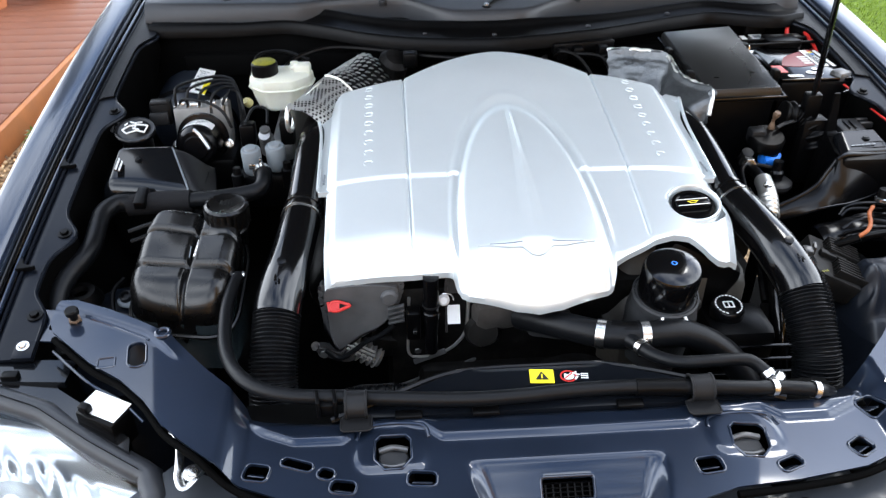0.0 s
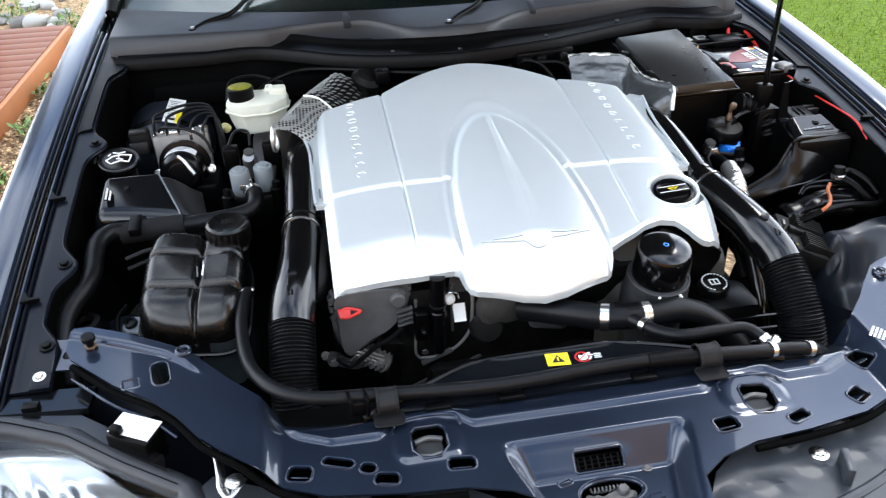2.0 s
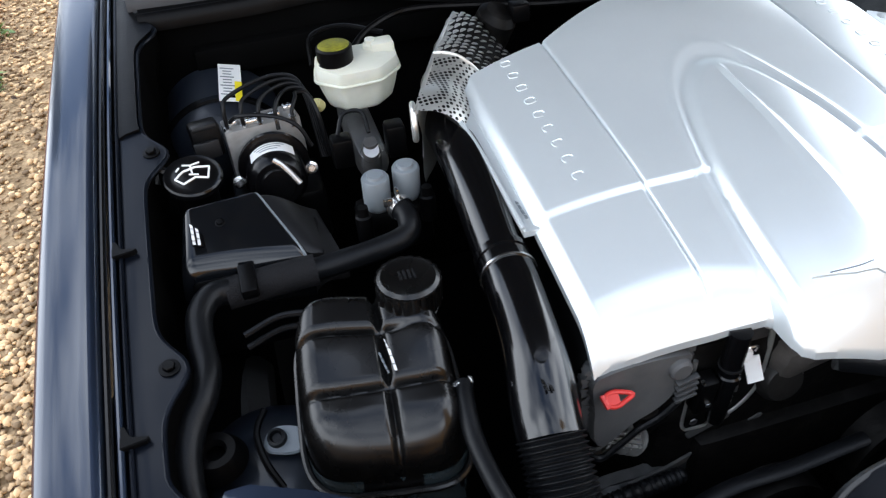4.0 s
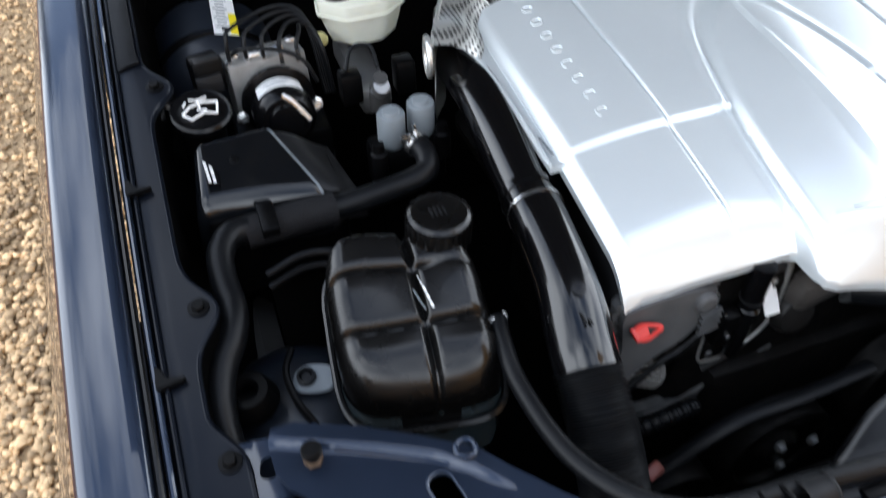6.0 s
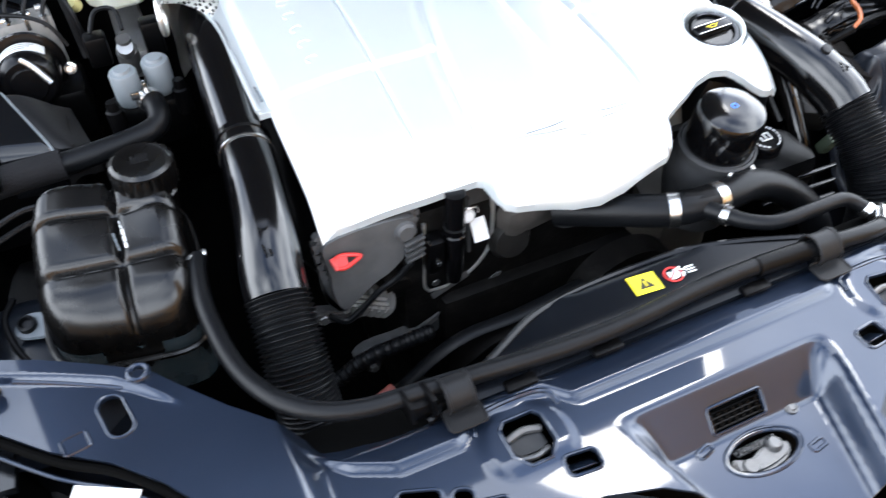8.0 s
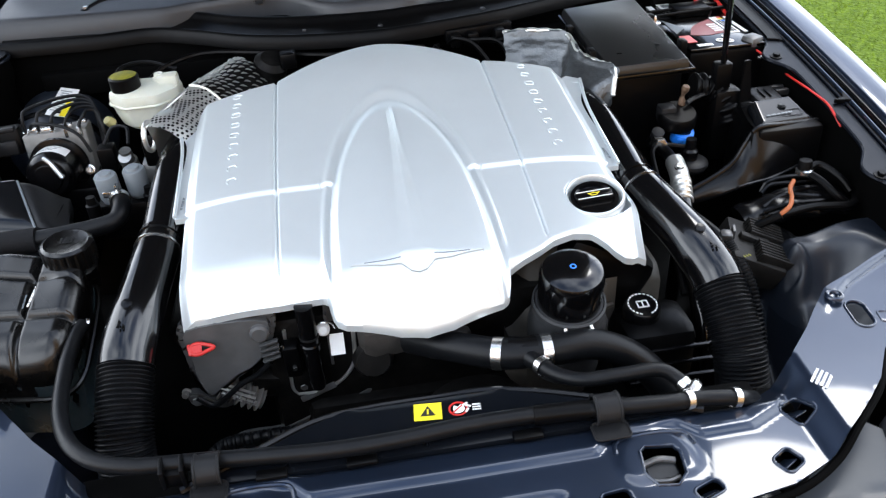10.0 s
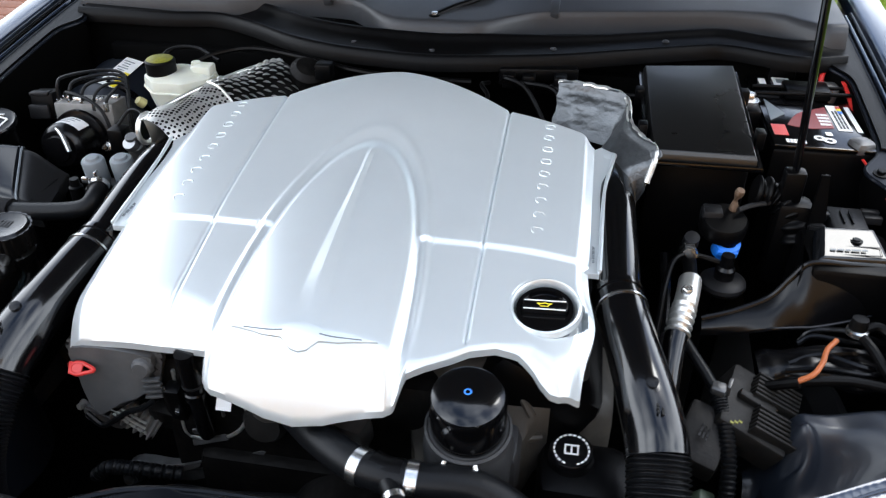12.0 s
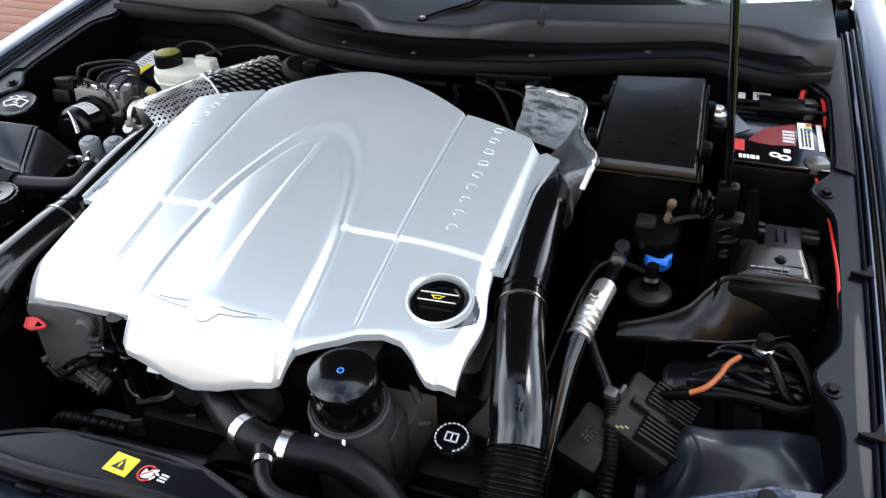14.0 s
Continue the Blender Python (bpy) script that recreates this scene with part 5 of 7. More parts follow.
part("tensioner_boss", lathe([(0, 0.016), (0.012, 0.016), (0.016, 0.010), (0.018, 0.0), (0, 0.0)], pose(-0.285, 0.975, 0.560, 90), 20), CAST, eng)
bolt("tensioner_bolt", (-0.285, 0.958, 0.560), 0.007, 0.007, WORN, eng, (90, 0))
part("red_plug", rbox((0.026, 0.016, 0.012), pose(-0.288, 0.905, 0.560, 20, 0, 20), 0.003), mat("dull_red_plastic", (0.16, 0.03, 0.02), 0.5), eng)
for x, y, z, r in ((-0.118, 0.90, 0.545, 0.075), (0.06, 0.90, 0.60, 0.085), (-0.26, 0.90, 0.50, 0.06), (0.25, 0.90, 0.52, 0.06)):
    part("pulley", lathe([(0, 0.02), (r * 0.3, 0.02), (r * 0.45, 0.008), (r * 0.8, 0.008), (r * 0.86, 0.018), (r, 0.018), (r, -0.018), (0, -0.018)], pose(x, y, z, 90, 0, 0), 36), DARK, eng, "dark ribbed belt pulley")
for a in (0, 1, 2):
    bolt("pulley_bolt", (-0.105 + 0.030 * math.cos(a * 2.1 + 0.3), 0.879, 0.548 + 0.030 * math.sin(a * 2.1 + 0.3)), 0.0055, 0.007, ALU, eng, (80, 0))
part("drive_belt", tube([(-0.32, 0.905, 0.52), (-0.20, 0.90, 0.62), (-0.10, 0.897, 0.635), (0.03, 0.897, 0.65), (0.14, 0.90, 0.62), (0.30, 0.905, 0.55)], 0.010, 8, squash=0.4), RUBBER, eng)
dp = thing("oil_dipstick", "red plastic dipstick handle", "dipstick", (-0.30, 0.953, 0.70))
hm = pose(-0.308, 0.953, 0.770, 35, 0, 0) @ Matrix.Scale(0.82, 4)
drop = [(-0.014, 0.0), (-0.010, 0.009), (0.0, 0.0115), (0.012, 0.008), (0.025, 0.001), (0.012, -0.006), (0.0, -0.0105), (-0.010, -0.008)]
ring = smooth_loop(drop, 4)
part("handle", sweep([hm @ Vector((x + 0.006, y * 0.85, 0)) for x, y in ring + ring[:1]], 0.0026, 8, caps=False), RED, dp, "red plastic finger loop")
part("handle_web", prism([(x * 0.95 + 0.006, y * 0.95) for x, y in ring if x < 0.006], 0.003, hm @ pose(0, 0, -0.0015)), RED, dp)
part("handle_rib", rbox((0.006, 0.020, 0.007), hm @ pose(-0.008, 0.0, -0.004, 0, 0, 12), 0.002), RED, dp)
part("stem", bar((-0.308, 0.955, 0.770), (-0.300, 0.990, 0.735), 0.005), BLACK, dp)

fl = thing("oil_filter_housing", "black-capped oil filter housing on a dusty grey base", "oil filter", (0.196, 0.93, 0.66))
fm = pose(0.198, 0.930, 0.776, 10, 0, 0)
part("base", lathe([(0, -0.11), (0.052, -0.11), (0.054, -0.03), (0.050, 0.0), (0.046, 0.012), (0, 0.012)], fm, 36), GRIME, fl, "dusty grey plastic base")
part("base_collar", lathe([(0.0475, -0.004), (0.0505, -0.002), (0.0505, 0.010), (0.0475, 0.012)], fm, 40), GRIME, fl)
part("base_skirt", rbox((0.085, 0.06, 0.09), fm @ pose(0.018, 0.012, -0.115), 0.016), GRIME, fl)
part("cap", lathe([(0, 0.075), (0.012, 0.0745), (0.030, 0.073), (0.040, 0.068), (0.0435, 0.060), (0.0435, 0.012), (0.047, 0.010), (0.047, 0.0), (0, 0.0)], fm, 44), GLOSS, fl, "glossy black screw cap")
part("cap_mark", lathe([(0.0025, 0.0750), (0.0035, 0.0756), (0.0045, 0.0750)], fm, 20), BLUE, fl)
part("wire_clip", tube([tuple(fm @ Vector(q)) for q in ((-0.019, -0.050, 0.012), (-0.019, -0.061, 0.004), (0.015, -0.061, 0.004), (0.015, -0.050, 0.012))], 0.0024, 8), FOIL, fl)
CASTING = mat("dusty_brown_casting", (0.046, 0.041, 0.034), 0.5, bump=0.25, bscale=90, var=0.5, vscale=22, dust=0.10, spec=0.3)
bowl = [(0.215, 0.925), (0.250, 0.955), (0.275, 0.985), (0.302, 0.995), (0.330, 1.000), (0.365, 1.010), (0.365, 1.12), (0.12, 1.12), (0.110, 1.00), (0.140, 0.93)]


def bowl_z(x, y):
    return 0.722 - 0.04 * smooth(0.165, 0.12, x) + 0.092 * smooth(0.950, 1.035, y) + 0.004 * smooth(0.05, 0.02, math.hypot(x - 0.285, y - 1.020)) - 0.060 * smooth(0.300, 0.365, x) - 0.02 * smooth(0.965, 0.93, y)


part("engine_side_casting", sheet(bowl, bowl_z, 0.10, (), 0.010), CASTING, fl, "dusty brown-black casting beside the filter", 60)
part("casting_rib", tube([(x, y, bowl_z(x, y) + 0.001) for x, y in ((0.232, 1.020), (0.246, 1.003), (0.258, 0.992), (0.268, 0.984))], 0.0055, 10), CASTING, fl)
part("casting_nipple", tube([(0.245, 0.968, 0.720), (0.262, 0.978, 0.722), (0.282, 0.985, 0.722)], lambda t: 0.0068 - 0.002 * t, 10), CASTING, fl)

ps = thing("power_steering_reservoir", "black reservoir with a white-marked round cap", "reservoir", (0.32, 0.95, 0.62))
pm = pose(0.318, 0.961, 0.722, 8, 0, 0)
part("reservoir_body", rbox((0.11, 0.09, 0.11), pose(0.335, 0.955, 0.605), 0.02), BLACK, ps)
pc = part("cap", lathe([(0, 0.013), (0.024, 0.013), (0.0265, 0.010), (0.0275, 0.0), (0.0275, -0.012), (0, -0.012)], pm, 36), SATIN, ps)
part("cap_ring", join(*[rbox((0.0040, 0.002, 0.0008), pm @ pose(0.0205 * math.cos(a), 0.0205 * math.sin(a), 0.0132, 0, 0, math.degrees(a) + 90), 0) for a in np.linspace(0, 6.0, 22) if abs(a - 4.7) > 0.2]), WHITE, pc)
part("cap_book", join(rbox((0.016, 0.002, 0.0008), pm @ pose(0, 0.006, 0.0132), 0), rbox((0.016, 0.002, 0.0008), pm @ pose(0, -0.006, 0.0132), 0), *[rbox((0.002, 0.013, 0.0008), pm @ pose(x, 0, 0.0132), 0) for x in (-0.0075, 0, 0.0075)]), WHITE, pc)
part("reservoir_rib", join(*[rbox((0.13, 0.006, 0.004), pose(0.345, 0.905 - 0.008 * i, 0.69 - 0.02 * i), 0.001) for i in range(3)]), SATIN, ps)


# ---- intake ducts ----
def duct(s):
    d = thing("intake_duct", "glossy black air intake pipe with a ribbed flexible end", "air duct", (s * 0.39, 0.80, 0.62), "intake ducts beside the engine")
    k, m = (0.0, 0.0) if s < 0 else (0.021, 0.016)
    up = [(s * 0.345, 1.44, 0.86), (s * 0.352, 1.30, 0.868), (s * 0.360, 1.140, 0.836)]
    lo = [(s * 0.360, 1.140, 0.836), (s * (0.365 + m * 0.4), 1.08, 0.832), (s * (0.374 + m), 1.0, 0.818), (s * (0.385 + k * 0.95), 0.945, 0.796), (s * (0.388 + k), 0.921, 0.782)]
    be = [(s * (0.388 + k), 0.923, 0.783), (s * (0.391 + k), 0.880, 0.751), (s * (0.393 + k), 0.847, 0.716), (s * (0.393 + k), 0.825, 0.670), (s * (0.391 + k), 0.815, 0.610)]
    part("rear_pipe", tube(up, 0.0315, 20), GLOSS, d)
    part("front_pipe", tube(lo, lambda t: 0.0325 + 0.0025 * smooth(0.35, 0.7, t), 28, 12), GLOSS, d)
    rings = 38
    n = rings * 10
    line = spline(be, n // 4 + 8)
    part("bellows", sweep(line, lambda t: 0.0335 + 0.0022 * math.sin(t * rings * 2 * math.pi), 30), RUBBER, d, "ribbed black flexible hose")
    part("collar", band(lo, 0.03, 0.0330, 0.010), GLOSS, d)
    part("clamp", band(lo, 0.14, 0.0330, 0.003), STEEL, d)
    part("plug", lathe([(0, 0), (0.007, 0), (0.007, 0.004), (0, 0.005)], pose(s * (0.379 + k * 0.8), 0.972, 0.8440, 22, 0, 0), 18), SATIN, d)
    bars(d, (s * (0.384 + k), 0.950, 0.8345), pose(0, 0, 0, 24, 0, 90), (0.03, 0.012), 2, DARK, seed=4)
    return d


duct(-1), duct(1)


# ---- cooling: shroud, hoses, tank ----
def shroud_z(x, y):
    return 0.771 - 0.9 * max(0, y - 0.797) - 0.25 * max(0, 0.752 - y)


sh = thing("fan_shroud", "black plastic radiator fan shroud carrying warning stickers", "fan shroud", (0, 0.76, 0.40))
arc = [(-0.30, 0.722), (-0.26, 0.738), (-0.215, 0.757), (-0.15, 0.788), (-0.08, 0.804), (0.0, 0.809), (0.06, 0.801), (0.123, 0.781), (0.20, 0.752), (0.26, 0.735), (0.30, 0.722)]
part("shroud_top", sheet(arc, shroud_z, 0.012, (), 0.008), SHROUD, sh, "", 50)
part("shroud_rim", tube([(x, y, shroud_z(x, y) - 0.002) for x, y in arc], 0.005, 8, 6), SATIN, sh)
# wall and radiator coloured near-black for the shade behind the shroud
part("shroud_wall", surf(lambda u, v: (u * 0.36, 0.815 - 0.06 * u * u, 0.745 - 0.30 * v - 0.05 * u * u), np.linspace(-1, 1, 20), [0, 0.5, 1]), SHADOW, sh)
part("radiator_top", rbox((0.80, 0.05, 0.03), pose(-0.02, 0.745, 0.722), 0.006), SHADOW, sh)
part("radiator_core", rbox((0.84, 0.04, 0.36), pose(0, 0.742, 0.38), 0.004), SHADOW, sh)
for x in (-0.20, -0.10, 0.09):
    part("shroud_clip", rbox((0.035, 0.014, 0.006), pose(x, 0.722, 0.762), 0.002), BLACK, sh)
sm = pose(-0.018, 0.7745, 0.7715, 0, 0, -5)
stk = part("yellow_sticker", rbox((0.033, 0.027, 0.0006), sm, 0), YELLOW, sh, "yellow warning sticker with a black triangle")
part("triangle", prism([(-0.009, -0.007), (0.009, -0.007), (0, 0.009)], 0.0005, sm @ pose(0, 0, 0.0007)), INK, stk)
part("flash", rbox((0.002, 0.008, 0.0004), sm @ pose(0, -0.001, 0.0013), 0), YELLOW, stk)
sm2 = sm @ pose(0.036, 0.001, 0)
st2 = part("round_sticker", lathe([(0.0092, 0), (0.0092, 0.0006), (0.0115, 0.0006), (0.0115, 0)], sm2, 28), RED, sh, "red ring no-touching sticker")
part("sticker_hand", prism(smooth_loop([(-0.005, -0.006), (0.004, -0.006), (0.008, 0.0), (0.004, 0.007), (0.0, 0.003), (-0.005, 0.005)], 3), 0.0005, sm2), WHITE, st2)
part("sticker_bar", rbox((0.020, 0.0018, 0.0004), sm2 @ pose(0, 0, 0.0008, 0, 0, 45), 0), RED, st2)
for hx, hy, ha in ((0.0085, 0.006, 30), (0.0120, 0.003, -20), (0.0105, -0.004, 60)):
    part("fan_mark", rbox((0.0070, 0.0026, 0.0004), sm2 @ pose(hx, hy, 0.0010, 0, 0, ha), 0), WHITE, st2)
bars(sh, tuple(sm @ Vector((0.058, 0.002, 0.0))), pose(0, 0, 0, 0, 0, -5), (0.010, 0.012), 3, WHITE, seed=2)

HOSE = [(-0.452, 1.000, 0.802), (-0.458, 0.975, 0.800), (-0.461, 0.92, 0.790), (-0.449, 0.84, 0.785), (-0.415, 0.778, 0.788), (-0.36, 0.748, 0.786), (-0.264, 0.742, 0.781), (-0.142, 0.732, 0.779), (-0.06, 0.732, 0.779), (0.024, 0.738, 0.779), (0.105, 0.738, 0.779), (0.182, 0.731, 0.780), (0.255, 0.728, 0.776), (0.30, 0.732, 0.770), (0.345, 0.728, 0.766), (0.375, 0.742, 0.745)]
hs = thing("overflow_hose", "long black rubber hose clipped across the slam panel", "hose", (-0.1, 0.735, 0.76))
part("hose", tube(HOSE, 0.0098, 14, 8), RUBBER, hs)
for x, w in ((-0.267, 0.026), (0.184, 0.028)):
    zz = 0.7795
    arch = [(0.0165 * math.cos(a), 0.0165 * math.sin(a)) for a in np.linspace(-0.7, math.pi + 0.5, 15)]
    strap = lambda u, v: (x + w * (u - 0.5), 0.731 + arch[v][0] + (0.0 if v < 12 else -0.002), zz + arch[v][1] * 1.05)
    c = part("hose_clip", surf(strap, np.linspace(0, 1, 3), range(15), 0.0), DULL, hs, "broad dull black strap over the hose", 60)
    for q in (0, 1):
        part("clip_edge", sweep([Vector(strap(q, v)) for v in range(15)], 0.0018, 6), DULL, c)
    fz = panel_z(x, 0.708) + 0.001
    part("clip_foot", prism(put_loop(rounded(w * 1.5, 0.026, 0.006), x, 0.709), 0.003, pose(0, 0, fz), 0.001), DULL, c)
    part("foot_rim", sweep([Vector((p, q, fz + 0.003)) for p, q in put_loop(rounded(w * 1.5, 0.026, 0.006), x, 0.709)] + [Vector((x + w * 0.75, 0.709 + 0.007, fz + 0.003))], 0.0014, 6, caps=False), DULL, c)
    part("clip_post", rbox((w * 0.7, 0.014, 0.022), pose(x, 0.728, 0.752), 0.003), BLACK, c)
part("clip_saddle", join(rbox((0.024, 0.020, 0.020), pose(-0.305, 0.735, 0.764), 0.004), rbox((0.005, 0.026, 0.026), pose(-0.316, 0.733, 0.768, 0, 0, 8), 0.001), rbox((0.005, 0.026, 0.026), pose(-0.294, 0.733, 0.768, 0, 0, 8), 0.001)), BLACK, hs)
part("splice", tube([(0.10, 0.737, 0.779), (0.14, 0.735, 0.779), (0.165, 0.733, 0.779)], 0.0115, 12), BLACK, hs)
for i in (12.6, 13.9):
    part("hose_band", band(HOSE, i / 15, 0.011, 0.008), STEEL, hs)
part("tee_piece", tube([(0.285, 0.733, 0.772), (0.300, 0.748, 0.772), (0.305, 0.756, 0.768)], 0.008, 10), STEEL, hs)
part("nipple", tube([(-0.464, 0.998, 0.800), (-0.455, 0.997, 0.806)], 0.0058, 10), STEEL, hs, "spring clip and metal nipple")
part("clip_ear", rbox((0.006, 0.008, 0.003), pose(-0.446, 0.999, 0.806, 20, 30, 0), 0.001), STEEL, hs)

BIG = [(-0.02, 0.955, 0.735), (0.03, 0.905, 0.755), (0.09, 0.867, 0.763), (0.15, 0.860, 0.763), (0.215, 0.866, 0.757), (0.270, 0.856, 0.730), (0.305, 0.835, 0.690), (0.32, 0.82, 0.64)]
bh = thing("coolant_hose", "thick black coolant hose with steel band clamps", "hose", (0.15, 0.86, 0.70))
part("hose", tube(BIG, 0.0205, 20, 10), RUBBER, bh)
for x in (0.088, 0.148):
    t = (2 + (x - 0.09) / 0.06) / 7
    part("clamp", band(BIG, t, 0.0208, 0.013, 30), STEEL, bh, "bright steel band clamp")
part("hose_joint", tube([(0.10, 0.868, 0.766), (0.118, 0.862, 0.766), (0.136, 0.861, 0.766)], 0.019, 18), BLACK, bh)
SMALL = [(0.116, 0.862, 0.764), (0.128, 0.838, 0.768), (0.146, 0.806, 0.772), (0.175, 0.786, 0.775), (0.225, 0.783, 0.777), (0.268, 0.783, 0.776), (0.288, 0.772, 0.768), (0.298, 0.756, 0.760)]
bp_ = part("branch_hose", tube(SMALL, lambda t: 0.0125 - 0.0035 * smooth(0.0, 0.35, t), 14, 10), RUBBER, bh)
part("branch_clamp", band(SMALL, 0.20, 0.0115, 0.009), STEEL, bp_)
part("branch_clamp", band(SMALL, 0.93, 0.0092, 0.009), STEEL, bp_)

# expansion tank
tk = thing("expansion_tank", "black moulded coolant expansion tank with six swollen cells", "coolant tank", (-0.54, 1.03, 0.66))
TC = [Vector((-0.628, 0.962, 0)), Vector((-0.462, 0.930, 0)), Vector((-0.606, 1.140, 0)), Vector((-0.450, 1.106, 0))]


def tank_xy(u, v):
    w = 0.5 + (u - 0.5) * (1 - 0.06 * (2 * v - 1) ** 4)
    k = 0.5 + (v - 0.5) * (1 - 0.06 * (2 * u - 1) ** 4)
    return TC[0] * (1 - w) * (1 - k) + TC[1] * w * (1 - k) + TC[2] * (1 - w) * k + TC[3] * w * k


def arc_fall(d, r):
    """Quarter-round shoulder: 1 at the edge, 0 from r inwards."""
    k = 1 - min(1.0, max(0.0, d / r))
    return 1 - math.sqrt(max(0.0, 1 - k * k))


def tank_top(u, v):
    a, b = 2 * u - 1, 2 * v - 1
    p = tank_xy(0.5 + 0.5 * a * math.sqrt(1 - 0.22 * b ** 4), 0.5 + 0.5 * b * math.sqrt(1 - 0.22 * a ** 4))
    across, along = 0.165, 0.185
    s1 = (v - (0.335 + 0.05 * u)) * along
    s2 = (v - (0.70 + 0.02 * u)) * along
    s3 = (u - 0.57) * across
    g1 = math.exp(-(s1 / 0.0048) ** 2)
    g2 = math.exp(-(s2 / 0.0042) ** 2) * (1 - 0.75 * smooth(0.62, 0.80, u))
    g3 = math.exp(-(s3 / 0.0045) ** 2)
    swell = 0.005 * smooth(0, 0.05, abs(s1)) * smooth(0, 0.06, abs(s3))
    z = 0.803 + 0.052 * v - 0.011 * max(g1, g2, g3) + swell + 0.002
    z -= 0.046 * arc_fall(v * along, 0.046) + 0.034 * arc_fall(min(u, 1 - u) * across, 0.026) + 0.028 * arc_fall((1 - v) * along, 0.022)
    return (p.x, p.y, z)


part("tank_top", surf(tank_top, np.linspace(0, 1, 97), np.linspace(0, 1, 121), 0.03), TANK, tk, "", 60)


def tank_loop(grow, z0, z1):
    ring = []
    for i in range(48):
        a = 2 * math.pi * i / 48
        c, s = math.cos(a), math.sin(a)
        u = 0.5 + 0.5 * grow * math.copysign(abs(c) ** 0.35, c)
        v = 0.5 + 0.5 * grow * math.copysign(abs(s) ** 0.35, s)
        p = tank_xy(u, v)
        ring.append(Vector((p.x, p.y, z0 + (z1 - z0) * v)))
    return ring


seam = tank_loop(1.05, 0.738, 0.800)
part("weld_seam", sweep(seam + seam[:1], 0.004, 8, caps=False), TANK, tk, "raised welding seam")
lower = [tank_loop(1.0, 0.755, 0.815), tank_loop(1.0, 0.735, 0.79), tank_loop(0.97, 0.70, 0.72), tank_loop(0.93, 0.665, 0.665)]
part("tank_base", to_bm([p for r in lower for p in r], [(k * 48 + i, k * 48 + (i + 1) % 48, (k + 1) * 48 + (i + 1) % 48, (k + 1) * 48 + i) for k in range(3) for i in range(48)] + [tuple(range(144, 192))]), mat("smoky_tank_plastic", (0.018, 0.026, 0.030), 0.22, bump=0.05, bscale=100, dust=0.08), tk, "smoky dark lower half")
tm = pose(-0.480, 1.106, 0.822, 3, 2, 0)
part("neck", lathe([(0.027, -0.03), (0.029, 0.0), (0.032, 0.008), (0.027, 0.012)], tm, 32), TANK, tk)
teeth = [(0.0345 + 0.0020 * abs(math.cos(i * math.pi / 6)) ** 0.6, 2 * math.pi * i / 120) for i in range(120)]
cap = prism([(r * math.cos(a), r * math.sin(a)) for r, a in teeth], 0.030, tm @ pose(0, 0, 0.018))
tcap = part("screw_cap", cap, TANK, tk, "large knurled black pressure cap", 50)
part("cap_top", lathe([(0.034, 0.048), (0.030, 0.051), (0.026, 0.0495), (0, 0.0495)], tm, 36), TANK, tcap)
part("cap_print", join(*[rbox((0.003, 0.014, 0.0006), tm @ pose(-0.008 + 0.005 * i, 0.004, 0.0496), 0) for i in range(4)]), DULL, tcap)
p0, p1 = Vector(tank_top(0.60, 0.52)), Vector(tank_top(0.60, 0.70))
bars(tk, (-0.518, 1.036, tank_top(0.66, 0.52)[2] + 0.0012), pose(0, 0, 0, 15, 0, 91), (0.048, 0.0050), 1, WHITE, seed=12)
bars(tk, (-0.527, 1.030, tank_top(0.62, 0.48)[2] + 0.0016), pose(0, 0, 0, 15, 0, 96), (0.034, 0.0036), 1, GREY, seed=13)
part("mount_tab", prism(smooth_loop([(0.026, 0.012), (0.0, 0.016), (-0.014, 0.008), (-0.016, -0.008), (-0.004, -0.016), (0.026, -0.012)], 4), 0.005, pose(-0.650, 1.055, 0.726, 20, 0, -20), 0.0015), GREY, tk, "pale fixing tab round a rubber bush")
part("tab_bush", lathe([(0.0, 0.004), (0.005, 0.004), (0.007, 0.009), (0.010, 0.008), (0.011, 0.0), (0, 0)], pose(-0.652, 1.055, 0.730, 20, 0, -20), 20), RUBBER, tk)
part("tank_bracket", tube([(-0.660, 1.085, 0.748), (-0.672, 1.060, 0.742), (-0.668, 1.030, 0.728), (-0.655, 1.005, 0.71)], 0.004, 8), BLACK, tk)

# ---- left of the engine ----
wc = thing("washer_filler_cap", "black washer bottle cap with a white windscreen symbol", "filler cap", (-0.70, 1.38, 0.78))
wm = pose(-0.692, 1.388, 0.876, 14, 4, 0)
part("cap_disc", lathe([(0, 0.006), (0.024, 0.0055), (0.030, 0.004), (0.0355, 0.006), (0.0375, 0.004), (0.0375, -0.003), (0.033, -0.008), (0, -0.010)], wm, 40), SATIN, wc)
part("cap_hinge", tube([tuple(wm @ Vector(q)) for q in ((-0.030, 0.02, -0.004), (-0.045, 0.025, -0.002), (-0.048, 0.005, -0.01))], 0.006, 8), SATIN, wc)
sym = [(-0.022, -0.006), (-0.012, 0.006), (0.004, 0.012), (0.022, 0.010), (0.019, -0.010), (0.004, -0.006), (-0.012, -0.016)]
part("cap_symbol", join(*[sweep([wm @ Vector((*a, 0.0068)), wm @ Vector((*b, 0.0068))], 0.0014, 6) for a, b in zip(sym, sym[1:] + sym[:1])], *[sweep([wm @ Vector((*a, 0.0068)), wm @ Vector((*b, 0.0068))], 0.0012, 6) for a, b in (((0.0, 0.002), (-0.002, 0.016)), ((-0.002, 0.016), (-0.012, 0.018)), ((-0.002, 0.016), (0.010, 0.020)), ((-0.016, 0.014), (-0.020, 0.008)), ((-0.004, 0.000), (0.008, -0.002)))]), WHITE, wc)
part("filler_neck", lathe([(0.028, -0.10), (0.028, -0.008)], wm, 24), BLACK, wc)

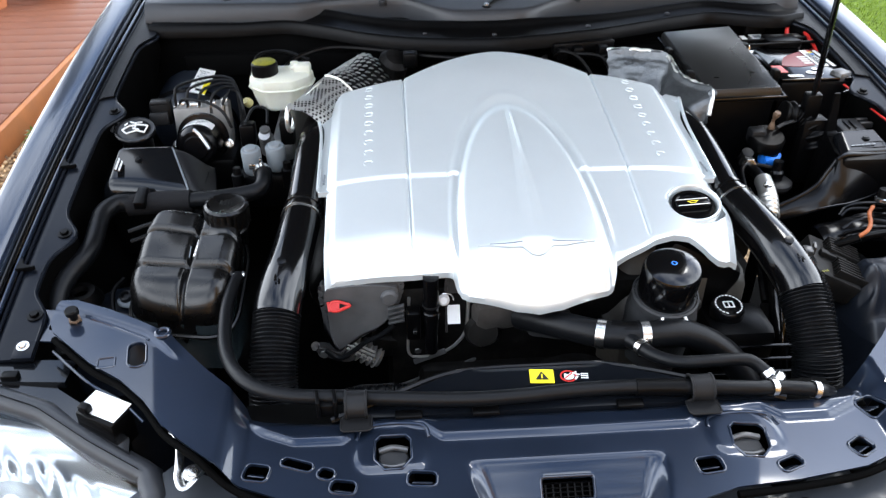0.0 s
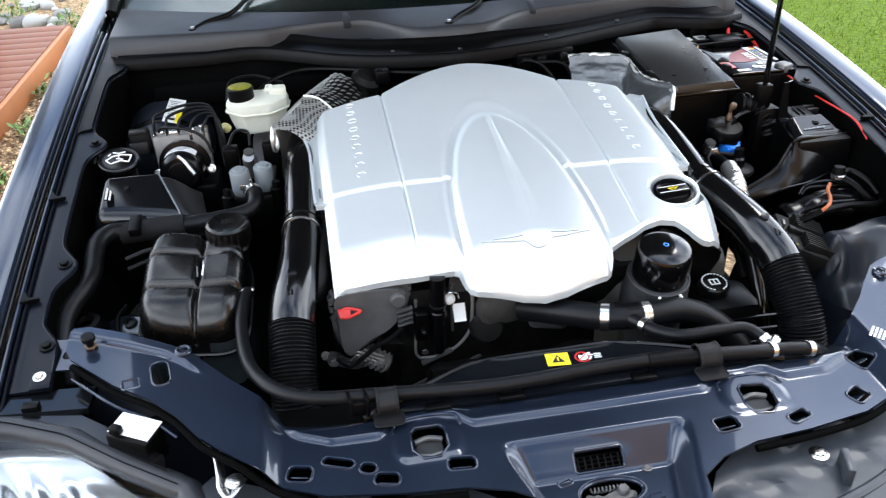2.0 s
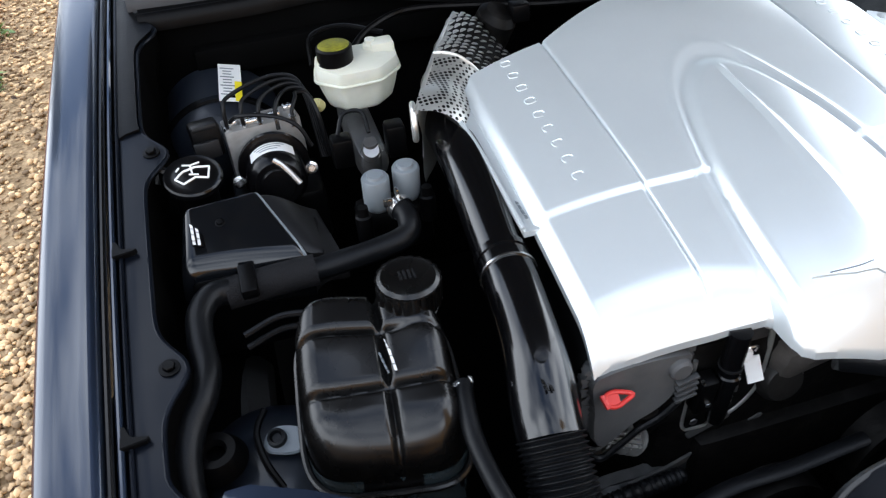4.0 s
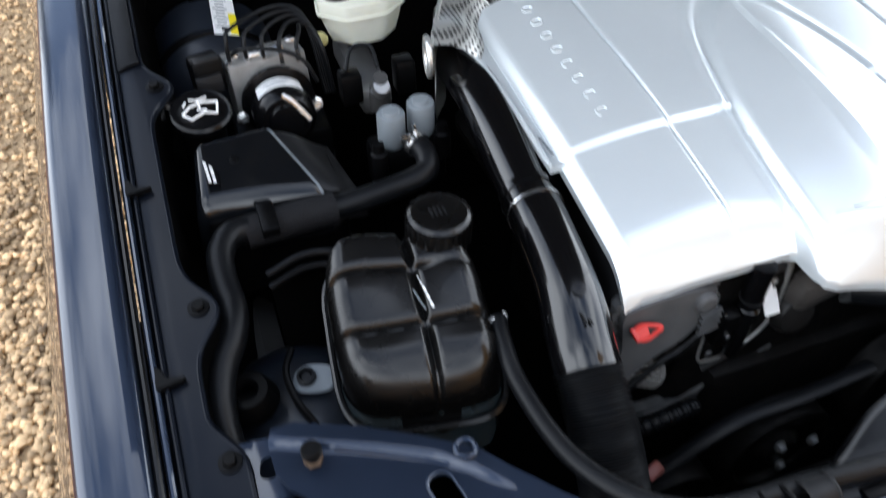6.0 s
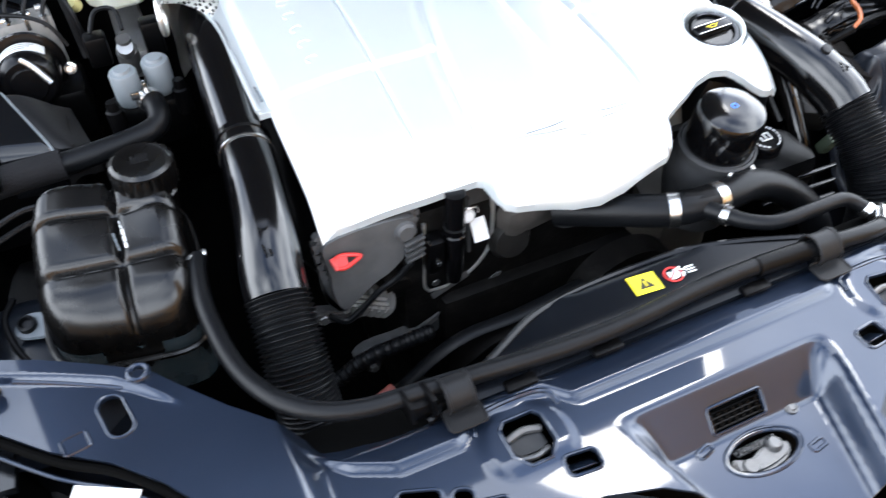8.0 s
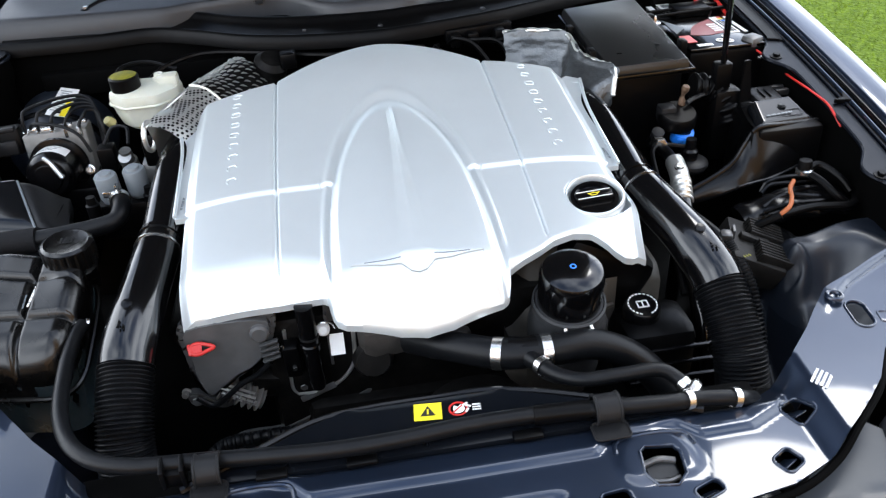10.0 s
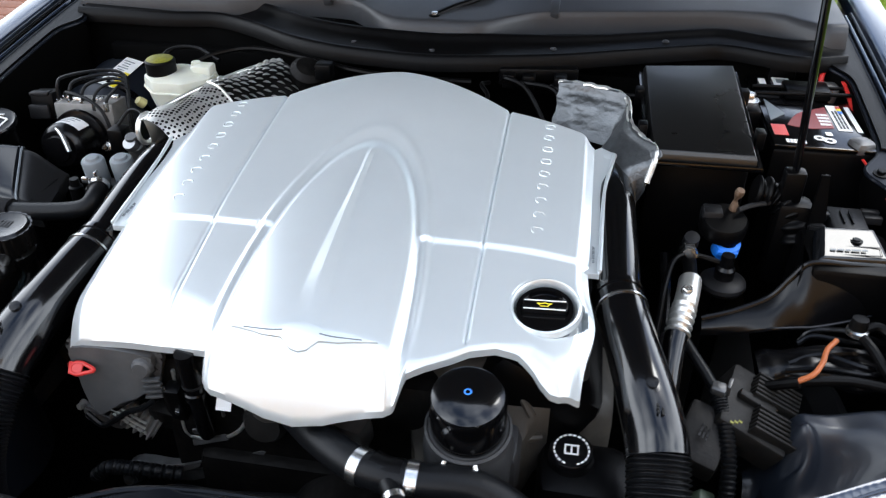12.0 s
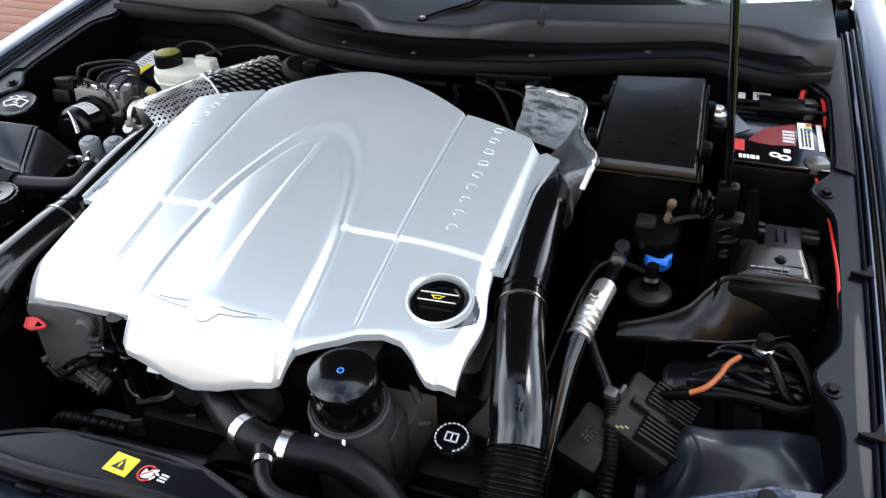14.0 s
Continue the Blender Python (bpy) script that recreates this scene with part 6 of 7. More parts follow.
jb = thing("control_box", "smooth black moulded box cover with a pale label", "control box", (-0.65, 1.27, 0.70))


BTOP = [Vector((-0.728, 1.246, 0.836)), Vector((-0.572, 1.240, 0.822)), Vector((-0.712, 1.330, 0.876)), Vector((-0.622, 1.356, 0.866))]


def box_top(u, v):
    """A sloping moulded lid with broad round shoulders."""
    p = BTOP[0] * (1 - u) * (1 - v) + BTOP[1] * u * (1 - v) + BTOP[2] * (1 - u) * v + BTOP[3] * u * v
    drop = 0.030 * arc_fall(v * 0.095, 0.020) + 0.024 * arc_fall(u * 0.13, 0.018) + 0.016 * arc_fall((1 - v) * 0.095, 0.014) + 0.004 * arc_fall((1 - u) * 0.13, 0.006)
    return tuple(p + Vector((0, 0, 0.004 * math.sin(math.pi * u) * math.sin(math.pi * v) - drop)))


def box_shoulder(u, v):
    """The lower matt face that falls away beyond the lid's seam."""
    a = Vector(box_top(1.0, v)) - Vector((0, 0, 0.003))
    b = Vector((-0.528 - 0.02 * v, 1.236 + 0.115 * v, 0.800 + 0.012 * v))
    return a.lerp(b, u) + Vector((0, 0, 0.014 * math.sin(math.pi * u) * (1 - u)))


part("box_lid", surf(box_top, np.linspace(0, 1, 60), np.linspace(0, 1, 50), 0.03), LIDM, jb, "", 60)
part("box_shoulder", surf(box_shoulder, np.linspace(0, 1, 20), np.linspace(0, 1, 30), 0.02), DULL, jb, "dull black lower cover", 60)
part("lid_seam", sweep([Vector(box_top(1.0, v)) + Vector((0, 0, 0.0005)) for v in np.linspace(0.08, 0.97, 24)], 0.0021, 8), GREY, jb, "worn pale seam")
part("box_body", rbox((0.170, 0.095, 0.13), pose(-0.634, 1.290, 0.690), 0.012), BLACK, jb)
lm = pose(-0.697, 1.290, box_top(0.14, 0.5)[2] + 0.0016, 24, -6, 93)
part("box_label", rbox((0.052, 0.015, 0.0004), lm, 0), BLACK, jb)
bars(jb, tuple(lm @ Vector((0, 0.002, 0.0006))), pose(0, 0, 0, 24, -6, 93), (0.046, 0.012), 2, WHITE, seed=21)
bolt("lid_peg", (-0.668, 1.300, box_top(0.36, 0.58)[2] - 0.001), 0.004, 0.003, BLACK, jb, (24, 0))

fp_ = thing("heater_hose", "black heater hose in a foam sleeve bending round the tank", "hose", (-0.60, 1.23, 0.75))
HEAT = [(-0.450, 1.290, 0.836), (-0.442, 1.262, 0.832), (-0.450, 1.240, 0.822), (-0.49, 1.232, 0.816), (-0.57, 1.226, 0.812), (-0.655, 1.222, 0.812)]
HEAT2 = [(-0.655, 1.222, 0.812), (-0.690, 1.215, 0.818), (-0.708, 1.190, 0.815), (-0.711, 1.155, 0.805), (-0.708, 1.115, 0.799), (-0.715, 1.085, 0.791), (-0.731, 1.058, 0.780), (-0.741, 1.025, 0.765), (-0.742, 0.985, 0.735), (-0.735, 0.955, 0.70)]
part("hose", tube(HEAT, 0.0145, 16), RUBBER, fp_)
part("hose_bend", tube(HEAT2, 0.0155, 16), RUBBER, fp_)
part("foam_sleeve", tube([(-0.568, 1.226, 0.812), (-0.62, 1.224, 0.812), (-0.676, 1.220, 0.811)], 0.0195, 16), FOAM, fp_, "dull black foam sleeve")
part("sleeve_clip", rbox((0.020, 0.045, 0.016), pose(-0.648, 1.218, 0.818, 10), 0.003), BLACK, fp_)
part("spring_clamp", band(HEAT, 0.06, 0.0155, 0.011), STEEL, fp_, "bright spring clamp")
part("clamp_ear", join(rbox((0.012, 0.006, 0.010), pose(-0.462, 1.276, 0.845), 0.001), rbox((0.004, 0.010, 0.012), pose(-0.448, 1.285, 0.850), 0.001)), STEEL, fp_)
for z in (0.0, -0.02):
    part("cable", tube([(-0.665, 1.165, 0.79 + z), (-0.62, 1.172, 0.80 + z), (-0.575, 1.160, 0.80 + z), (-0.54, 1.145, 0.79 + z)], 0.004, 8), RUBBER, fp_)

vl = thing("heater_valve", "pair of blue-grey solenoid valve cylinders", "valve", (-0.447, 1.32, 0.76))
for x, y in ((-0.469, 1.319), (-0.426, 1.330)):
    part("solenoid", lathe([(0, 0.056), (0.011, 0.056), (0.013, 0.052), (0.0185, 0.051), (0.0205, 0.048), (0.0205, 0.008), (0.018, 0.0), (0.010, -0.006), (0, -0.006)], pose(x, y, 0.818, 6) @ Matrix.Diagonal((0.88, 0.88, 0.96, 1)), 32), GREY, vl)
part("valve_body", rbox((0.10, 0.05, 0.07), pose(-0.448, 1.330, 0.745), 0.01), BLACK, vl)
for x, y in ((-0.494, 1.290), (-0.405, 1.305)):
    part("valve_plug", lathe([(0, 0.03), (0.007, 0.03), (0.008, 0.018), (0.011, 0.016), (0.011, -0.02), (0, -0.02)], pose(x, y, 0.812), 16), BLACK, vl)
part("sensor", lathe([(0, 0.05), (0.010, 0.05), (0.011, 0.03), (0.015, 0.028), (0.015, -0.01), (0, -0.01)], pose(-0.455, 1.425, 0.815, 18), 20), WORN, vl)
part("sensor_cap", lathe([(0, 0.006), (0.011, 0.005), (0.012, 0), (0.012, -0.02), (0, -0.02)], pose(-0.456, 1.405, 0.850, 40), 18), ALU, vl)
part("sensor_plug", rbox((0.028, 0.03, 0.05), pose(-0.415, 1.435, 0.82), 0.005), BLACK, vl)
part("sensor_plug", rbox((0.03, 0.03, 0.045), pose(-0.492, 1.435, 0.82), 0.005), BLACK, vl)
part("sensor_wire", tube([(-0.495, 1.44, 0.865), (-0.48, 1.46, 0.885), (-0.455, 1.455, 0.885), (-0.452, 1.43, 0.865)], 0.003, 8), RUBBER, vl)

ab = thing("abs_unit", "alloy brake control block with a black motor and pipes", "ABS unit", (-0.595, 1.45, 0.74))
ABX = pose(-0.593, 1.512, 0.786, -8, 0, 6)
part("valve_block", rbox((0.108, 0.060, 0.086), ABX, 0.003), PALE, ab)
for dx, dy, w in ((-0.040, 0.0, 0.016), (-0.012, -0.012, 0.022), (0.020, -0.008, 0.018), (0.044, 0.010, 0.014)):
    part("block_fitting", rbox((w, 0.016, 0.008), ABX @ pose(dx, dy, 0.085), 0.002), STEEL, ab)
MOT = pose(-0.588, 1.462, 0.824, 82)
part("motor", lathe([(0, 0.070), (0.022, 0.070), (0.024, 0.066), (0.032, 0.066), (0.038, 0.060), (0.041, 0.052), (0.041, -0.02), (0, -0.02)], MOT, 40), SATIN, ab, "black round pump motor")
part("motor_flange", lathe([(0.040, 0.004), (0.050, 0.003), (0.051, -0.004), (0.040, -0.005)], MOT, 40), SATIN, ab)
part("motor_label", surf(lambda u, v: MOT @ Vector((0.0416 * math.sin(u), 0.0416 * math.cos(u), v)), np.linspace(-0.80, 0.80, 14), [0.014, 0.046]), WHITE, ab, "white paper label")
part("label_print", join(*[surf(lambda u, v: MOT @ Vector((0.0419 * math.sin(u), 0.0419 * math.cos(u), v)), np.linspace(-0.6 + 0.1 * k, 0.45 - 0.12 * k, 8), [0.019 + 0.008 * k, 0.022 + 0.008 * k]) for k in range(3)]), GREY, ab)
part("motor_strut", tube([(-0.588, 1.405, 0.868), (-0.576, 1.398, 0.858), (-0.560, 1.384, 0.836)], 0.0045, 10), STEEL, ab)
for x in (-0.641, -0.538):
    bolt("motor_bolt", (x, 1.458, 0.812), 0.006, 0.008, STEEL, ab, (70, 0))
part("plug", rbox((0.042, 0.040, 0.050), pose(-0.672, 1.505, 0.838, -10, 0, 10), 0.006), BLACK, ab)
part("plug_lever", join(rbox((0.036, 0.008, 0.026), pose(-0.672, 1.480, 0.846, -10, 0, 10), 0.003), rbox((0.034, 0.022, 0.008), pose(-0.672, 1.498, 0.884, -10, 0, 10), 0.003)), DULL, ab)
part("unit_bracket", rbox((0.13, 0.10, 0.09), pose(-0.590, 1.480, 0.70), 0.01), BLACK, ab)
for i in range(5):
    x = -0.640 + i * 0.023
    top = 0.914 - 0.005 * i
    part("brake_pipe", tube([(x, 1.500, 0.866), (x + 0.001, 1.505, top - 0.012), (x + 0.010, 1.520, top), (-0.575 + 0.010 * i, 1.556 - 0.006 * i, top + 0.002), (-0.535 + 0.004 * i, 1.556 - 0.006 * i, top - 0.004), (-0.522 + 0.003 * i, 1.535 - 0.006 * i, top - 0.030), (-0.516 + 0.003 * i, 1.500, 0.80)], 0.0030, 8), RUBBER, ab, "bent black brake pipe")
    part("pipe_nut", lathe([(0, 0.016), (0.0050, 0.016), (0.0065, 0.0), (0, 0.0)], pose(x, 1.500, 0.862), 6), STEEL, ab)
part("cross_pipe", tube([(-0.640, 1.520, 0.872), (-0.62, 1.500, 0.892), (-0.575, 1.488, 0.888), (-0.545, 1.478, 0.872), (-0.530, 1.470, 0.84)], 0.0032, 8), RUBBER, ab)

bo_ = thing("brake_booster", "black brake servo drum beside the bulkhead", "brake servo", (-0.66, 1.66, 0.70))
part("drum", lathe([(0, -0.02), (0.050, -0.018), (0.078, -0.006), (0.094, 0.018), (0.098, 0.045), (0.098, 0.15), (0, 0.15)], pose(-0.655, 1.612, 0.750, -84, 0, 0), 48), TURRET, bo_, "blue-black painted servo drum")
part("drum_rim", lathe([(0.098, 0.040), (0.103, 0.042), (0.103, 0.052), (0.098, 0.054)], pose(-0.655, 1.612, 0.750, -84, 0, 0), 48), SATIN, bo_)
BLB = pose(-0.627, 1.692, 0.8572, 6, 15, -2)
lab = part("paper_label", rbox((0.036, 0.118, 0.001), BLB, 0), WHITE, bo_, "white paper label with a yellow end")
part("yellow_end", rbox((0.011, 0.058, 0.0008), BLB @ pose(0.0125, -0.029, 0.0008), 0), YELLOW, lab)
part("label_print", join(*[rbox((0.014 if i % 3 else 0.022, 0.0026, 0.0004), BLB @ pose(-0.004, -0.040 + 0.0088 * i, 0.0012), 0) for i in range(10)]), GREY, lab)

rs = thing("brake_reservoir", "cream brake fluid reservoir with a black and olive cap", "reservoir", (-0.43, 1.58, 0.80))
def cut_corners(poly, k=0.16, n=4):
    """A polygon whose corners are rounded over a share k of each side."""
    out = []
    for i in range(len(poly)):
        a, b, c = Vector(poly[i - 1]), Vector(poly[i]), Vector(poly[(i + 1) % len(poly)])
        p, q = b + (a - b) * k, b + (c - b) * k
        out += [tuple((p * (1 - t) + b * t) * (1 - t) + (b * (1 - t) + q * t) * t) for t in [j / n for j in range(n + 1)]]
    return out


ro = cut_corners([(-0.508, 1.560), (-0.500, 1.615), (-0.455, 1.632), (-0.385, 1.628), (-0.362, 1.600), (-0.366, 1.560), (-0.405, 1.524), (-0.470, 1.522)])


def res_ring(grow, z, dy=0.0):
    c = Vector((-0.438, 1.575))
    return [Vector(((x - c.x) * grow * 0.90 + c.x, (y - c.y) * grow * 0.92 + c.y + dy, z)) for x, y in ro]


levels = [res_ring(0.70, 0.846, -0.004), res_ring(0.78, 0.851, -0.004), res_ring(0.88, 0.868, -0.002), res_ring(0.97, 0.887), res_ring(1.0, 0.892), res_ring(1.0, 0.903), res_ring(0.97, 0.910), res_ring(0.80, 0.914), res_ring(0.3, 0.917)]
nr = len(ro)
part("bottle", to_bm([p for r in levels for p in r], [(k * nr + i, k * nr + (i + 1) % nr, (k + 1) * nr + (i + 1) % nr, (k + 1) * nr + i) for k in range(8) for i in range(nr)] + [tuple(range(nr)), tuple(range(8 * nr, 9 * nr))]), CREAM, rs, "", 24)
part("bottle_seam", sweep([p for p in res_ring(1.01, 0.8905)] + [res_ring(1.01, 0.8905)[0]], 0.0026, 8, caps=False), CREAM, rs)
for x in (-0.462, -0.445, -0.428, -0.411):
    part("level_rib", bar((x, 1.534, 0.884), (x * 0.7 - 0.435 * 0.3, 1.548, 0.852), 0.0014, 6), CREAM, rs)
part("neck_block", rbox((0.036, 0.030, 0.020), pose(-0.392, 1.588, 0.908), 0.005), CREAM, rs)
part("filler_neck", lathe([(0.024, -0.01), (0.026, 0.010), (0.024, 0.016)], pose(-0.468, 1.572, 0.908), 28), CREAM, rs)
rc = part("cap", lathe([(0, 0.026), (0.024, 0.026), (0.0270, 0.023), (0.0270, 0.0), (0, 0.0)], pose(-0.466, 1.570, 0.914), 36), BLACK, rs)
part("cap_disc", lathe([(0, 0.0275), (0.022, 0.0272), (0.0238, 0.026)], pose(-0.466, 1.570, 0.914), 36), OLIVE, rc, "olive printed disc")
part("spout", lathe([(0, 0.022), (0.008, 0.022), (0.009, 0.016), (0.012, 0.014), (0.013, 0.0), (0, 0.0)], pose(-0.408, 1.592, 0.908), 20), CREAM, rs)
part("spout", lathe([(0, 0.014), (0.007, 0.014), (0.009, 0.0), (0, 0.0)], pose(-0.392, 1.585, 0.908), 18), CREAM, rs)
part("yellow_plug", lathe([(0, 0.012), (0.009, 0.012), (0.012, 0.004), (0.012, -0.006), (0, -0.006)], pose(-0.505, 1.545, 0.862, 30, -30) @ Matrix.Scale(0.8, 4), 18), mat("pale_yellow_plastic", (0.50, 0.46, 0.20), 0.5), rs)
part("master_cylinder", rbox((0.05, 0.20, 0.05), pose(-0.44, 1.60, 0.742), 0.015), ALU, rs)

DOTS = mat("perforated_foil", (0.66, 0.66, 0.63), 0.38, 0.85, bump=0.15, bscale=120, var=0.2)
dn, dl = DOTS.node_tree.nodes, DOTS.node_tree.links
dp_ = dn["Principled BSDF"]
dvo = dn.new("ShaderNodeTexVoronoi")
dvo.inputs["Scale"].default_value, dvo.inputs["Randomness"].default_value = 150, 0.0
dra = dn.new("ShaderNodeValToRGB")
dra.color_ramp.elements[0].position, dra.color_ramp.elements[0].color = 0.36, (0.012, 0.012, 0.012, 1)
dra.color_ramp.elements[1].position = 0.44
dco = dn.new("ShaderNodeTexCoord")
dmu = dn.new("ShaderNodeMix")
dmu.data_type, dmu.blend_type = "RGBA", "MULTIPLY"
dmu.inputs[0].default_value = 1
dsrc = dp_.inputs["Base Color"].links[0].from_socket
dl.new(dco.outputs["Object"], dvo.inputs["Vector"])
dl.new(dvo.outputs["Distance"], dra.inputs["Fac"])
dl.new(dsrc, dmu.inputs[6])
dl.new(dra.outputs["Color"], dmu.inputs[7])
dl.new(dmu.outputs[2], dp_.inputs["Base Color"])
hl_ = thing("heat_shield", "perforated silver foil heat shield beside the reservoir", "heat shield", (-0.33, 1.5, 0.78), "heat shields behind the engine")
E0, E1 = Vector((-0.398, 1.362, 0.921)), Vector((-0.262, 1.635, 0.928))


def shield_l(u, v):
    p = E0.lerp(E1, u) + Vector((0, 0, 0.010 * math.sin(math.pi * u)))
    w = Vector((0.095 - 0.02 * u, -0.035 - 0.02 * u, -0.060))
    q = p + w * v + Vector((0, 0, 0.018 * math.sin(math.pi * min(1, v * 1.2)) + 0.004 * math.sin(u * 16)))
    return q


part("shield_sheet", surf(shield_l, np.linspace(0, 0.46, 26), np.linspace(0, 1, 24)), DOTS, hl_, "", 80)
part("louvred_sheet", surf(lambda u, v: Vector(shield_l(u, v)) + Vector((0.004, 0, -0.003)), np.linspace(0.45, 1, 26), np.linspace(0, 1, 24)), DARK, hl_, "dark sheet behind the louvres", 80)
part("sheet_step", tube([tuple(Vector(shield_l(0.455, v)) + Vector((0, 0, 0.001))) for v in (0, 0.2, 0.4, 0.6, 0.8, 1)], 0.0022, 8), FOIL, hl_)
louvres = []
for k in range(9):
    for q in range(9):
        uu, vv = 0.47 + 0.058 * q + 0.029 * (k % 2), 0.05 + 0.105 * k
        if uu < 0.985:
            louvres.append(sweep([Vector(shield_l(uu - 0.022 + 0.011 * j, min(1, vv + 0.018 * j))) + Vector((0, 0, 0.002 + 0.0016 * math.sin(j * 0.785))) for j in range(5)], lambda t: 0.0006 + 0.0040 * math.sin(math.pi * t), 6, squash=0.35))
tagged(part("pressed_louvre", join(*louvres), FOIL, hl_, "rows of bright pressed louvres"), kind="stuff")
part("shield_side", surf(lambda u, v: E0.lerp(E1, u) + Vector((0, 0, 0.010 * math.sin(math.pi * u))) + Vector((0.010 * v, 0.004, -0.115 * v)) + Vector((0.004 * math.sin(u * 20 + v * 5), 0, 0)), np.linspace(0, 1, 40), np.linspace(0, 1, 14)), FOIL, hl_, "", 80)
part("rolled_edge", tube([tuple(E0 + Vector((0, -0.004, 0))), tuple(E0.lerp(E1, 0.35) + Vector((0, 0, 0.009))), tuple(E0.lerp(E1, 0.7) + Vector((0, 0, 0.008))), tuple(E1)], 0.0030, 10), FOIL, hl_)
part("shield_eye", sweep([E0 + Vector((0.004 * math.cos(a), 0.012 + 0.022 * math.cos(a), -0.022 + 0.024 * math.sin(a))) for a in np.linspace(0, 6.283, 24)], 0.0042, 8, caps=False), FOIL, hl_, "rolled open end")

hr = thing("heat_shield", "crinkled grey foil heat shield beside the air box", "heat shield", (0.36, 1.46, 0.75), "heat shields behind the engine")
S0 = [Vector((0.255, 1.592, 0.935)), Vector((0.310, 1.565, 0.943)), Vector((0.364, 1.533, 0.940)), Vector((0.372, 1.470, 0.925)), Vector((0.392, 1.420, 0.922)), Vector((0.408, 1.380, 0.922)), Vector((0.398, 1.350, 0.885))]
SL = spline(S0, 8)


def shield_r(u, v):
    i = u * (len(SL) - 1)
    a = SL[int(i)].lerp(SL[min(int(i) + 1, len(SL) - 1)], i - int(i))
    k = smooth(0.25, 0.6, u)
    d = Vector((-0.010, -0.055, -0.07)) * (1 - k) + (Vector((-0.070, -0.030, -0.045)) * (1 - smooth(0.8, 1.0, u)) + Vector((-0.02, 0, -0.08)) * smooth(0.8, 1.0, u)) * k
    n = noise.noise(Vector((u * 7, v * 3, 0.3))) * 0.007 + noise.noise(Vector((u * 19, v * 9, 2.1))) * 0.0025
    roll = 0.008 * math.exp(-((v - 0.04) / 0.06) ** 2)
    return a + d * v + Vector((n, -n + 0.0, n * 0.6 + roll))


part("shield_sheet", surf(shield_r, np.linspace(0, 1, 60), np.linspace(0, 1, 30)), CRINKLE, hr, "", 80)
part("rolled_edge", sweep([p + Vector((0, 0.002, 0.002 + 0.0012 * math.sin(i * 1.9))) for i, p in enumerate(SL)], 0.0045, 10), FOIL, hr, "bright folded rim")
part("shield_tab", lathe([(0, 0.0025), (0.007, 0.0025), (0.009, 0), (0.007, -0.0025), (0, -0.0025)], pose(0.408, 1.378, 0.922, 40), 18), CRINKLE, hr)

# ---- right of the engine ----
ax = thing("air_filter_box", "large black air filter box with a smooth glossy lid", "air box", (0.48, 1.54, 0.66))
ATOP = [Vector((0.404, 1.400, 0.918)), Vector((0.556, 1.398, 0.920)), Vector((0.398, 1.680, 0.945)), Vector((0.550, 1.680, 0.955))]


def lid(u, v):
    p = ATOP[0] * (1 - u) * (1 - v) + ATOP[1] * u * (1 - v) + ATOP[2] * (1 - u) * v + ATOP[3] * u * v
    e = min(u * 0.5, (1 - u) * 0.5, v, 1 - v)
    return p + Vector((0, 0, 0.006 * math.sin(math.pi * u) * math.sin(math.pi * v) - 0.006 * (1 - smooth(0, 0.016, e)) ** 2))


part("lid", surf(lid, np.concatenate([np.linspace(0, 0.05, 12), np.linspace(0.06, 0.94, 30), np.linspace(0.95, 1, 12)]), np.concatenate([np.linspace(0, 0.03, 12), np.linspace(0.04, 0.96, 30), np.linspace(0.97, 1, 12)]), 0.02), AIRLID, ax, "", 60)
part("lid_lip", sweep([p + Vector((0, 0, -0.018)) for p in (ATOP[0] + Vector((-0.004, -0.006, 0)), ATOP[1] + Vector((0.006, -0.006, 0)), ATOP[3] + Vector((0.006, 0.004, 0)), ATOP[2] + Vector((-0.004, 0.004, 0)), ATOP[0] + Vector((-0.004, -0.006, 0)))], 0.0045, 8, caps=False), GLOSS, ax)
part("box_body", rbox((0.148, 0.27, 0.20), pose(0.477, 1.540, 0.715), 0.01), BLACK, ax)
for x, y in ((0.391, 1.60), (0.391, 1.46), (0.565, 1.62), (0.566, 1.46)):
    part("lid_clip", rbox((0.014, 0.022, 0.03), pose(x, y, 0.905), 0.003), BLACK, ax)
part("outlet_bellows", sweep(spline([(0.555, 1.375, 0.878), (0.585, 1.375, 0.872), (0.610, 1.362, 0.852), (0.622, 1.345, 0.815)], 30), lambda t: 0.021 + 0.003 * math.sin(t * 40), 20), BLACK, ax, "short ribbed outlet hose")
for i in range(2):
    part("lid_recess", rbox((0.010, 0.004, 0.002), pose(0.437 + 0.08 * i, 1.44 + 0.02 * i, 0.928 + 0.001 * i), 0.001), BLACK, ax)

bt = thing("battery", "black car battery with red and white stickers under a strap", "battery", (0.67, 1.63, 0.68))
part("case", rbox((0.155, 0.305, 0.225), pose(0.672, 1.632, 0.672), 0.006), BLACK, bt)
part("case_lid", rbox((0.152, 0.300, 0.008), pose(0.672, 1.632, 0.896), 0.003), GLOSS, bt)
part("red_sticker", prism([(0.628, 1.558), (0.640, 1.552), (0.664, 1.548), (0.700, 1.556), (0.702, 1.640), (0.672, 1.622), (0.652, 1.606), (0.640, 1.586)], 0.0006, pose(0, 0, 0.9045)), mat("red_print", (0.17, 0.008, 0.008), 0.4), bt)
part("white_sticker", rbox((0.022, 0.10, 0.0006), pose(0.716, 1.598, 0.9046), 0), WHITE, bt)
part("white_sticker", rbox((0.008, 0.10, 0.0006), pose(0.738, 1.596, 0.9046), 0), WHITE, bt)
part("grey_wedge", prism([(0.604, 1.57), (0.632, 1.60), (0.606, 1.66)], 0.0006, pose(0, 0, 0.9052)), GREY, bt)
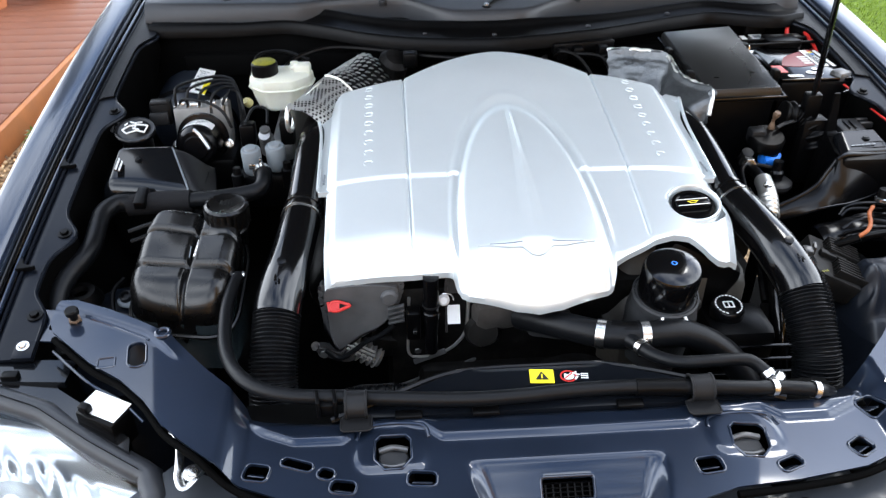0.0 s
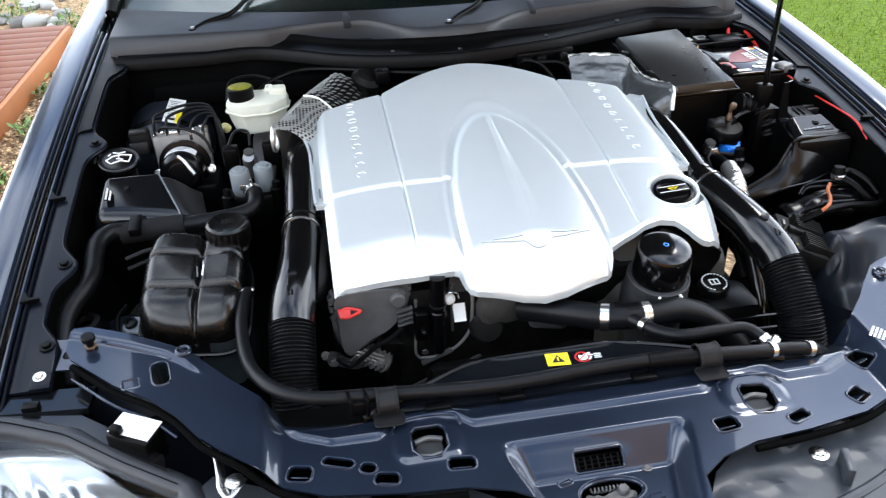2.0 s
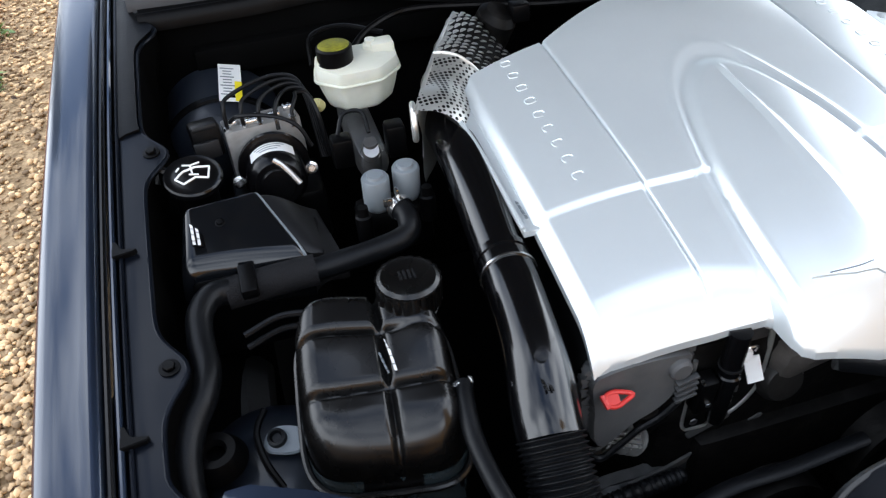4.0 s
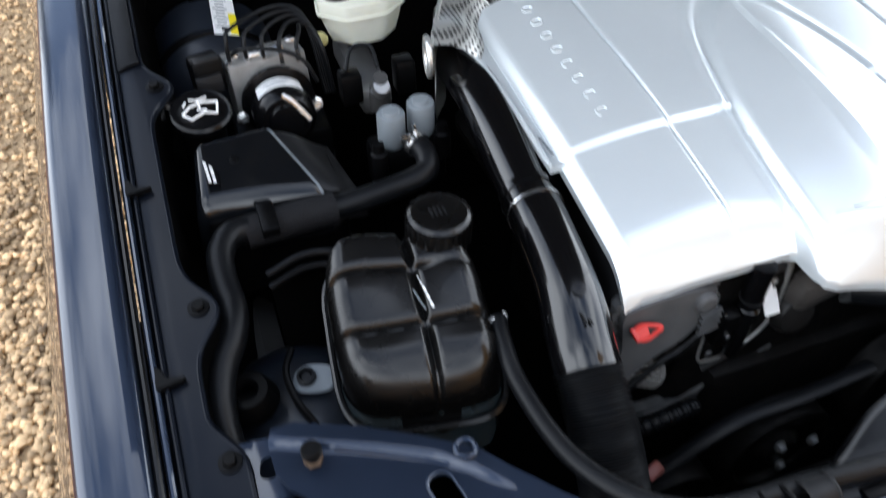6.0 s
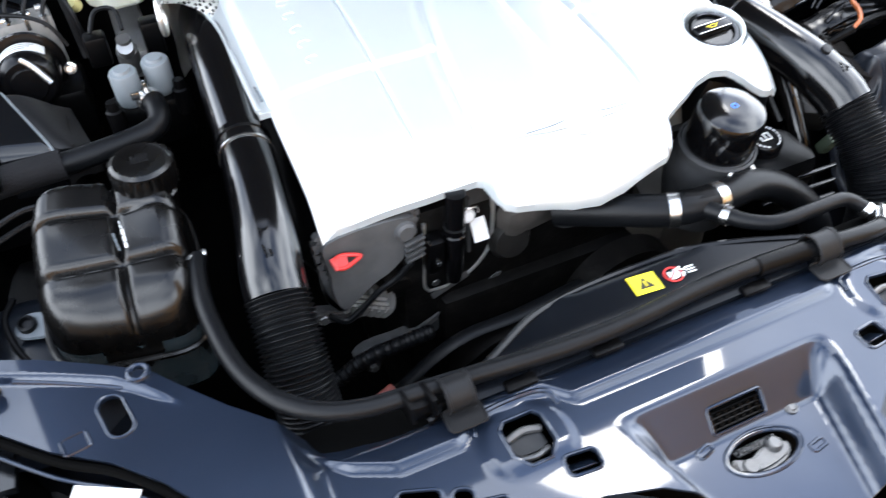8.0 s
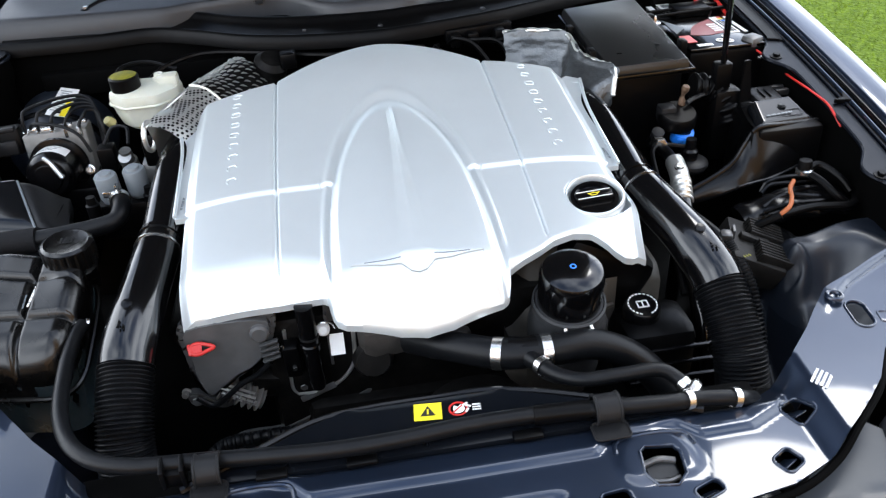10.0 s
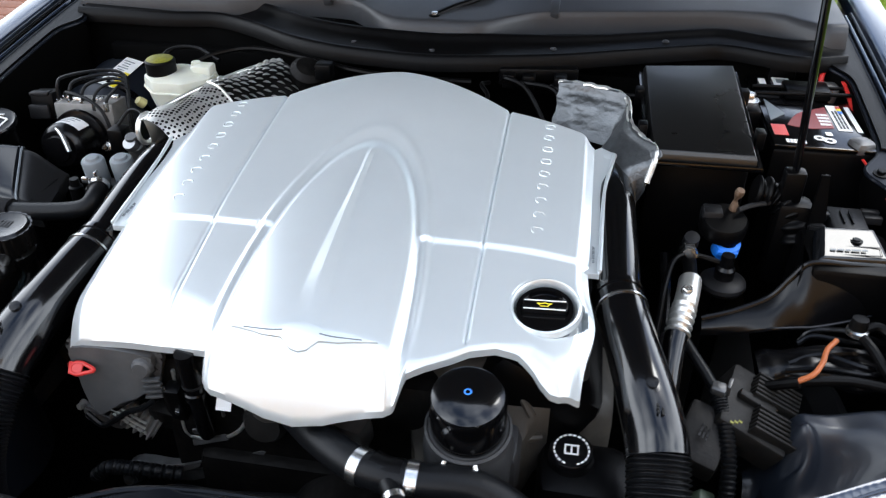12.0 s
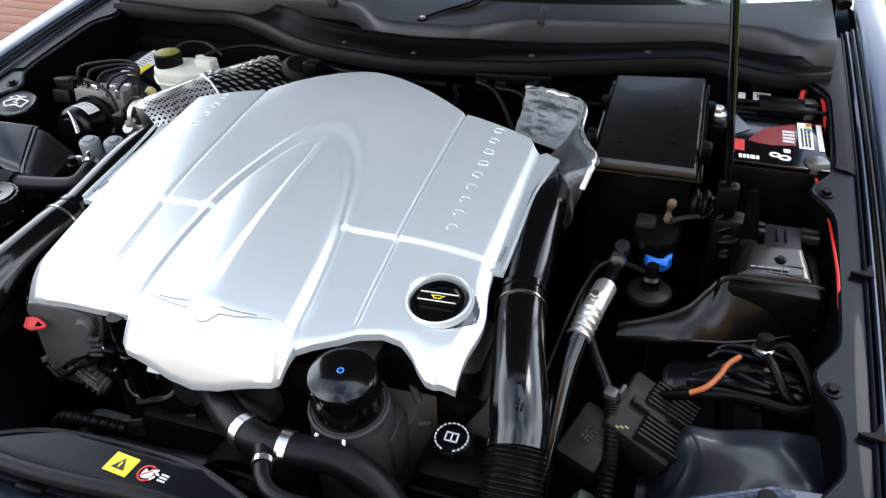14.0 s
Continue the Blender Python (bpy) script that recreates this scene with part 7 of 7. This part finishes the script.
part("red_patch", rbox((0.022, 0.040, 0.0006), pose(0.612, 1.535, 0.9052), 0), RED, bt)
bars(bt, (0.630, 1.495, 0.9055), pose(0, 0, 0), (0.030, 0.022), 1, WHITE, seed=41)
bars(bt, (0.716, 1.590, 0.9054), pose(0, 0, 0, 0, 0, 90), (0.07, 0.016), 3, INK, seed=43)
bars(bt, (0.690, 1.585, 0.9056), pose(0, 0, 0), (0.018, 0.05), 4, WHITE, seed=44)
part("white_tag", rbox((0.030, 0.036, 0.001), pose(0.650, 1.745, 0.905), 0), WHITE, bt)
part("tag_print", rbox((0.018, 0.018, 0.0004), pose(0.650, 1.745, 0.9062), 0), GREY, bt)
part("white_tag", rbox((0.012, 0.026, 0.001), pose(0.616, 1.742, 0.905), 0), WHITE, bt)
for cx_, cy_, r_ in ((0.668, 1.512, 0.0085), (0.682, 1.505, 0.0095)):
    part("white_ring", lathe([(r_ * 0.5, 0), (r_ * 0.5, 0.0006), (r_, 0.0006), (r_, 0)], pose(cx_, cy_, 0.9056), 20), WHITE, bt)
part("white_square", rbox((0.010, 0.012, 0.0006), pose(0.686, 1.530, 0.9056), 0), WHITE, bt)
for i in range(3):
    part("colour_patch", rbox((0.007, 0.008, 0.0006), pose(0.722, 1.618 + 0.010 * i, 0.9066), 0), (BLUE, YELLOW, RED)[i], bt)
part("lid_edge", rbox((0.004, 0.055, 0.010), pose(0.7495, 1.510, 0.892), 0.001), WORN, bt)
part("hold_strap", join(*[bar((0.590, y, 0.915), (0.775, y + 0.012, 0.917), 0.0035) for y in (1.660, 1.690)]), BLACK, bt, "black hold-down rods")
part("strap_block", rbox((0.075, 0.050, 0.018), pose(0.680, 1.690, 0.904), 0.004), BLACK, bt)
part("terminal", rbox((0.035, 0.032, 0.022), pose(0.722, 1.715, 0.896), 0.005), ALU, bt)
part("terminal", rbox((0.034, 0.034, 0.026), pose(0.728, 1.500, 0.888, 0, 0, 20), 0.009), WORN, bt)
part("terminal_bolt", bar((0.735, 1.485, 0.870), (0.750, 1.468, 0.885), 0.005), STEEL, bt)
part("terminal_fuse_box", rbox((0.05, 0.05, 0.03), pose(0.655, 1.795, 0.895), 0.006), BLACK, bt)
nk = thing("strut_nut", "bright plated nut and washer on its stud", "nut", (0.578, 1.636, 0.90))
part("washer", lathe([(0, 0), (0.017, 0), (0.017, 0.004), (0, 0.005)], pose(0.578, 1.636, 0.908), 24), STEEL, nk)
part("nut", lathe([(0, 0.016), (0.008, 0.016), (0.010, 0.013), (0.010, 0.004), (0, 0.004)], pose(0.578, 1.636, 0.908), 6), STEEL, nk)
part("bracket", rbox((0.03, 0.05, 0.05), pose(0.580, 1.620, 0.858), 0.006), BLACK, nk)
rd = thing("red_cable", "thin red battery cable running along the wing", "cable", (0.75, 1.4, 0.80))
part("cable", tube([(0.712, 1.722, 0.905), (0.716, 1.742, 0.928), (0.730, 1.752, 0.938), (0.742, 1.728, 0.930), (0.750, 1.68, 0.912), (0.754, 1.60, 0.880)], 0.0046, 10), RED, rd)
part("thin_lead", tube([(0.726, 1.500, 0.890), (0.731, 1.468, 0.888), (0.741, 1.425, 0.876), (0.746, 1.37, 0.872), (0.7465, 1.31, 0.872), (0.748, 1.255, 0.868), (0.752, 1.215, 0.845)], 0.0021, 8), RED, rd, "thin dark red lead")

ec = thing("control_unit_cover", "black moulded control unit cover with a raised lid", "control box", (0.66, 1.24, 0.68))
ETOP = [Vector((0.618, 1.242, 0.851)), Vector((0.733, 1.256, 0.848)), Vector((0.632, 1.310, 0.869)), Vector((0.714, 1.318, 0.868))]


def ecu_lid(u, v):
    p = ETOP[0] * (1 - u) * (1 - v) + ETOP[1] * u * (1 - v) + ETOP[2] * (1 - u) * v + ETOP[3] * u * v
    e = min(u, 1 - u, v, 1 - v)
    return p + Vector((0, 0, -0.012 * (1 - smooth(0, 0.14, e)) ** 2))


el_ = part("lid", surf(ecu_lid, np.linspace(0, 1, 30), np.linspace(0, 1, 30), 0.02), LIDM, ec, "", 60)
bolt("lid_bolt", (0.681, 1.287, 0.859), 0.006, 0.003, BLACK, el_, (-5, 0), 1.4)
bars(el_, (0.668, 1.266, 0.8568), pose(0, 0, 0, 14, 0, 6), (0.050, 0.005), 1, GREY, seed=51)
part("label_frame", sweep([Vector((x, y, 0.8545 + 0.25 * (y - 1.266))) for x, y in ((0.634, 1.258), (0.710, 1.263), (0.710, 1.278), (0.638, 1.274), (0.634, 1.258))], 0.0008, 6, caps=False), COWL, el_)


FRONT_TOP = spline([(0.738, 1.260, 0.840), (0.672, 1.248, 0.845), (0.618, 1.243, 0.846), (0.596, 1.236, 0.824), (0.572, 1.224, 0.797), (0.530, 1.211, 0.778), (0.485, 1.205, 0.762)], 8)
FRONT_LIP = spline([(0.752, 1.250, 0.786), (0.696, 1.226, 0.774), (0.637, 1.203, 0.770), (0.605, 1.195, 0.770), (0.572, 1.188, 0.769), (0.530, 1.190, 0.755), (0.485, 1.190, 0.748)], 8)


def skirt(u, v):
    """The moulded front that falls from the lid and runs out into a low arm."""
    i = u * (len(FRONT_TOP) - 1)
    k = min(int(i), len(FRONT_TOP) - 2)
    p, q = FRONT_TOP[k].lerp(FRONT_TOP[k + 1], i - k), FRONT_LIP[k].lerp(FRONT_LIP[k + 1], i - k)
    return p.lerp(q, v) + Vector((0, -0.004, 0.002)) * math.sin(math.pi * v)


part("skirt", surf(skirt, np.linspace(0, 1, 49), np.linspace(0, 1, 18), 0.004), SATIN, ec, "", 60)
part("rolled_edge", sweep(FRONT_TOP, 0.0045, 10), SATIN, ec)
part("skirt_lip", sweep(FRONT_LIP[:34], 0.0022, 8), LIDM, ec)
part("side_wall", surf(lambda u, v: (0.602 - 0.10 * u * v * 0 + 0.02 * u, 1.225 + 0.10 * u, 0.846 + 0.014 * u - 0.14 * v), np.linspace(0, 1, 8), [0, 0.5, 1]), BLACK, ec)
part("unit_body", rbox((0.12, 0.11, 0.14), pose(0.676, 1.285, 0.705), 0.01), BLACK, ec)
fb_ = thing("fuse_block", "grey ribbed fuse block against the inner wing", "fuse block", (0.68, 1.39, 0.74))
part("block", rbox((0.050, 0.066, 0.10), pose(0.686, 1.356, 0.757, 4), 0.004), DULL, fb_)
for x in (0.678, 0.690):
    part("fuse_rib", rbox((0.003, 0.030, 0.003), pose(x, 1.352, 0.8575, 4), 0.0008), BLACK, fb_)
for x in (0.650, 0.723):
    part("block_ear", rbox((0.026, 0.010, 0.012), pose(x, 1.362, 0.846), 0.002), DULL, fb_)
    part("block_ear", rbox((0.026, 0.010, 0.012), pose(x, 1.380, 0.846), 0.002), DULL, fb_)
part("block_wedge", prism([(0.0, 0.0), (0.026, 0.0), (0.004, 0.055), (0.0, 0.055)], 0.010, pose(0.630, 1.330, 0.842), 0.002), DULL, fb_)
part("rod_bracket", prism([(0.0, 0.0), (0.030, 0.0), (0.012, 0.10), (0.0, 0.10)], 0.004, pose(0.628, 1.340, 0.83, 90, 0, 10), 0.001), BLACK, fb_)
part("bracket_post", rbox((0.05, 0.04, 0.14), pose(0.612, 1.362, 0.735), 0.01), BLACK, fb_)

sn = thing("pressure_sensor", "blue-collared sensor with a black plug above a washer", "sensor", (0.523, 1.31, 0.74))
part("collar", lathe([(0.013, 0.014), (0.019, 0.012), (0.020, -0.008), (0.014, -0.012)], pose(0.523, 1.325, 0.806, 20), 24), BLUE, sn, "bright blue plastic collar")
part("collar_tab", rbox((0.030, 0.012, 0.010), pose(0.523, 1.312, 0.802, 20), 0.003), BLUE, sn)
part("plug", lathe([(0, 0.035), (0.030, 0.034), (0.034, 0.028), (0.034, 0.010), (0.020, 0.0), (0, 0.0)], pose(0.515, 1.342, 0.818, 15), 26), BLACK, sn)
part("plug_tail", rbox((0.03, 0.03, 0.03), pose(0.497, 1.345, 0.83), 0.006), DULL, sn)
part("copper_tip", tube([(0.528, 1.352, 0.850), (0.527, 1.350, 0.872), (0.530, 1.345, 0.892)], lambda t: 0.005 + 0.002 * math.sin(t * 9), 10), RUST, sn, "coppery crimped tip")
part("tip_wire", tube([(0.532, 1.340, 0.862), (0.552, 1.350, 0.866), (0.585, 1.362, 0.868)], 0.004, 8), DULL, sn)
part("stem", lathe([(0, 0.048), (0.009, 0.048), (0.010, 0.030), (0.014, 0.026), (0.014, 0.006), (0, 0.006)], pose(0.518, 1.276, 0.776), 20), SATIN, sn)
part("big_washer", lathe([(0, 0.010), (0.026, 0.010), (0.032, 0.006), (0.033, 0.0), (0.028, -0.008), (0, -0.008)], pose(0.518, 1.274, 0.776), 36), DULL, sn, "broad dull grey washer")
part("post", lathe([(0.012, 0.0), (0.012, -0.30)], pose(0.518, 1.274, 0.776), 14), BLACK, sn)

ap = thing("air_con_pipe", "black air-conditioning pipe with a bright alloy fitting", "pipe", (0.44, 1.1, 0.68))
part("upper_pipe", tube([(0.468, 1.330, 0.80), (0.466, 1.290, 0.808), (0.464, 1.250, 0.815), (0.460, 1.205, 0.818)], 0.010, 14), BLACK, ap)
part("union_nut", lathe([(0, 0.012), (0.012, 0.012), (0.014, 0.008), (0.014, -0.010), (0, -0.010)], pose(0.466, 1.292, 0.812, 80), 6), STEEL, ap)
part("valve_cap", lathe([(0, 0.02), (0.011, 0.018), (0.012, 0), (0, 0)], pose(0.470, 1.316, 0.812, 25), 16), DULL, ap)
part("alloy_fitting", tube([(0.461, 1.212, 0.818), (0.455, 1.180, 0.816), (0.448, 1.150, 0.808), (0.441, 1.122, 0.795)], lambda t: 0.0155 + 0.0018 * math.sin(t * 60) * (t > 0.55), 18, 16), FOIL, ap, "bright crimped alloy fitting")
bolt("fitting_port", (0.452, 1.172, 0.829), 0.007, 0.006, STEEL, ap, (10, 0), 1.2)
part("lower_hose", tube([(0.441, 1.124, 0.796), (0.434, 1.085, 0.770), (0.430, 1.03, 0.72), (0.428, 0.98, 0.66), (0.428, 0.94, 0.58)], 0.0145, 16), GLOSS, ap)
bars(ap, (0.4275, 1.03, 0.7335), pose(0, 0, 0, 45, 0, 90), (0.07, 0.004), 1, COWL, seed=61)
part("thin_pipe", tube([(0.512, 1.282, 0.806), (0.478, 1.285, 0.812), (0.447, 1.270, 0.814), (0.430, 1.215, 0.808), (0.418, 1.14, 0.790), (0.405, 1.06, 0.75)], 0.0042, 8), BLACK, ap)
part("second_pipe", tube([(0.436, 1.31, 0.79), (0.434, 1.22, 0.78), (0.425, 1.12, 0.75), (0.415, 1.02, 0.69)], 0.008, 10), SATIN, ap)

ig = thing("relay_pack", "dusty black finned relay with a bolted bracket", "relay", (0.53, 1.07, 0.60))
DUSTY = mat("dusty_brown_plastic", (0.008, 0.0074, 0.0068), 0.55, bump=0.3, bscale=140, var=0.5, vscale=30, dust=0.05, spec=0.25)
rm_ = pose(0.535, 1.082, 0.690, 8, 22, -14)
part("relay_body", rbox((0.092, 0.100, 0.046), rm_, 0.006), DUSTY, ig, "dusty brown-black relay housing")
for side, dy in ((0, 0.026), (1, -0.024)):
    for i in range(6):
        part("relay_fin", rbox((0.062 - 0.004 * side, 0.0034, 0.018), rm_ @ pose(0.012 + 0.008 * side, dy - 0.017 + i * 0.0068, 0.042, 0, 4, 6), 0.001), DUSTY, ig)
part("relay_bridge", rbox((0.050, 0.012, 0.012), rm_ @ pose(-0.008, 0.001, 0.044), 0.003), DUSTY, ig)
for i in range(3):
    part("yellow_mark", rbox((0.005, 0.0030, 0.0006), rm_ @ pose(-0.030 + 0.005 * i, -0.046 + 0.004 * i, 0.0462), 0), OLIVE, ig)
part("relay_plug", rbox((0.058, 0.080, 0.05), pose(0.480, 1.046, 0.676, 22, 8, -20), 0.006), DUSTY, ig)
bars(ig, (0.482, 1.034, 0.7255), pose(0, 0, 0, 22, 8, 70), (0.050, 0.014), 3, DULL, seed=71)
part("bracket", lathe([(0.007, 0), (0.012, 0.0), (0.012, 0.005), (0.007, 0.005)], pose(0.571, 1.084, 0.724, 40, 20), 22), WORN, ig)
part("bracket_strap", rbox((0.034, 0.018, 0.003), pose(0.559, 1.082, 0.720, 20, 10, -25), 0.001), WORN, ig)
bolt("bracket_bolt", (0.571, 1.084, 0.727), 0.0075, 0.008, RUST, ig, (40, 20), 1.1)
part("green_plug", rbox((0.022, 0.018, 0.03), pose(0.478, 0.985, 0.64, 20, 20, 0), 0.004), mat("pale_green_plastic", (0.06, 0.08, 0.05), 0.5), ig)
lo_ = thing("wiring_loom", "ribbed black wiring conduit held by a plated clip", "cable", (0.50, 1.06, 0.60))
part("conduit", sweep(spline([(0.444, 1.175, 0.775), (0.462, 1.135, 0.765), (0.485, 1.095, 0.752), (0.500, 1.060, 0.738), (0.508, 1.00, 0.705), (0.506, 0.94, 0.64)], 40), lambda t: 0.0075 if t < 0.5 else 0.0095 + 0.0014 * math.sin(t * 420), 14), RUBBER, lo_)
part("clip", rbox((0.020, 0.018, 0.014), pose(0.496, 1.074, 0.748, 10, 0, -20), 0.005), WORN, lo_, "plated spring clip")
part("clip_ear", rbox((0.005, 0.016, 0.018), pose(0.509, 1.078, 0.748, 10, 0, -20), 0.001), WORN, lo_)
hn = thing("engine_harness", "taped black wiring bundles with an orange conduit", "cable", (0.66, 1.15, 0.66))
part("orange_conduit", tube([(0.588, 1.085, 0.772), (0.606, 1.092, 0.780), (0.620, 1.112, 0.784), (0.630, 1.136, 0.786), (0.644, 1.152, 0.790)], 0.0036, 10), ORANGE, hn, "orange ribbed conduit")
part("taped_lead", tube([(0.510, 1.12, 0.71), (0.55, 1.100, 0.742), (0.590, 1.084, 0.771)], 0.007, 10), BLACK, hn)
part("ring_terminal", lathe([(0, 0.026), (0.010, 0.025), (0.011, 0.018), (0.012, 0.0), (0, 0.0)], pose(0.671, 1.168, 0.790, -5), 18), DARK, hn)
part("terminal_collar", lathe([(0.011, 0.008), (0.014, 0.006), (0.014, 0.0), (0.011, 0.0)], pose(0.671, 1.168, 0.792, -5), 20), STEEL, hn)
rw = random.Random(9)
part("taped_trunk", tube([(0.560, 1.150, 0.728), (0.600, 1.150, 0.742), (0.650, 1.142, 0.748), (0.700, 1.140, 0.748), (0.745, 1.150, 0.738)], lambda t: 0.030 + 0.003 * math.sin(t * 23), 16, 14, squash=0.62), SATIN, hn, "thick taped wiring trunk")
for i in range(7):
    y = 1.125 + 0.014 * i
    part("wire", tube([(0.585 + 0.006 * i, y, 0.752 + rw.uniform(-0.01, 0.012)), (0.63, y + rw.uniform(-0.012, 0.012), 0.765), (0.68, y + rw.uniform(-0.012, 0.012), 0.768), (0.735, y + rw.uniform(-0.02, 0.03), 0.755)], rw.uniform(0.0035, 0.0060), 8), SATIN, hn)
for pts in ([(0.672, 1.165, 0.795), (0.685, 1.14, 0.790), (0.700, 1.115, 0.775), (0.72, 1.11, 0.76)], [(0.675, 1.17, 0.796), (0.70, 1.175, 0.80), (0.722, 1.15, 0.788), (0.735, 1.13, 0.77)], [(0.58, 1.09, 0.765), (0.65, 1.10, 0.768), (0.72, 1.10, 0.765), (0.75, 1.14, 0.77)]):
    part("taped_lead", tube(pts, 0.0065, 10), BLACK, hn)
hb = thing("suspension_turret", "smooth dark painted suspension turret in the inner wing", "turret", (0.66, 1.02, 0.40))


def turret_z(x, y):
    z = 0.742 + 0.018 * smooth(0.62, 0.74, x) - 0.10 * smooth(0.60, 0.555, x) ** 1.5 - 0.08 * smooth(1.055, 1.105, y - 0.12 * (x - 0.58))
    z -= 0.075 * smooth(1.045, 0.985, y) * smooth(0.74, 0.62, x) + 0.05 * smooth(1.0, 0.92, y)
    z += 0.012 * smooth(0.030, 0.016, math.hypot(x - 0.588, y - 1.016)) - 0.012 * smooth(0.012, 0.006, math.hypot(x - 0.588, y - 1.016))
    z -= 0.9 * (x - 0.625) ** 2 + 0.006 * math.sin(x * 60 + y * 25) * smooth(1.1, 1.0, y)
    return z


part("pressed_top", surf(lambda u, v: (u, v + 0.02 * (u - 0.56), turret_z(u, v)), np.linspace(0.545, 0.765, 80), np.linspace(0.90, 1.13, 90), 0.003), TURRET, hb, "", 70)
part("turret_wall", lathe([(0.105, 0.20), (0.12, 0.0)], pose(0.668, 1.02, 0.44), 30), TURRET, hb)
ht = thing("suspension_turret", "dark painted turret with a round mount beside the tank", "turret", (-0.70, 1.03, 0.40))
part("dome", surf(lambda u, v: (-0.668 + 0.115 * v * math.cos(u), 1.06 + 0.125 * v * math.sin(u), 0.715 - 0.09 * v ** 3), np.linspace(0, 2 * math.pi, 40), np.linspace(0.02, 1, 14)), TURRET, ht, "", 80)
part("turret_wall", lathe([(0.115, 0.225), (0.13, 0.0)], pose(-0.668, 1.06, 0.40), 30), TURRET, ht)
part("mount_ring", lathe([(0.010, 0.012), (0.013, 0.020), (0.022, 0.020), (0.027, 0.012), (0.032, 0.0), (0.0, 0.0)], pose(-0.715, 1.041, 0.738, 6), 32), BLACK, ht, "black rubber ring mount")

# behind the engine
bk = thing("bulkhead_pipes", "thin black pipes and plugs along the bulkhead", "pipe", (0, 1.64, 0.85))
part("vacuum_pipe", tube([(-0.44, 1.61, 0.905), (-0.40, 1.64, 0.925), (-0.33, 1.672, 0.932), (-0.22, 1.648, 0.930), (-0.12, 1.610, 0.928), (-0.02, 1.596, 0.925), (0.10, 1.610, 0.92)], 0.005, 8), BLACK, bk)
part("vacuum_pipe", tube([(-0.50, 1.60, 0.90), (-0.49, 1.65, 0.925), (-0.44, 1.66, 0.93), (-0.38, 1.63, 0.92)], 0.004, 8), BLACK, bk)
part("throttle_body", lathe([(0, 0.03), (0.022, 0.03), (0.032, 0.02), (0.034, -0.03), (0, -0.03)], pose(-0.205, 1.612, 0.905, 20, 20), 24), DARK, bk)
part("throttle_plug", rbox((0.03, 0.03, 0.03), pose(-0.165, 1.60, 0.912), 0.005), BLACK, bk)
part("connector_rail", rbox((0.14, 0.022, 0.024), pose(0.215, 1.652, 0.915, 0, 0, 8), 0.004), BLACK, bk)
for x in (0.165, 0.20, 0.255):
    part("connector_plug", rbox((0.022, 0.030, 0.026), pose(x, 1.632, 0.908), 0.004), BLACK, bk)
for i in range(5):
    part("lead", tube([(0.15 + 0.03 * i, 1.63, 0.915), (0.165 + 0.035 * i, 1.61, 0.930 - 0.006 * i), (0.20 + 0.05 * i, 1.60, 0.915), (0.24 + 0.035 * i, 1.57 - 0.012 * i, 0.86)], 0.0045, 8), BLACK, bk)
part("lead", tube([(0.13, 1.625, 0.915), (0.12, 1.60, 0.92), (0.135, 1.565, 0.915), (0.13, 1.53, 0.90)], 0.004, 8), BLACK, bk)
# lip in the same near-black, bulkhead shade put into its colour
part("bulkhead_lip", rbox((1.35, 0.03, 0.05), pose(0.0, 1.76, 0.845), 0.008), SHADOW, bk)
